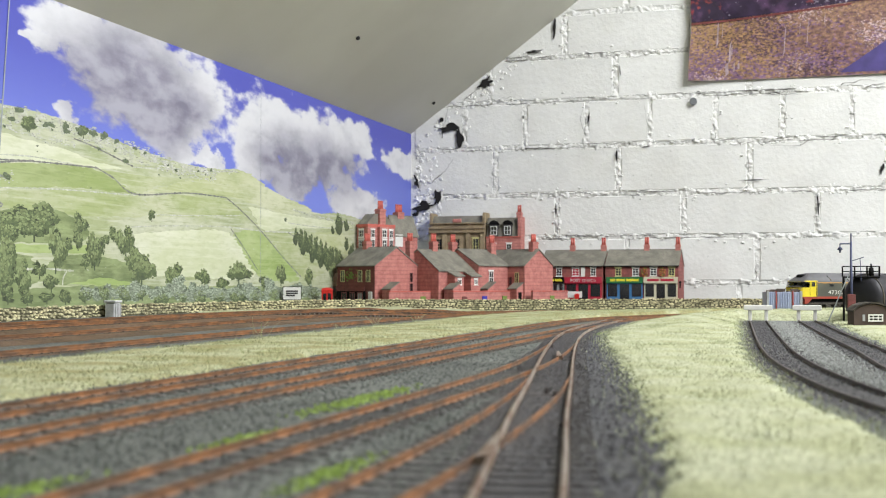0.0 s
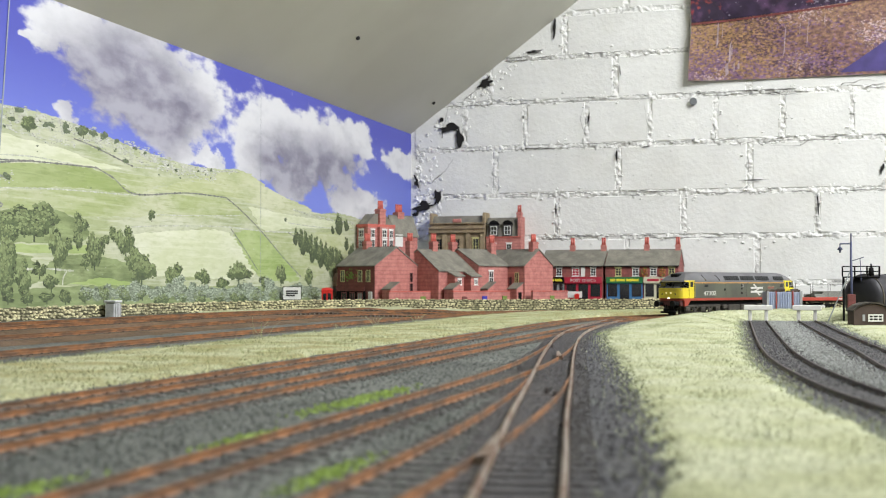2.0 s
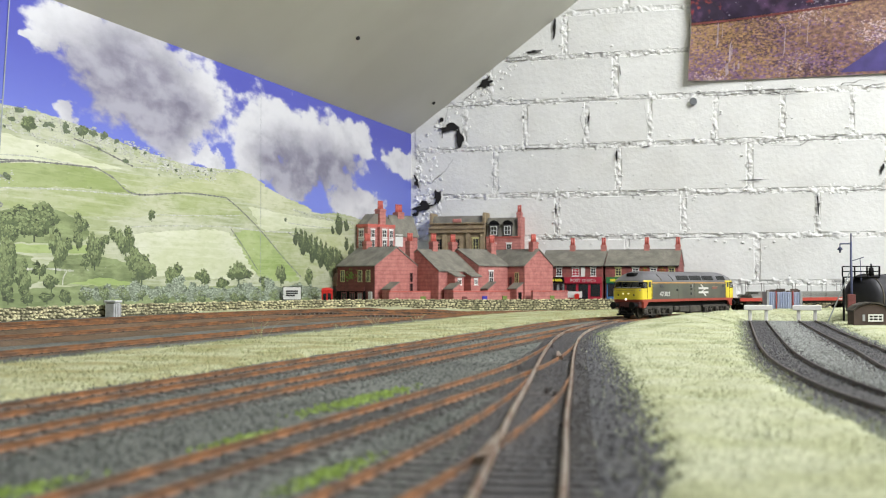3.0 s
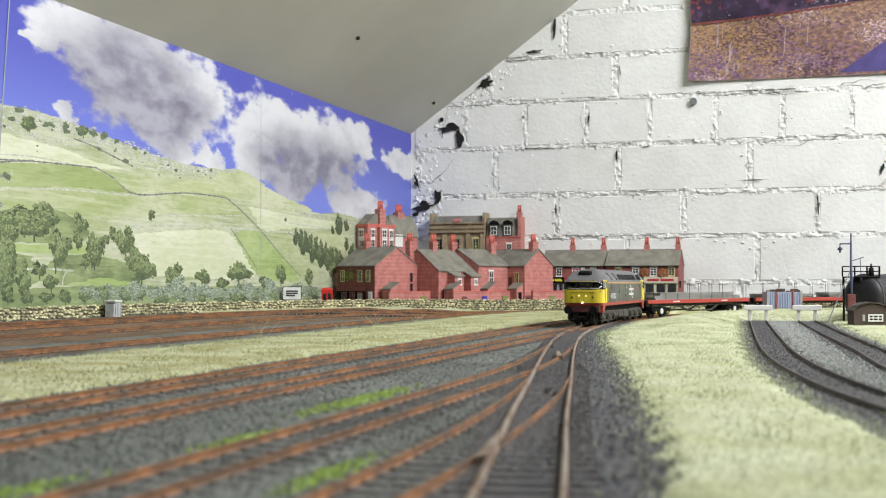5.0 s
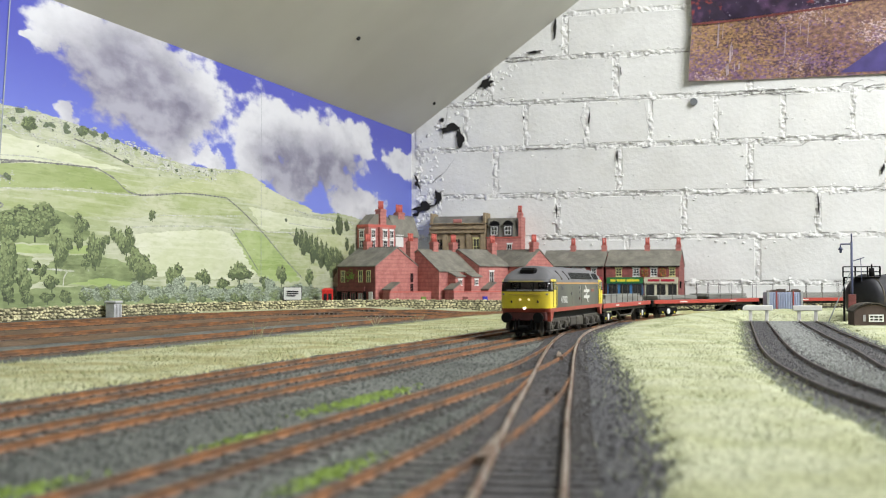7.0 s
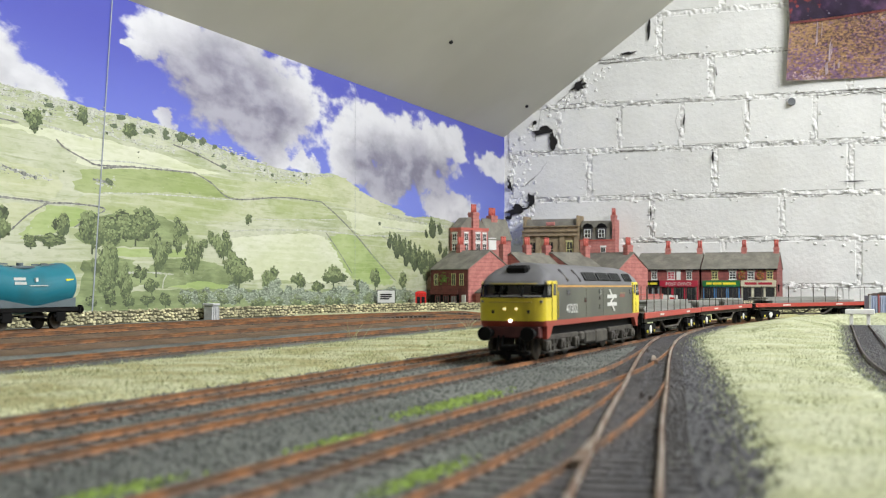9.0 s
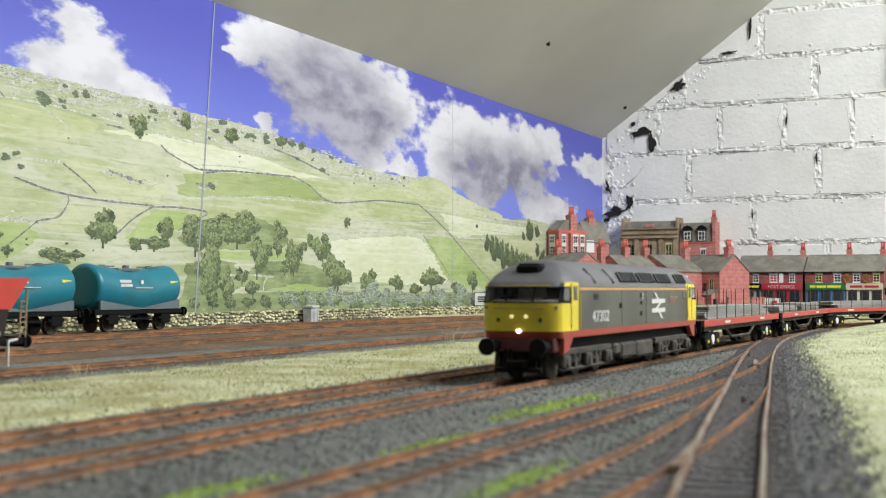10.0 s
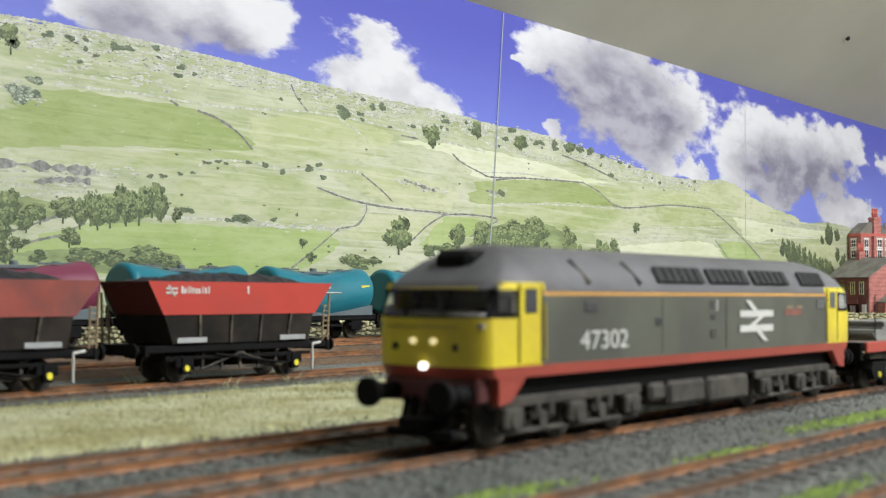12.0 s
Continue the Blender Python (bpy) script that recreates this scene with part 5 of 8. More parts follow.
def mound(x, y):
    """Height of the grassy hump between the bend and the yard."""
    if in_strip(x, y):
        return 0.0042 * max(0.0, min(1.0, (y - 1.25) / 0.25))
    if y > 1.2:
        edge = LOCO_R - 0.024 - math.hypot(x - 0.4568, y - 1.208)
        if y < 1.37:
            edge = min(edge, lerp_table(EDGE_RIGHT, y) - x)
        elif x > -0.075:
            edge = min(edge, y - 1.35)
    else:
        edge = min(x - lerp_table(EDGE_LEFT, y), lerp_table(EDGE_RIGHT, y) - x)
    rise = max(0.0, min(1.0, (y - 0.85) / 0.5))
    return 0.0085 * rise * rise * (3 - 2 * rise) * max(0.0, min(1.0, edge / 0.05)) if in_meadow(x, y) else 0.0


def in_strip(x, y):
    if y > 1.208 and math.hypot(x - 0.4568, y - 1.208) < 0.719:
        return False
    if y > 1.25:
        return math.hypot(x - 0.188, y - 1.25) < 0.572 and x < 0.1
    return -0.383 < x < -0.262


def in_verge(x, y):
    """Grass beside the far yard siding."""
    return 0.35 < y <= 1.37 and lerp_table(((0.35, 0.10), (0.58, 0.062), (0.77, 0.051), (1.0, 0.036), (1.37, 0.018)), y) < x < 0.30


def in_bank(x, y):
    """Pale grass along the foot of the far stone wall on the bend."""
    if y < 1.25:
        return False
    a, b = math.hypot(x - 0.217, y - 1.13), math.hypot(x - 0.125, y - 1.15)
    return a > 0.835 and b < 0.80 and x < 0.2


def build_grass(name, test, bounds, density, label, length=(0.0013, 0.0028), seed=1, blades="grass", felt="grass_base"):
    rnd = np.random.RandomState(seed)
    x0, x1, y0, y1 = bounds
    # felt of fibres
    bm = bmesh.new()
    st = 0.0045
    nx, ny = int((x1 - x0) / st), int((y1 - y0) / st)
    pts = {}

    def vert(i, j):
        if (i, j) not in pts:
            x, y = x0 + i * st, y0 + j * st
            x, y = x + 0.005 * noise.noise((x * 70, y * 70, 2)), y + 0.005 * noise.noise((x * 70, y * 70, 8))
            rim = any(not test(x0 + i * st + a, y0 + j * st + b) for a, b in ((0.006, 0), (-0.006, 0), (0, 0.008), (0, -0.008)))
            z = ground_z(x, y) - 0.0004 if rim else ground_z(x, y) + 0.0016 + 0.0008 * noise.noise((x * 45, y * 18, 3)) + mound(x, y)
            pts[(i, j)] = bm.verts.new((x, y, z))
        return pts[(i, j)]

    for i in range(nx):
        for j in range(ny):
            if test(x0 + (i + 0.5) * st, y0 + (j + 0.5) * st):
                bm.faces.new((vert(i, j), vert(i + 1, j), vert(i + 1, j + 1), vert(i, j + 1))).smooth = True
    g = tagged(part(name, bm, M[felt]), label, "grass", kind="stuff")
    n = int(density * (x1 - x0) * (y1 - y0))
    X, Y = rnd.uniform(x0, x1, n), rnd.uniform(y0, y1, n)
    verts, faces = [], []
    for x, y in zip(X, Y):
        if not test(x + rnd.normal(0, 0.0045), y + rnd.normal(0, 0.006)):
            continue
        h = rnd.uniform(*length)
        a, lean = rnd.uniform(0, 6.28), rnd.uniform(0.4, 1.3)
        z = ground_z(x, y) + 0.0009 + mound(x, y)
        w = 0.00022
        k = len(verts)
        dx, dy = math.cos(a), math.sin(a)
        verts += [(x - dy * w, y + dx * w, z), (x + dy * w, y - dx * w, z), (x + dx * h * lean * 0.7, y + dy * h * lean * 0.7, z + h * (1 - 0.45 * lean))]
        faces.append((k, k + 1, k + 2))
    me = bpy.data.meshes.new(name + "_blades")
    me.from_pydata(verts, [], faces)
    me.materials.append(M[blades])
    ob = new("blades", me)
    ob.parent = g
    ob["kind"] = "stuff"


build_ash()
build_chippings()
build_ash_stones()
build_grass("grass_meadow", in_meadow, (-0.17, 0.30, 0.10, 1.86), 330000, "pale dry yellow-green static grass between ladder and yard")
build_grass("grass_strip", in_strip, (-0.39, 0.12, -0.1, 1.87), 290000, "pale dry olive grass strip between the running lines", length=(0.0014, 0.0034), seed=2, blades="strip_grass", felt="strip_base")
build_grass("grass_verge", in_verge, (0.015, 0.30, 0.35, 1.37), 190000, "pale dry grass beside the yard siding", seed=3)
build_grass("grass_bank", in_bank, (-0.66, 0.20, 1.25, 1.96), 90000, "pale dry grass along the stone wall on the bend", seed=5)


def build_moss():
    for cx, cy, rx, ry, n in ((-0.149, 0.405, 0.0050, 0.045, 1300), (-0.0975, 0.245, 0.0035, 0.024, 520), (-0.1475, 0.203, 0.0045, 0.022, 420), (-0.142, 0.292, 0.003, 0.02, 160), (-0.160, 0.98, 0.004, 0.035, 260), (-0.150, 0.10, 0.006, 0.03, 400), (-0.098, 0.12, 0.005, 0.03, 300)):
        bm = bmesh.new()
        for i in range(n):
            x, y = random.gauss(cx, rx * 0.5), random.gauss(cy, ry * 0.5)
            s = random.uniform(0.0004, 0.0010)
            a = random.random() * 6.28
            v = [bm.verts.new((x + s * math.cos(a + k * 2.09), y + s * math.sin(a + k * 2.09), -0.0023)) for k in range(3)]
            top = bm.verts.new((x, y, -0.0023 + s * 0.9))
            for k in range(3):
                bm.faces.new((v[k], v[(k + 1) % 3], top))
        tagged(part("moss_patch", bm, M["moss"]), "bright green moss growing in the grey ballast", "moss", kind="stuff")


def build_weeds():
    for x, y, h in ((-0.40, 0.86, 0.020), (-0.392, 1.10, 0.016), (-0.388, 1.00, 0.011), (-0.44, 0.42, 0.010), (-0.41, 0.40, 0.009), (-0.405, 0.36, 0.007), (-0.43, 0.33, 0.009), (-0.40, 0.45, 0.010), (-0.39, 1.22, 0.014)):
        bm = bmesh.new()
        for i in range(9):
            a, l = random.random() * 6.28, h * random.uniform(0.5, 1.0)
            b = Vector((random.gauss(0, 0.002), random.gauss(0, 0.002), -0.003))
            tip = b + Vector((math.cos(a) * l * 0.7, math.sin(a) * l * 0.7, l * random.uniform(0.5, 1.0)))
            cyl(bm, b, b.lerp(tip, 0.55) + Vector((0, 0, l * 0.12)), 0.00013, 4)
            cyl(bm, b.lerp(tip, 0.55) + Vector((0, 0, l * 0.12)), tip, 0.00012, 4, 0.00005)
        ob = part("weed_tuft", bm, M["strip_grass"])
        ob.matrix_basis = pose(x, y, 0)
        tagged(ob, "tuft of long straw-coloured weeds beside the rails", "weeds", group="weed tufts")


build_moss()
build_weeds()


# ---- dry-stone boundary wall ----
M["wall_stone"] = mat("wall_stone", (0.58, 0.54, 0.33), 0.85, var=0.3, scale=220, island=0.4, second=(0.36, 0.34, 0.20), mix_scale=60, bump=0.5)
M["wall_core"] = mat("wall_core", (0.085, 0.080, 0.045), 0.9, var=0.3, scale=200)


def build_stone_wall():
    line = straight_then_arc(-0.672, -0.4, 1.15, 0.80, 88, 0.006)
    w = thing("stone_wall", "low cream dry-stone wall with dark joints along the backdrop", "wall", kind="structure")
    bm = bmesh.new()
    loft(bm, [[p + side(line, i) * a + Vector((0, 0, h)) for a, h in ((-0.0028, -0.004), (-0.0028, 0.0145 + 0.27 * rise(p.x)), (0.0022, 0.0145 + 0.27 * rise(p.x)), (0.0022, -0.004))] for i, p in enumerate(line)])
    part("wall_core", bm, M["wall_core"], w)
    verts, faces = [], []
    z = 0.0022
    for course in range(5):
        hgt = (0.0033, 0.0031, 0.0031, 0.0029, 0.0027)[course]
        gone, due = 0.0, random.random() * 0.005
        ln = random.uniform(0.0030, 0.0068)
        for i in range(len(line) - 1):
            seg = (line[i + 1] - line[i]).length
            while due <= gone + seg:
                p = line[i].lerp(line[i + 1], (due - gone) / seg)
                n, d = side(line, i), (line[i + 1] - line[i]).normalized()
                k = len(verts)
                hw, hh = ln * 0.46, hgt * random.uniform(0.30, 0.52)
                zc = z + hgt / 2 + random.uniform(-0.0009, 0.0009) - 0.0022 * (1 - rise(p.x) / 0.0075)
                for out, sh in ((0.0018, 1.0), (0.0030 + random.uniform(0, 0.0006), 0.72)):
                    tilt = random.uniform(-0.5, 0.5) if out == 0.0018 else tilt
                    for su, sv in ((-1, -0.5 + tilt * 0.4), (-0.5, -1), (0.5 + tilt * 0.3, -1), (1, -0.4), (1, 0.4 + tilt * 0.4), (0.4, 1), (-0.5 - tilt * 0.3, 1), (-1, 0.4)):
                        q = p + d * (su * hw * sh) + n * out + Vector((0, 0, zc + sv * hh * sh))
                        verts.append(q)
                for j in range(8):
                    faces.append((k + j, k + (j + 1) % 8, k + 8 + (j + 1) % 8, k + 8 + j))
                faces.append(tuple(range(k + 8, k + 16)))
                due += ln
                ln = random.uniform(0.0030, 0.0068)
            gone += seg
        z += hgt
    me = bpy.data.meshes.new("stones")
    me.from_pydata(verts, [], faces)
    me.materials.append(M["wall_stone"])
    ob = new("stones", me)
    ob.parent = w
    ob["kind"] = "stuff"
    # grey ribbed pier that stands against the wall
    M["concrete"] = mat("concrete", (0.52, 0.53, 0.53), 0.8, var=0.2, scale=150, bump=0.3)
    p = thing("concrete_pier", "pale grey ribbed concrete pier against the stone wall", "pier", pose(-0.658, 1.075, 0.002))
    bm = bmesh.new()
    box(bm, -0.0055, 0.0055, -0.006, 0.006, 0, 0.017, 0.001)
    part("shaft", bm, M["concrete"], p)
    for s in (-0.004, -0.0013, 0.0013, 0.004):
        bm = bmesh.new()
        box(bm, 0.0055, 0.0066, s - 0.0007, s + 0.0007, 0.001, 0.016)
        part("rib", bm, M["concrete"], p)
    bm = bmesh.new()
    box(bm, -0.0062, 0.0068, -0.0068, 0.0068, 0.017, 0.0195, 0.0007)
    part("cap", bm, M["concrete"], p)


build_stone_wall()
# ---- locomotive ----
M["loco_grey"] = mat("loco_grey", (0.093, 0.098, 0.073), 0.5, var=0.10, scale=70, second=(0.066, 0.069, 0.055), mix_scale=30)
M["roof_grey"] = mat("roof_grey", (0.120, 0.120, 0.128), 0.5, var=0.10, scale=60, second=(0.085, 0.085, 0.09), mix_scale=35)
M["loco_yellow"] = mat("loco_yellow", (0.72, 0.60, 0.026), 0.42, var=0.07, scale=60, second=(0.55, 0.43, 0.03), mix_scale=40)
M["loco_red"] = mat("loco_red", (0.31, 0.050, 0.031), 0.5, var=0.10, scale=80)
M["orange"] = mat("orange", (0.55, 0.28, 0.06), 0.5, var=0.08, scale=90)
M["chassis"] = mat("chassis", (0.036, 0.033, 0.028), 0.65, var=0.3, scale=220, second=(0.105, 0.090, 0.066), mix_scale=120, lo=0.45, hi=0.65, spec=0.25)
M["deck_yellow"] = mat("deck_yellow", (0.36, 0.28, 0.04), 0.5, var=0.15)
M["ladder_cream"] = mat("ladder_cream", (0.27, 0.20, 0.115), 0.6, var=0.15)
M["tank_black"] = mat("tank_black", (0.016, 0.016, 0.020), 0.5, var=0.2, scale=120, second=(0.030, 0.029, 0.032), mix_scale=40, spec=0.3)
M["black"] = mat("black", (0.007, 0.007, 0.007), 0.75, var=0.2, scale=120, spec=0.12)
M["loco_grime"] = mat("loco_grime", (0.066, 0.060, 0.048), 0.7, var=0.35, scale=240, second=(0.045, 0.041, 0.034), mix_scale=150, lo=0.45, hi=0.62, spec=0.3)
M["grille_dark"] = mat("grille_dark", (0.030, 0.032, 0.031), 0.75, var=0.2, scale=200, spec=0.2)
M["cab_glass"] = glass("cab_glass", (0.92, 0.94, 0.94), 0.03)
M["cab_lining"] = mat("cab_lining", (0.22, 0.21, 0.185), 0.6, var=0.15, scale=120)
M["plate_faded"] = mat("plate_faded", (0.22, 0.075, 0.058), 0.6, var=0.2, scale=300)
M["beam_red"] = mat("beam_red", (0.085, 0.022, 0.020), 0.6, var=0.3, scale=160)
M["window_dark"] = mat("window_dark", (0.020, 0.021, 0.024), 0.10, var=0.1, spec=0.8)
M["window_pale"] = mat("window_pale", (0.30, 0.33, 0.33), 0.3, var=0.25, scale=150)
M["white_mark"] = mat("white_mark", (0.58, 0.58, 0.54), 0.6, var=0.08, scale=200)
M["lamp_lit"] = mat("lamp_lit", (1.0, 0.97, 0.93), 0.4, emit=3.0)
M["marker_lit"] = mat("marker_lit", (1.0, 0.85, 0.45), 0.4, emit=0.8)
M["yellow_spot"] = mat("yellow_spot", (0.75, 0.66, 0.04), 0.5, emit=0.0)

LEVELS = ((0.0176, 0.0178), (0.0177, 0.0206), (0.0177, 0.0325), (0.0177, 0.0376), (0.0176, 0.0393), (0.0172, 0.0412), (0.0160, 0.0440), (0.0132, 0.0470), (0.0092, 0.0494), (0.0045, 0.0508), (0.0, 0.0512))
NOSE_U = (0.1168, 0.1185, 0.1190, 0.1165, 0.1155, 0.1140, 0.1105, 0.1050, 0.1000, 0.0960, 0.0940)


def nose_bow(f):
    """How far the nose falls back across its width, with rounded corners."""
    return 0.0008 * f * f + 0.0034 * abs(f) ** 6


def nose_point(k, f, end):
    v, z = LEVELS[k]
    return Vector((end * (NOSE_U[k] - nose_bow(f) * (v / 0.0177) ** 2), v * f, z))


def side_strip(bm, u0, u1, k0, k1, grow=0.0, n=1):
    for s in (-1, 1):
        for k in range(k0, k1):
            for i in range(n):
                a, b = u0 + (u1 - u0) * i / n, u0 + (u1 - u0) * (i + 1) / n
                q = [(u, s * (LEVELS[kk][0] + grow), LEVELS[kk][1]) for u, kk in ((a, k), (b, k), (b, k + 1), (a, k + 1))]
                f = bm.faces.new([bm.verts.new(p) for p in q])
                f.smooth = k >= 4


def nose_strip(bm, end, k0, k1, u_join=0.092):
    n = 20
    for k in range(k0, k1):
        for j in range(n):
            fs = (-1 + 2 * j / n, -1 + 2 * (j + 1) / n)
            q = [nose_point(k, fs[0], end), nose_point(k, fs[1], end), nose_point(k + 1, fs[1], end), nose_point(k + 1, fs[0], end)]
            vs = []
            for p in q:
                if not any((p - w.co).length < 1e-7 for w in vs):
                    vs.append(bm.verts.new(p))
            if len(vs) > 2:
                bm.faces.new(vs).smooth = True
        for s in (-1, 1):
            a, b = nose_point(k, s, end), nose_point(k + 1, s, end)
            q = [(end * u_join, s * LEVELS[k][0], LEVELS[k][1]), a, b, (end * u_join, s * LEVELS[k + 1][0], LEVELS[k + 1][1])]
            vs = []
            for p in q:
                if not any((Vector(p) - w.co).length < 1e-7 for w in vs):
                    vs.append(bm.verts.new(p))
            if len(vs) > 2:
                bm.faces.new(vs).smooth = k >= 4


def finish(name, bm, material, parent, label="", smooth=False):
    bmesh.ops.remove_doubles(bm, verts=bm.verts[:], dist=2e-6)
    return part(name, bm, material, parent, label, smooth)


def plate(name, u0, u1, z0, z1, v, material, parent, label="", thick=0.0005, bevel=0.0):
    """A shallow plate on a vehicle's side; v is its outer face, signed."""
    bm = bmesh.new()
    s = 1 if v > 0 else -1
    box(bm, u0, u1, min(v, v - s * thick * 2), max(v, v - s * thick * 2), z0, z1, bevel)
    return part(name, bm, material, parent, label)


def lettering(name, text, size, m, material, parent, label=""):
    c = bpy.data.curves.new(name, "FONT")
    c.body, c.size, c.extrude, c.align_x = text, size, 0.0001, "CENTER"
    tmp = bpy.data.objects.new(name, c)
    me = bpy.data.meshes.new_from_object(tmp)
    bpy.data.objects.remove(tmp)
    me.materials.clear()
    me.materials.append(material)
    ob = new(name, me)
    ob.parent, ob.matrix_basis = parent, m
    if label:
        ob["label"] = label
    return ob


def wheelset(parent, u, r=0.0072, disc=None):
    bm = bmesh.new()
    for s in (-1, 1):
        cyl(bm, (u, s * 0.0070, r), (u, s * 0.0092, r), r, 20)
        cyl(bm, (u, s * 0.0064, r), (u, s * 0.0070, r), r + 0.0007, 20)
    cyl(bm, (u, -0.0064, r), (u, 0.0064, r), 0.0012, 8)
    part("wheelset", bm, M["chassis"], parent, "dark weathered wheels on an axle")


def loco_bogie(parent, at):
    bm = bmesh.new()
    for s in (-1, 1):
        y0, y1 = sorted((s * 0.0125, s * 0.0148))
        box(bm, at - 0.036, at + 0.036, y0, y1, 0.0100, 0.0128, 0.0005)
        for du in (-0.029, 0.0, 0.029):
            a, b = sorted((s * 0.0130, s * 0.0162))
            box(bm, at + du - 0.0042, at + du + 0.0042, a, b, 0.0048, 0.0102, 0.0006)
            cyl(bm, (at + du, s * 0.0155, 0.0072), (at + du, s * 0.0168, 0.0072), 0.0021, 10)
        for du in (-0.0145, 0.0145):
            box(bm, at + du - 0.0052, at + du + 0.0052, y0, y1, 0.0066, 0.0086, 0.0004)
            for k in (-0.0030, 0.0030):
                cyl(bm, (at + du + k, s * 0.0142, 0.0080), (at + du + k, s * 0.0142, 0.0106), 0.0016, 8)
            box(bm, at + du - 0.0016, at + du + 0.0016, y0, y1, 0.0040, 0.0070)
        box(bm, at - 0.034, at + 0.034, y0, y1, 0.0034, 0.0046, 0.0004)
    b = part("bogie", bm, M["loco_grime"], parent, "dark grime-brown six-wheel bogie frame")
    for du in (-0.029, 0.0, 0.029):
        wheelset(b, at + du)


def build_loco():
    t = thing("locomotive", "grey diesel locomotive with yellow cab ends and red sill, headlamp lit", "locomotive")
    bm = bmesh.new()
    side_strip(bm, -0.0935, 0.0935, 1, 4, n=6)
    finish("body", bm, M["loco_grey"], t, "weathered grey body side")
    bm = bmesh.new()
    side_strip(bm, -0.092, 0.092, 4, 10, n=8)
    for e in (-1, 1):
        nose_strip(bm, e, 5, 10)
    finish("roof", bm, M["roof_grey"], t, "lighter grey curved roof")
    for e in (-1, 1):
        bm = bmesh.new()
        side_strip(bm, e * 0.0935, e * 0.1128, 1, 2)
        side_strip(bm, e * 0.0935, e * 0.1046, 2, 4)
        side_strip(bm, e * 0.0935, e * 0.1128, 4, 5)
        nose_strip(bm, e, 1, 2, 0.1128)
        side_strip(bm, e * 0.092, e * 0.0935, 4, 5)
        cab = finish("cab", bm, M["loco_yellow"], t, "bright yellow cab")
        bm = bmesh.new()
        nose_strip(bm, e, 4, 5, 0.1128)
        finish("cab_brow", bm, M["roof_grey"], cab, "grey brow over the windscreen")
        # lined cab behind clear panes: bulkhead, desk, seats
        bm = bmesh.new()
        box(bm, *sorted((e * 0.0930, e * 0.0945)), -0.0168, 0.0168, 0.0290, 0.0405)
        box(bm, *sorted((e * 0.0945, e * 0.1170)), -0.0165, 0.0165, 0.0300, 0.0312)
        box(bm, *sorted((e * 0.1095, e * 0.1165)), -0.0140, 0.0140, 0.0312, 0.0330, 0.0006)
        part("cab_lining", bm, M["cab_lining"], cab, "drab grey cab lining and desk")
        for y in (-0.0095, 0.0095):
            bm = bmesh.new()
            box(bm, *sorted((e * 0.1000, e * 0.1050)), y - 0.0035, y + 0.0035, 0.0312, 0.0330, 0.0006)
            box(bm, *sorted((e * 0.0995, e * 0.1008)), y - 0.0035, y + 0.0035, 0.0330, 0.0378, 0.0006)
            part("cab_seat", bm, M["black"], cab, "dark cab seat")

        def screen_point(f, z, out=0.0):
            un = 0.1190 - (z - 0.0325) / (0.0412 - 0.0325) * 0.0050 + out
            return (e * (un - nose_bow(f)), 0.0177 * f, z)

        def screen_strip(name, f0, f1, z0, z1, out, material, label=""):
            bm = bmesh.new()
            n = 6
            grid = [[bm.verts.new(screen_point(f0 + (f1 - f0) * j / n, z0 + (z1 - z0) * k / 3, out)) for j in range(n + 1)] for k in range(4)]
            for k in range(3):
                for j in range(n):
                    bm.faces.new((grid[k][j], grid[k][j + 1], grid[k + 1][j + 1], grid[k + 1][j])).smooth = True
            return part(name, bm, material, cab, label)

        for f0, f1 in ((-0.93, -0.36), (-0.32, 0.32), (0.36, 0.93)):
            screen_strip("windscreen", f0, f1, 0.0330, 0.0388, 0.0, M["cab_glass"], "clear windscreen pane").visible_shadow = False
        for f0, f1 in ((-1.0, -0.93), (-0.36, -0.32), (0.32, 0.36), (0.93, 1.0)):
            screen_strip("screen_pillar", f0, f1, 0.0325, 0.0393, 0.0002, M["black"], "thin black windscreen pillar")
        screen_strip("screen_rail", -1.0, 1.0, 0.0386, 0.0394, 0.0001, M["black"])
        screen_strip("screen_rail", -1.0, 1.0, 0.0324, 0.0331, 0.0001, M["black"])
        screen_strip("brow_line", -1.0, 1.0, 0.0395, 0.0400, 0.0006, M["deck_yellow"], "thin faded yellow line")
        for s in (-1, 1):
            bm = bmesh.new()
            for k in (2, 3):
                a, b = nose_point(k, s, e), nose_point(k + 1, s, e)
                bm.faces.new([bm.verts.new(p) for p in ((e * 0.1128, s * LEVELS[k][0], LEVELS[k][1]), a, b, (e * 0.1128, s * LEVELS[k + 1][0], LEVELS[k + 1][1]))])
            part("corner_pillar", bm, M["black"], cab, "black corner pillar")
            for u0, u1, z0, z1 in ((0.1044, 0.1130, 0.0325, 0.0334), (0.1044, 0.1130, 0.0388, 0.0394), (0.1044, 0.1051, 0.0334, 0.0388)):
                plate("window_frame", *sorted((e * u0, e * u1)), z0, z1, s * 0.0179, M["black"], cab, "", 0.0002)
        for s in (-1, 1):
            plate("side_window", *sorted((e * 0.1052, e * 0.1126)), 0.0332, 0.0398, s * 0.0178, M["cab_glass"], cab, "clear cab side window", 0.0001).visible_shadow = False
            d = plate("cab_door", *sorted((e * 0.0942, e * 0.1034)), 0.0212, 0.0408, s * 0.0179, M["loco_yellow"], cab, "yellow cab door", 0.0002)
            plate("door_window", *sorted((e * 0.0962, e * 0.1014)), 0.0336, 0.0396, s * 0.01805, M["window_dark"], d, "", 0.0001)
            for u in (0.0939, 0.1036):
                plate("door_gap", *sorted((e * u, e * (u + 0.0003))), 0.0212, 0.0408, s * 0.01800, M["black"], cab, "", 0.0001)
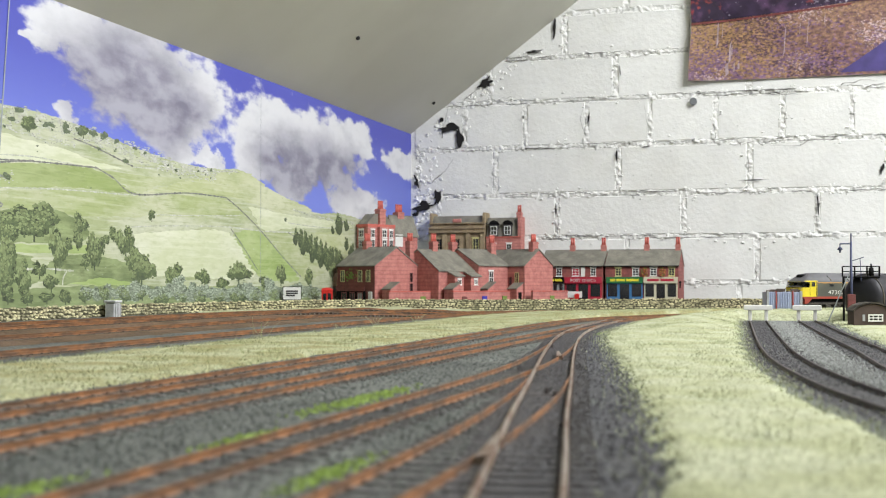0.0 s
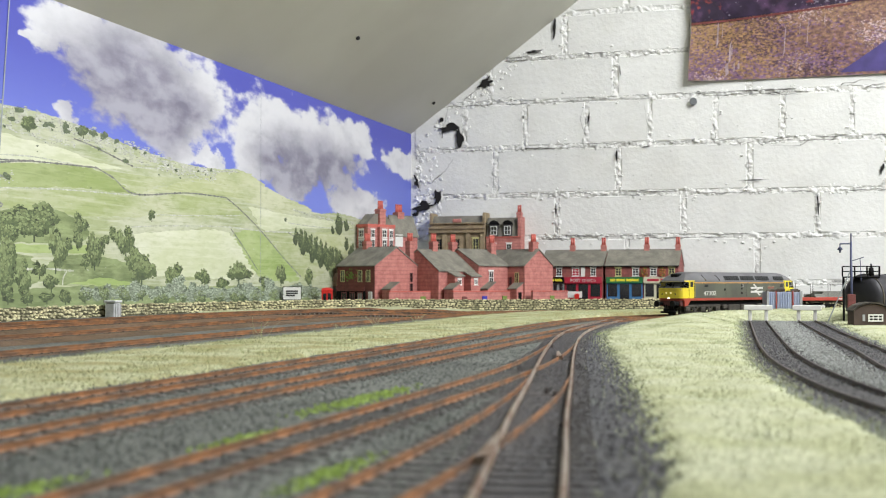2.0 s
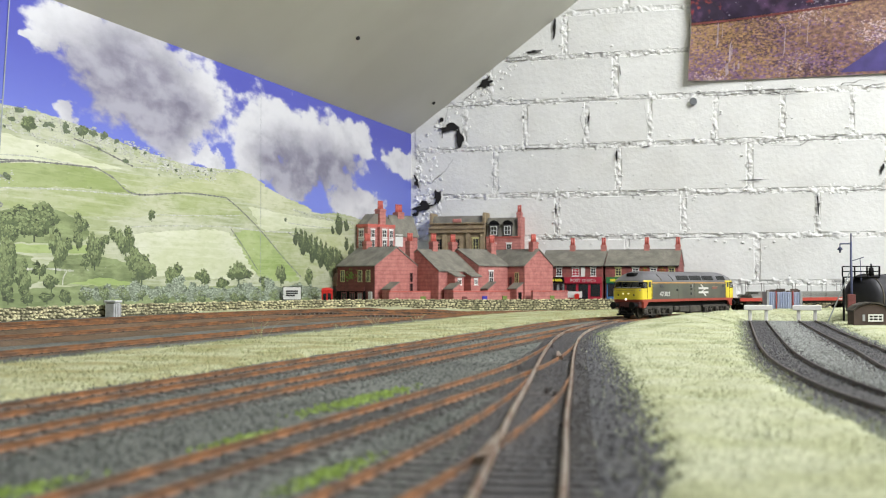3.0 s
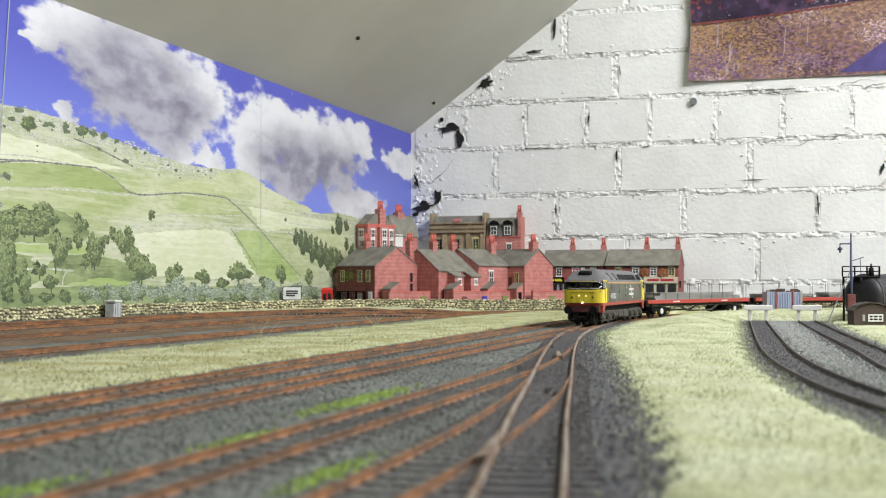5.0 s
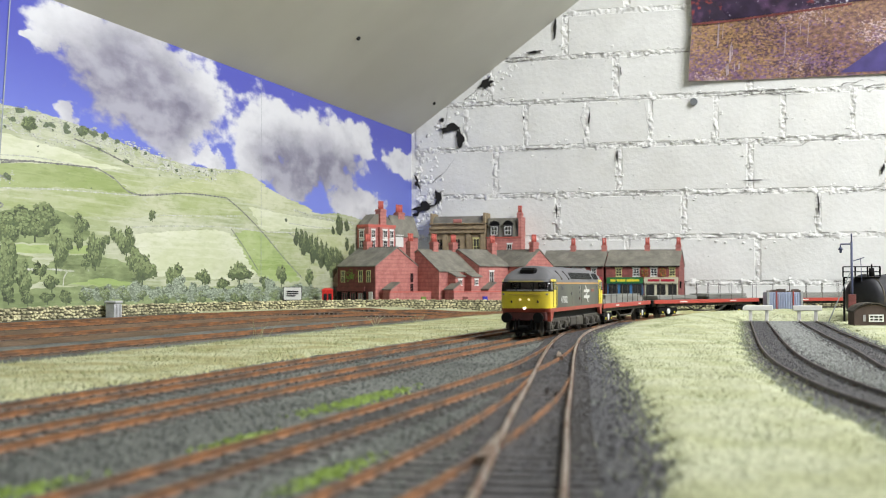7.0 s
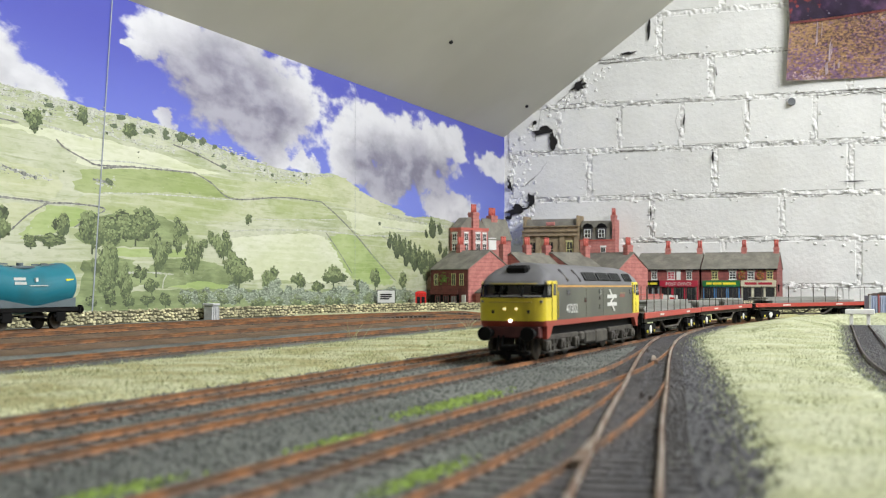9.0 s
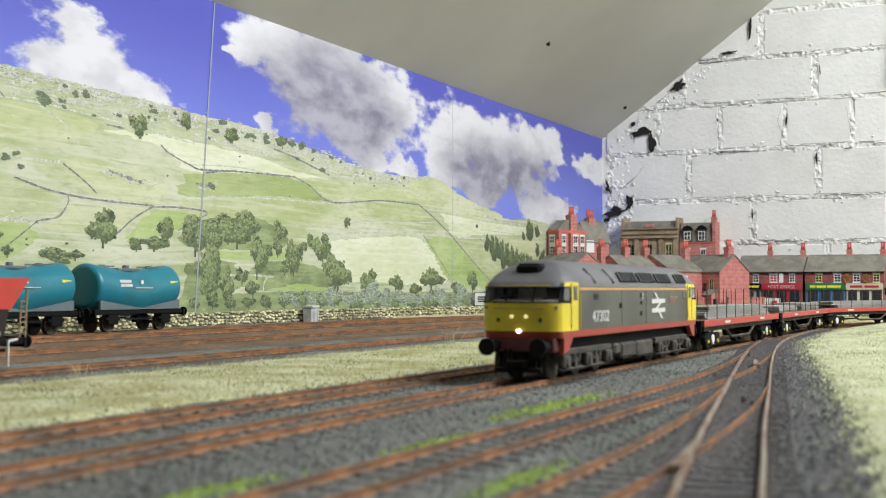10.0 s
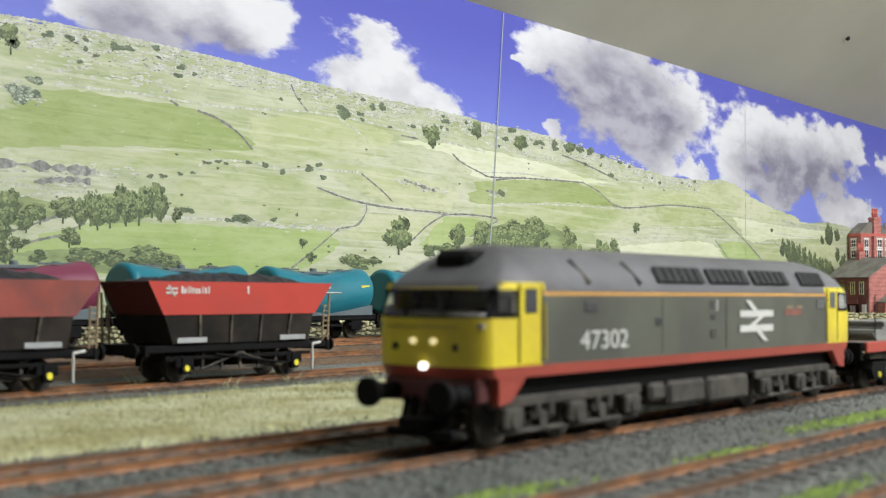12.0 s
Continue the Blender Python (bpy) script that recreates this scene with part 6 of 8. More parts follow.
            bm = bmesh.new()
            cyl(bm, (e * 0.0930, s * 0.0183, 0.022), (e * 0.0930, s * 0.0183, 0.036), 0.00025, 6)
            part("handrail", bm, M["loco_yellow"], cab)
        # headcode panel line and lamps
        bm = bmesh.new()
        box(bm, *sorted((e * 0.1187, e * 0.1194)), -0.0115, 0.0115, 0.0300, 0.0305, 0.0001)
        part("nose_ledge", bm, M["deck_yellow"], cab, "grimy ledge under the windscreen")
        for y, z, r, mk, nm in ((-0.0032, 0.0268, 0.0007, "marker_lit", "marker_lamp"), (0.0032, 0.0268, 0.0007, "marker_lit", "marker_lamp"), (0.0, 0.0207, 0.00085, "lamp_lit", "headlamp")):
            if e < 0:
                mk = "loco_red" if nm == "marker_lamp" else "window_pale"
            bm = bmesh.new()
            cyl(bm, (e * 0.1180, y, z), (e * 0.1198, y, z), r, 16)
            part(nm, bm, M[mk], cab, "round lit lamp" if e > 0 else "")
        for y in (-0.0095, 0.0095):
            bm = bmesh.new()
            box(bm, *sorted((e * 0.1180, e * 0.1190)), y - 0.0006, y + 0.0006, 0.0245, 0.0262)
            part("lamp_bracket", bm, M["chassis"], cab)
        for y in (-0.006, 0.006):
            bm = bmesh.new()
            cyl(bm, (e * 0.1196, y, 0.0335), (e * 0.1176, y * 0.55, 0.0385), 0.0002, 5)
            part("wiper", bm, M["black"], cab)
        # buffer beam, cowl, buffers, coupling
        bm = bmesh.new()
        box(bm, *sorted((e * 0.1090, e * 0.1165)), -0.0150, 0.0150, 0.0118, 0.0178, 0.0006)
        part("buffer_beam", bm, M["beam_red"], t, "grimy dark red buffer beam")
        for s in (-1, 1):
            bm = bmesh.new()
            prism(bm, [(e * 0.1115, 0.0178), (e * 0.1000, 0.0178), (e * 0.1060, 0.0122), (e * 0.1115, 0.0112)], min(s * 0.0150, s * 0.0174), max(s * 0.0150, s * 0.0174))
            part("valance", bm, M["loco_red"], t, "red corner valance")
            bm = bmesh.new()
            cyl(bm, (e * 0.1150, s * 0.01135, 0.0142), (e * 0.1235, s * 0.01135, 0.0142), 0.0021, 12)
            cyl(bm, (e * 0.1235, s * 0.01135, 0.0142), (e * 0.1255, s * 0.01135, 0.0142), 0.0026, 16, 0.0032)
            cyl(bm, (e * 0.1255, s * 0.01135, 0.0142), (e * 0.1272, s * 0.01135, 0.0142), 0.0036, 18)
            part("buffer", bm, M["black"], t, "round black buffer")
        bm = bmesh.new()
        box(bm, *sorted((e * 0.112, e * 0.124)), -0.0042, 0.0042, 0.0058, 0.0085, 0.0005)
        box(bm, *sorted((e * 0.118, e * 0.121)), -0.0105, 0.0105, 0.0035, 0.0055, 0.0004)
        for y in (-0.007, -0.0045, 0.0045, 0.007):
            cyl(bm, (e * 0.1168, y, 0.013), (e * 0.1185, y * 1.05, 0.005), 0.0006, 6)
        part("coupling", bm, M["black"], t, "black coupling and brake hoses")
        bm = bmesh.new()
        box(bm, *sorted((e * 0.0985, e * 0.1085)), -0.0060, 0.0060, 0.0440, 0.0494, 0.0016)
        part("horn_cowl", bm, M["black"], t, "black horn cowl over the cab")
    bm = bmesh.new()
    side_strip(bm, -0.1128, 0.1128, 0, 1, n=4)
    for e in (-1, 1):
        nose_strip(bm, e, 0, 1, 0.1128)
    finish("sill", bm, M["loco_red"], t, "red sill band")
    bm = bmesh.new()
    side_strip(bm, -0.0933, 0.0933, 3, 4, 0.00012)
    for v in bm.verts:
        v.co.z = 0.0380 if v.co.z < 0.0385 else 0.0389
    part("stripe", bm, M["orange"], t, "thin orange cantrail stripe")
    bm = bmesh.new()
    box(bm, -0.112, 0.112, -0.0135, 0.0135, 0.0120, 0.0179)
    part("underframe", bm, M["black"], t)
    for at in (-0.074, 0.074):
        loco_bogie(t, at)
    for u0, u1, z0 in ((-0.033, -0.004, 0.0042), (-0.002, 0.022, 0.0050), (0.0235, 0.0330, 0.0070)):
        bm = bmesh.new()
        box(bm, u0, u1, -0.0150, 0.0150, z0, 0.0125, 0.0012)
        part("fuel_tank", bm, M["loco_grime"], t, "grimy brown-grey fuel tank")
    # roof grilles, panels and joints on the camera's side and its mirror
    for s in (-1, 1):
        for u0, u1 in ((-0.092, -0.071), (-0.060, -0.032), (-0.028, 0.000), (0.004, 0.033)):
            bm = bmesh.new()
            a, b = Vector((0, s * 0.0171, 0.0414)), Vector((0, s * 0.0146, 0.0458))
            for p, q, g in ((0.0, 1.0, 0.0),):
                ring = [(u0, 0), (u1, 0), (u1, 1), (u0, 1)]
                lo = [Vector((u, 0, 0)) + a.lerp(b, w) + Vector((0, s * 0.0003, 0.0003)) for u, w in ring]
                hi = [p2 + Vector((0, s * 0.0004, 0.0005)) for p2 in lo]
                loft(bm, [lo, hi])
            grille = part("roof_grille", bm, M["grille_dark"], t, "dark roof grille")
            for j in range(1, 6):
                bm = bmesh.new()
                u = u0 + (u1 - u0) * j / 6
                cyl(bm, Vector((u, 0, 0)) + a + Vector((0, s * 0.0008, 0.0008)), Vector((u, 0, 0)) + b + Vector((0, s * 0.0008, 0.0008)), 0.00022, 5)
                part("slat", bm, M["black"], grille)
        for u in (0.0705, 0.0434):
            bm = bmesh.new()
            cyl(bm, (u, s * 0.0174, 0.0412), (u + 0.004, s * 0.0130, 0.0474), 0.0008, 6)
            part("roof_rib", bm, M["chassis"], t)
        for u, z, w, h in ((0.0705, 0.0350, 0.0042, 0.0013), (-0.001, 0.0352, 0.0012, 0.0012), (-0.001, 0.0315, 0.0012, 0.0009), (-0.001, 0.0262, 0.0012, 0.0012), (-0.087, 0.0350, 0.0040, 0.0016), (0.0335, 0.0305, 0.0020, 0.0012)):
            plate("side_vent", u - w / 2 - 0.001, u + w / 2 + 0.001, z - h, z + h, s * 0.01795, M["window_dark"], t, "small dark side vent", 0.0003)
        plate("panel_joint", 0.0312, 0.0315, 0.0210, 0.0376, s * 0.01780, M["chassis"], t, "", 0.0001)
        plate("panel_joint", -0.0105, -0.0102, 0.0210, 0.0376, s * 0.01780, M["chassis"], t, "", 0.0001)
        plate("name_plate", -0.0700, -0.0560, 0.0314, 0.0334, s * 0.01785, M["plate_faded"], t, "small faded red plate", 0.0001)
        for u in (-0.0682, -0.0598):
            plate("plate_bar", u - 0.0028, u + 0.0028, 0.0338, 0.0346, s * 0.01785, M["ladder_cream"], t, "", 0.0001)
        plate("white_tab", -0.0040, -0.0033, 0.0334, 0.0366, s * 0.01790, M["white_mark"], t, "", 0.0002)
        face = pose(0.0635, s * 0.0179, 0.0238, 90, 0, 180 if s > 0 else 0) @ Matrix.Diagonal((1.13, 0.80, 1, 1))
        lettering("running_number", "47302", 0.0088, face, M["white_mark"], t, "white running number")
        # double-arrow emblem as plain bars
        bm = bmesh.new()
        cx, cz, w = -0.0325, 0.0298, 0.0128
        for dz in (-0.0024, 0.0024):
            box(bm, cx - w, cx + w, -0.0001, 0.0001, cz + dz - 0.0011, cz + dz + 0.0011)
        for (ax, az), (bx, bz) in (((0.0004, 0.0024), (-0.0068, 0.0068)), ((-0.0004, -0.0024), (0.0068, -0.0068)), ((-0.0066, -0.0024), (0.0066, 0.0024))):
            dx = 0.0018
            x1, x2 = cx - s * ax, cx - s * bx
            loft(bm, [[(x1 - dx, y, cz + az), (x1 + dx, y, cz + az), (x2 + dx, y, cz + bz), (x2 - dx, y, cz + bz)] for y in (-0.00012, 0.00012)])
        ob = part("emblem", bm, M["white_mark"], t, "white double-arrow emblem")
        ob.matrix_basis = pose(0, s * 0.0180, 0)
    return t


# ---- flat wagons of the train ----
M["wagon_red"] = mat("wagon_red", (0.38, 0.050, 0.032), 0.5, var=0.12, scale=80, second=(0.36, 0.05, 0.035), mix_scale=40)
M["deck"] = mat("deck", (0.13, 0.10, 0.08), 0.85, var=0.3, scale=150)
M["slab"] = mat("slab", (0.36, 0.37, 0.37), 0.6, var=0.15, scale=90, second=(0.25, 0.26, 0.26), mix_scale=50)
M["load_grey"] = mat("load_grey", (0.27, 0.275, 0.25), 0.7, var=0.25, scale=140, second=(0.18, 0.185, 0.165), mix_scale=70, stretch=(0.15, 1, 2.5), obj=0.12)


def build_flat_wagon(load):
    t = thing("flat_wagon", "red-sided bogie flat wagon carrying stacked grey plates between thin stanchions", "wagon", group="flat wagons in the train")
    H = 0.122
    bm = bmesh.new()
    box(bm, -H, H, -0.0165, 0.0165, 0.0178, 0.0196)
    part("deck", bm, M["deck"], t, "brown plank deck")
    for s in (-1, 1):
        a, b = sorted((s * 0.0166, s * 0.0178))
        bm = bmesh.new()
        box(bm, -H, H, a, b, 0.0155, 0.0198, 0.0003)
        rail = part("side_rail", bm, M["wagon_red"], t, "red side rail")
        for u in (-0.055, 0.060):
            plate("white_panel", u - 0.0075, u + 0.0075, 0.0169, 0.0183, s * 0.0181, M["white_mark"], rail, "pale data panel", 0.0002)
        bm = bmesh.new()
        for u0, z0, u1, z1 in ((-0.050, 0.0140, -0.028, 0.0070), (-0.028, 0.0070, 0.028, 0.0070), (0.028, 0.0070, 0.050, 0.0140)):
            cyl(bm, (u0, s * 0.0135, z0), (u1, s * 0.0135, z1), 0.0010, 6)
        box(bm, -0.11, 0.11, *sorted((s * 0.0125, s * 0.0145)), 0.0125, 0.0160)
        part("truss", bm, M["chassis"], t, "dark trussed underframe")
        for i in range(9):
            u = -0.108 + 0.027 * i
            bm = bmesh.new()
            cyl(bm, (u, s * 0.0160, 0.0195), (u, s * 0.0160, 0.0385), 0.00032, 5)
            part("stanchion", bm, M["chassis"], t, "thin dark stanchion")
    for e in (-1, 1):
        bm = bmesh.new()
        box(bm, *sorted((e * H, e * (H + 0.002))), -0.016, 0.016, 0.0125, 0.0196)
        for s in (-1, 1):
            cyl(bm, (e * H, s * 0.0114, 0.0140), (e * (H + 0.0065), s * 0.0114, 0.0140), 0.0016, 8)
            cyl(bm, (e * (H + 0.0065), s * 0.0114, 0.0140), (e * (H + 0.0080), s * 0.0114, 0.0140), 0.0033, 12)
        part("headstock", bm, M["black"], t, "black headstock with buffers")
        bm = bmesh.new()
        at = e * 0.088
        box(bm, at - 0.003, at + 0.003, -0.0114, 0.0114, 0.0075, 0.0125, 0.0004)
        bogie = part("bogie", bm, M["black"], t, "black four-wheel bogie")
        for s in (-1, 1):
            bm = bmesh.new()
            prism(bm, [(at - 0.020, 0.0085), (at - 0.0165, 0.0040), (at - 0.0085, 0.0040), (at - 0.005, 0.0075), (at + 0.005, 0.0075), (at + 0.0085, 0.0040), (at + 0.0165, 0.0040), (at + 0.020, 0.0085), (at + 0.018, 0.0112), (at - 0.018, 0.0112)], *sorted((s * 0.0115, s * 0.0145)))
            part("side_frame", bm, M["black"], bogie)
        for du in (-0.0125, 0.0125):
            wheelset(bogie, at + du, 0.0060)
            for s in (-1, 1):
                bm = bmesh.new()
                cyl(bm, (at + du, s * 0.0146, 0.0060), (at + du, s * 0.0154, 0.0060), 0.0011, 10)
                part("axlebox_cover", bm, M["yellow_spot"], bogie, "yellow axlebox cover")
        for s in (-1, 1):
            bm = bmesh.new()
            cyl(bm, (at, s * 0.0140, 0.0072), (at, s * 0.0152, 0.0072), 0.0031, 14)
            part("white_disc", bm, M["white_mark"], bogie, "white painted disc")
    for j, (u0, u1, w, z0, z1) in enumerate(load):
        n = max(2, round((z1 - z0) / 0.0012))
        for i in range(n):
            bm = bmesh.new()
            du, dv = random.uniform(-0.0025, 0.0025), random.uniform(-0.0006, 0.0006)
            box(bm, u0 + du, u1 + du, -w + dv, w + dv, z0 + (z1 - z0) * i / n + 0.00006, z0 + (z1 - z0) * (i + 1) / n - 0.00006, 0.0001)
            part("plate", bm, M["load_grey"], t, "grey stacked plate")
    return t


# ---- parked hopper wagons ----
M["hopper_red"] = mat("hopper_red", (0.43, 0.042, 0.028), 0.5, var=0.10, scale=60, second=(0.34, 0.042, 0.030), mix_scale=30)
M["hopper_black"] = mat("hopper_black", (0.017, 0.015, 0.013), 0.85, var=0.3, scale=90, second=(0.032, 0.026, 0.021), mix_scale=60, spec=0.15)
# dark red for the wagon ends: their shade is put into the colour
M["hopper_end_shade"] = mat("hopper_end_shade", (0.115, 0.022, 0.018), 0.75, var=0.25, scale=60, second=(0.06, 0.02, 0.016), mix_scale=30, spec=0.2)
M["coal"] = mat("coal", (0.012, 0.012, 0.013), 0.6, var=0.4, scale=300, bump=1.0, bump_scale=300)


def build_hopper(red, words):
    t = thing("hopper_wagon", words, "wagon", group="parked hopper wagons")
    L, Wd = 0.0615, 0.0170
    bm = bmesh.new()
    # upper body leans out to the top at the ends
    lo = [(-L + 0.020, -Wd, 0.0290), (L - 0.009, -Wd, 0.0290), (L - 0.009, Wd, 0.0290), (-L + 0.020, Wd, 0.0290)]
    hi = [(-L + 0.001, -Wd, 0.0432), (L - 0.001, -Wd, 0.0432), (L - 0.001, Wd, 0.0432), (-L + 0.001, Wd, 0.0432)]
    lo = [(-L + 0.014, y, z) if x < 0 else (L - 0.010, y, z) for x, y, z in lo]
    loft(bm, [lo, hi], caps=False)
    inner = [(x * 0.985, y * 0.95, z) for x, y, z in hi]
    vs = [[bm.verts.new(p) for p in ring] for ring in (hi, inner)]
    for i in range(4):
        j = (i + 1) % 4
        bm.faces.new((vs[0][i], vs[0][j], vs[1][j], vs[1][i]))
    # end faces, picked by direction, take the darker red as painted shade
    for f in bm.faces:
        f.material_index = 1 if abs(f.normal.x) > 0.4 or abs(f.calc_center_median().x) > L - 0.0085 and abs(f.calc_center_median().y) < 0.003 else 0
    body = finish("upper_body", bm, [red, M["hopper_end_shade"]], t, "red upper body with shade painted on its ends")
    for s in (-1, 1):
        for i, (u, w, h) in enumerate(((0.0410, 0.0014, 0.0030), (0.0392, 0.0012, 0.0022), (0.0374, 0.0006, 0.0030), (0.0360, 0.0006, 0.0030), (0.0346, 0.0010, 0.0026), (0.0328, 0.0012, 0.0022), (0.0308, 0.0014, 0.0022), (0.0286, 0.0006, 0.0030), (0.0268, 0.0012, 0.0026), (0.0248, 0.0008, 0.0030), (-0.0005, 0.0012, 0.0034))):
            u *= s
            plate("lettering_bar", u - w * 0.5, u + w * 0.5, 0.0381, 0.0381 + h, s * (Wd + 0.0003), M["white_mark"], body, "white lettering bar", 0.0002)
        bm = bmesh.new()
        for dz in (-0.0009, 0.0009):
            box(bm, s * 0.0473 - 0.0034, s * 0.0473 + 0.0034, -0.0002, 0.0002, 0.0393 + dz - 0.0004, 0.0393 + dz + 0.0004)
        for a in (-1, 1):
            loft(bm, [[(s * 0.0473 - 0.0005 - s * a * 0.0001, y, 0.0393), (s * 0.0473 + 0.0005 - s * a * 0.0001, y, 0.0393), (s * 0.0473 + 0.0005 + s * a * 0.0018, y, 0.0393 + a * 0.0024), (s * 0.0473 - 0.0005 + s * a * 0.0018, y, 0.0393 + a * 0.0024)] for y in (-0.0002, 0.0002)])
        ob = part("emblem", bm, M["white_mark"], body, "white double-arrow emblem")
        ob.matrix_basis = pose(0, s * (Wd + 0.0003), 0)
    bm = bmesh.new()
    lo = [(-0.0445, -0.0155, 0.0165), (0.0445, -0.0155, 0.0165), (0.0445, 0.0155, 0.0165), (-0.0445, 0.0155, 0.0165)]
    hi = [(-L + 0.015, -Wd + 0.0004, 0.0290), (L - 0.0105, -Wd + 0.0004, 0.0290), (L - 0.0105, Wd - 0.0004, 0.0290), (-L + 0.015, Wd - 0.0004, 0.0290)]
    loft(bm, [lo, hi])
    part("lower_hopper", bm, M["hopper_black"], t, "black sloping lower hopper")
    for s in (-1, 1):
        for u in (-0.030, -0.010, 0.010, 0.030):
            bm = bmesh.new()
            loft(bm, [[(u - 0.0007, s * (Wd - 0.0002), 0.0290), (u + 0.0007, s * (Wd - 0.0002), 0.0290), (u + 0.0007, s * (Wd + 0.0006), 0.0290), (u - 0.0007, s * (Wd + 0.0006), 0.0290)],
                      [(u * 0.95 - 0.0007, s * 0.0150, 0.0165), (u * 0.95 + 0.0007, s * 0.0150, 0.0165), (u * 0.95 + 0.0007, s * 0.0163, 0.0165), (u * 0.95 - 0.0007, s * 0.0163, 0.0165)]])
            part("stiffener", bm, M["chassis"], t)
        for u in (-0.032, 0.034):
            plate("pale_panel", u - 0.009, u + 0.009, 0.0170, 0.0192, s * 0.0166, M["slab"], t, "pale grey panel", 0.0006)
        bm = bmesh.new()
        box(bm, -L + 0.002, L - 0.002, *sorted((s * 0.0118, s * 0.0150)), 0.0128, 0.0160, 0.0004)
        box(bm, -L + 0.014, L - 0.014, *sorted((s * 0.0128, s * 0.0140)), 0.0098, 0.0112)
        cyl(bm, (-0.030, s * 0.0145, 0.0060), (0.018, s * 0.0145, 0.0118), 0.0006, 6)
        part("solebar", bm, M["black"], t, "black solebar")
        for u in (-0.036, 0.036):
            bm = bmesh.new()
            box(bm, u - 0.0055, u + 0.0055, *sorted((s * 0.0122, s * 0.0142)), 0.0060, 0.0100, 0.0005)
            box(bm, u - 0.0025, u + 0.0025, *sorted((s * 0.0125, s * 0.0150)), 0.0035, 0.0105, 0.0004)
            part("axle_guard", bm, M["black"], t)
            bm = bmesh.new()
            cyl(bm, (u, s * 0.0150, 0.0060), (u, s * 0.0157, 0.0060), 0.0014, 10)
            part("axlebox_cover", bm, M["yellow_spot"], t, "yellow axlebox cover")
        bm = bmesh.new()
        cyl(bm, (-0.0475, s * 0.0155, 0.0030), (-0.0475, s * 0.0155, 0.0150), 0.0006, 6)
        cyl(bm, (-0.0475, s * 0.0155, 0.0145), (-0.0535, s * 0.0155, 0.0152), 0.0006, 6)
        part("brake_lever", bm, M["white_mark"], t, "white brake lever")
    for e in (-1, 1):
        for y in (-0.0150, 0.0150) if e < 0 else (-0.0150,):
            bm = bmesh.new()
            cyl(bm, (e * (L - 0.002), y, 0.0160), (e * (L - 0.001), y, 0.0385), 0.0006, 6)
            cyl(bm, (e * (L - 0.006), y, 0.0160), (e * (L - 0.005), y, 0.0330), 0.0005, 6)
            for i in range(7):
                z = 0.018 + 0.0024 * i
                cyl(bm, (e * (L - 0.006), y, z), (e * (L - 0.0015), y, z), 0.0003, 5)
            part("ladder", bm, M["ladder_cream"], t, "cream end ladder")
        bm = bmesh.new()
        box(bm, *sorted((e * (L - 0.003), e * (L - 0.001))), -0.0155, 0.0155, 0.0115, 0.0162)
        for s in (-1, 1):
            cyl(bm, (e * (L - 0.002), s * 0.0114, 0.0140), (e * (L + 0.002), s * 0.0114, 0.0140), 0.0016, 8)
            cyl(bm, (e * (L + 0.002), s * 0.0114, 0.0140), (e * (L + 0.0034), s * 0.0114, 0.0140), 0.0032, 12)
        part("headstock", bm, M["black"], t, "black headstock with buffers")
    for u in (-0.036, 0.036):
        wheelset(t, u, 0.0060)
    # discharge chutes and brake gear between the wheels
    for u in (-0.016, 0.016):
        bm = bmesh.new()
        loft(bm, [[(u - 0.007, -0.009, 0.0048), (u + 0.007, -0.009, 0.0048), (u + 0.007, 0.009, 0.0048), (u - 0.007, 0.009, 0.0048)], [(u - 0.013, -0.0115, 0.0160), (u + 0.013, -0.0115, 0.0160), (u + 0.013, 0.0115, 0.0160), (u - 0.013, 0.0115, 0.0160)]])
        part("discharge_chute", bm, M["hopper_black"], t, "black discharge chute")
    for s in (-1, 1):
        bm = bmesh.new()
        box(bm, -0.029, 0.029, *sorted((s * 0.0112, s * 0.0124)), 0.0046, 0.0062)
        for u in (-0.024, -0.012, 0.0, 0.012, 0.024):
            box(bm, u - 0.0007, u + 0.0007, *sorted((s * 0.0114, s * 0.0130)), 0.0046, 0.0128)
        cyl(bm, (-0.026, s * 0.0136, 0.0050), (0.004, s * 0.0136, 0.0126), 0.0005, 6)
        cyl(bm, (0.026, s * 0.0136, 0.0050), (-0.002, s * 0.0136, 0.0126), 0.0005, 6)
        part("brake_gear", bm, M["chassis"], t, "dark brake rods and hangers")
    bm = bmesh.new()
    n, m2 = 26, 8
    g = []
    for i in range(n + 1):
        row = []
        for j in range(m2 + 1):
            u, v = -1 + 2 * i / n, -1 + 2 * j / m2
            row.append(bm.verts.new((u * 0.060, v * 0.0162, 0.0415 + 0.0072 * (1 - v * v) * (1 - u ** 4) * (0.75 + 0.4 * noise.noise((u * 4, v, 2))) + 0.0012 * noise.noise((u * 30, v * 9, 0)))))
        g.append(row)
    for i in range(n):
        for j in range(m2):
            bm.faces.new((g[i][j], g[i + 1][j], g[i + 1][j + 1], g[i][j + 1]))
    part("coal_load", bm, M["coal"], t, "heaped black coal")
    return t


# ---- parked tank wagons ----
M["tank_teal"] = mat("tank_teal", (0.010, 0.170, 0.225), 0.38, var=0.10, scale=40, second=(0.016, 0.135, 0.170), mix_scale=30)
M["tank_maroon"] = mat("tank_maroon", (0.17, 0.030, 0.065), 0.45, var=0.10, scale=40)
M["tank_frame"] = mat("tank_frame", (0.10, 0.13, 0.14), 0.6, var=0.2, scale=60)


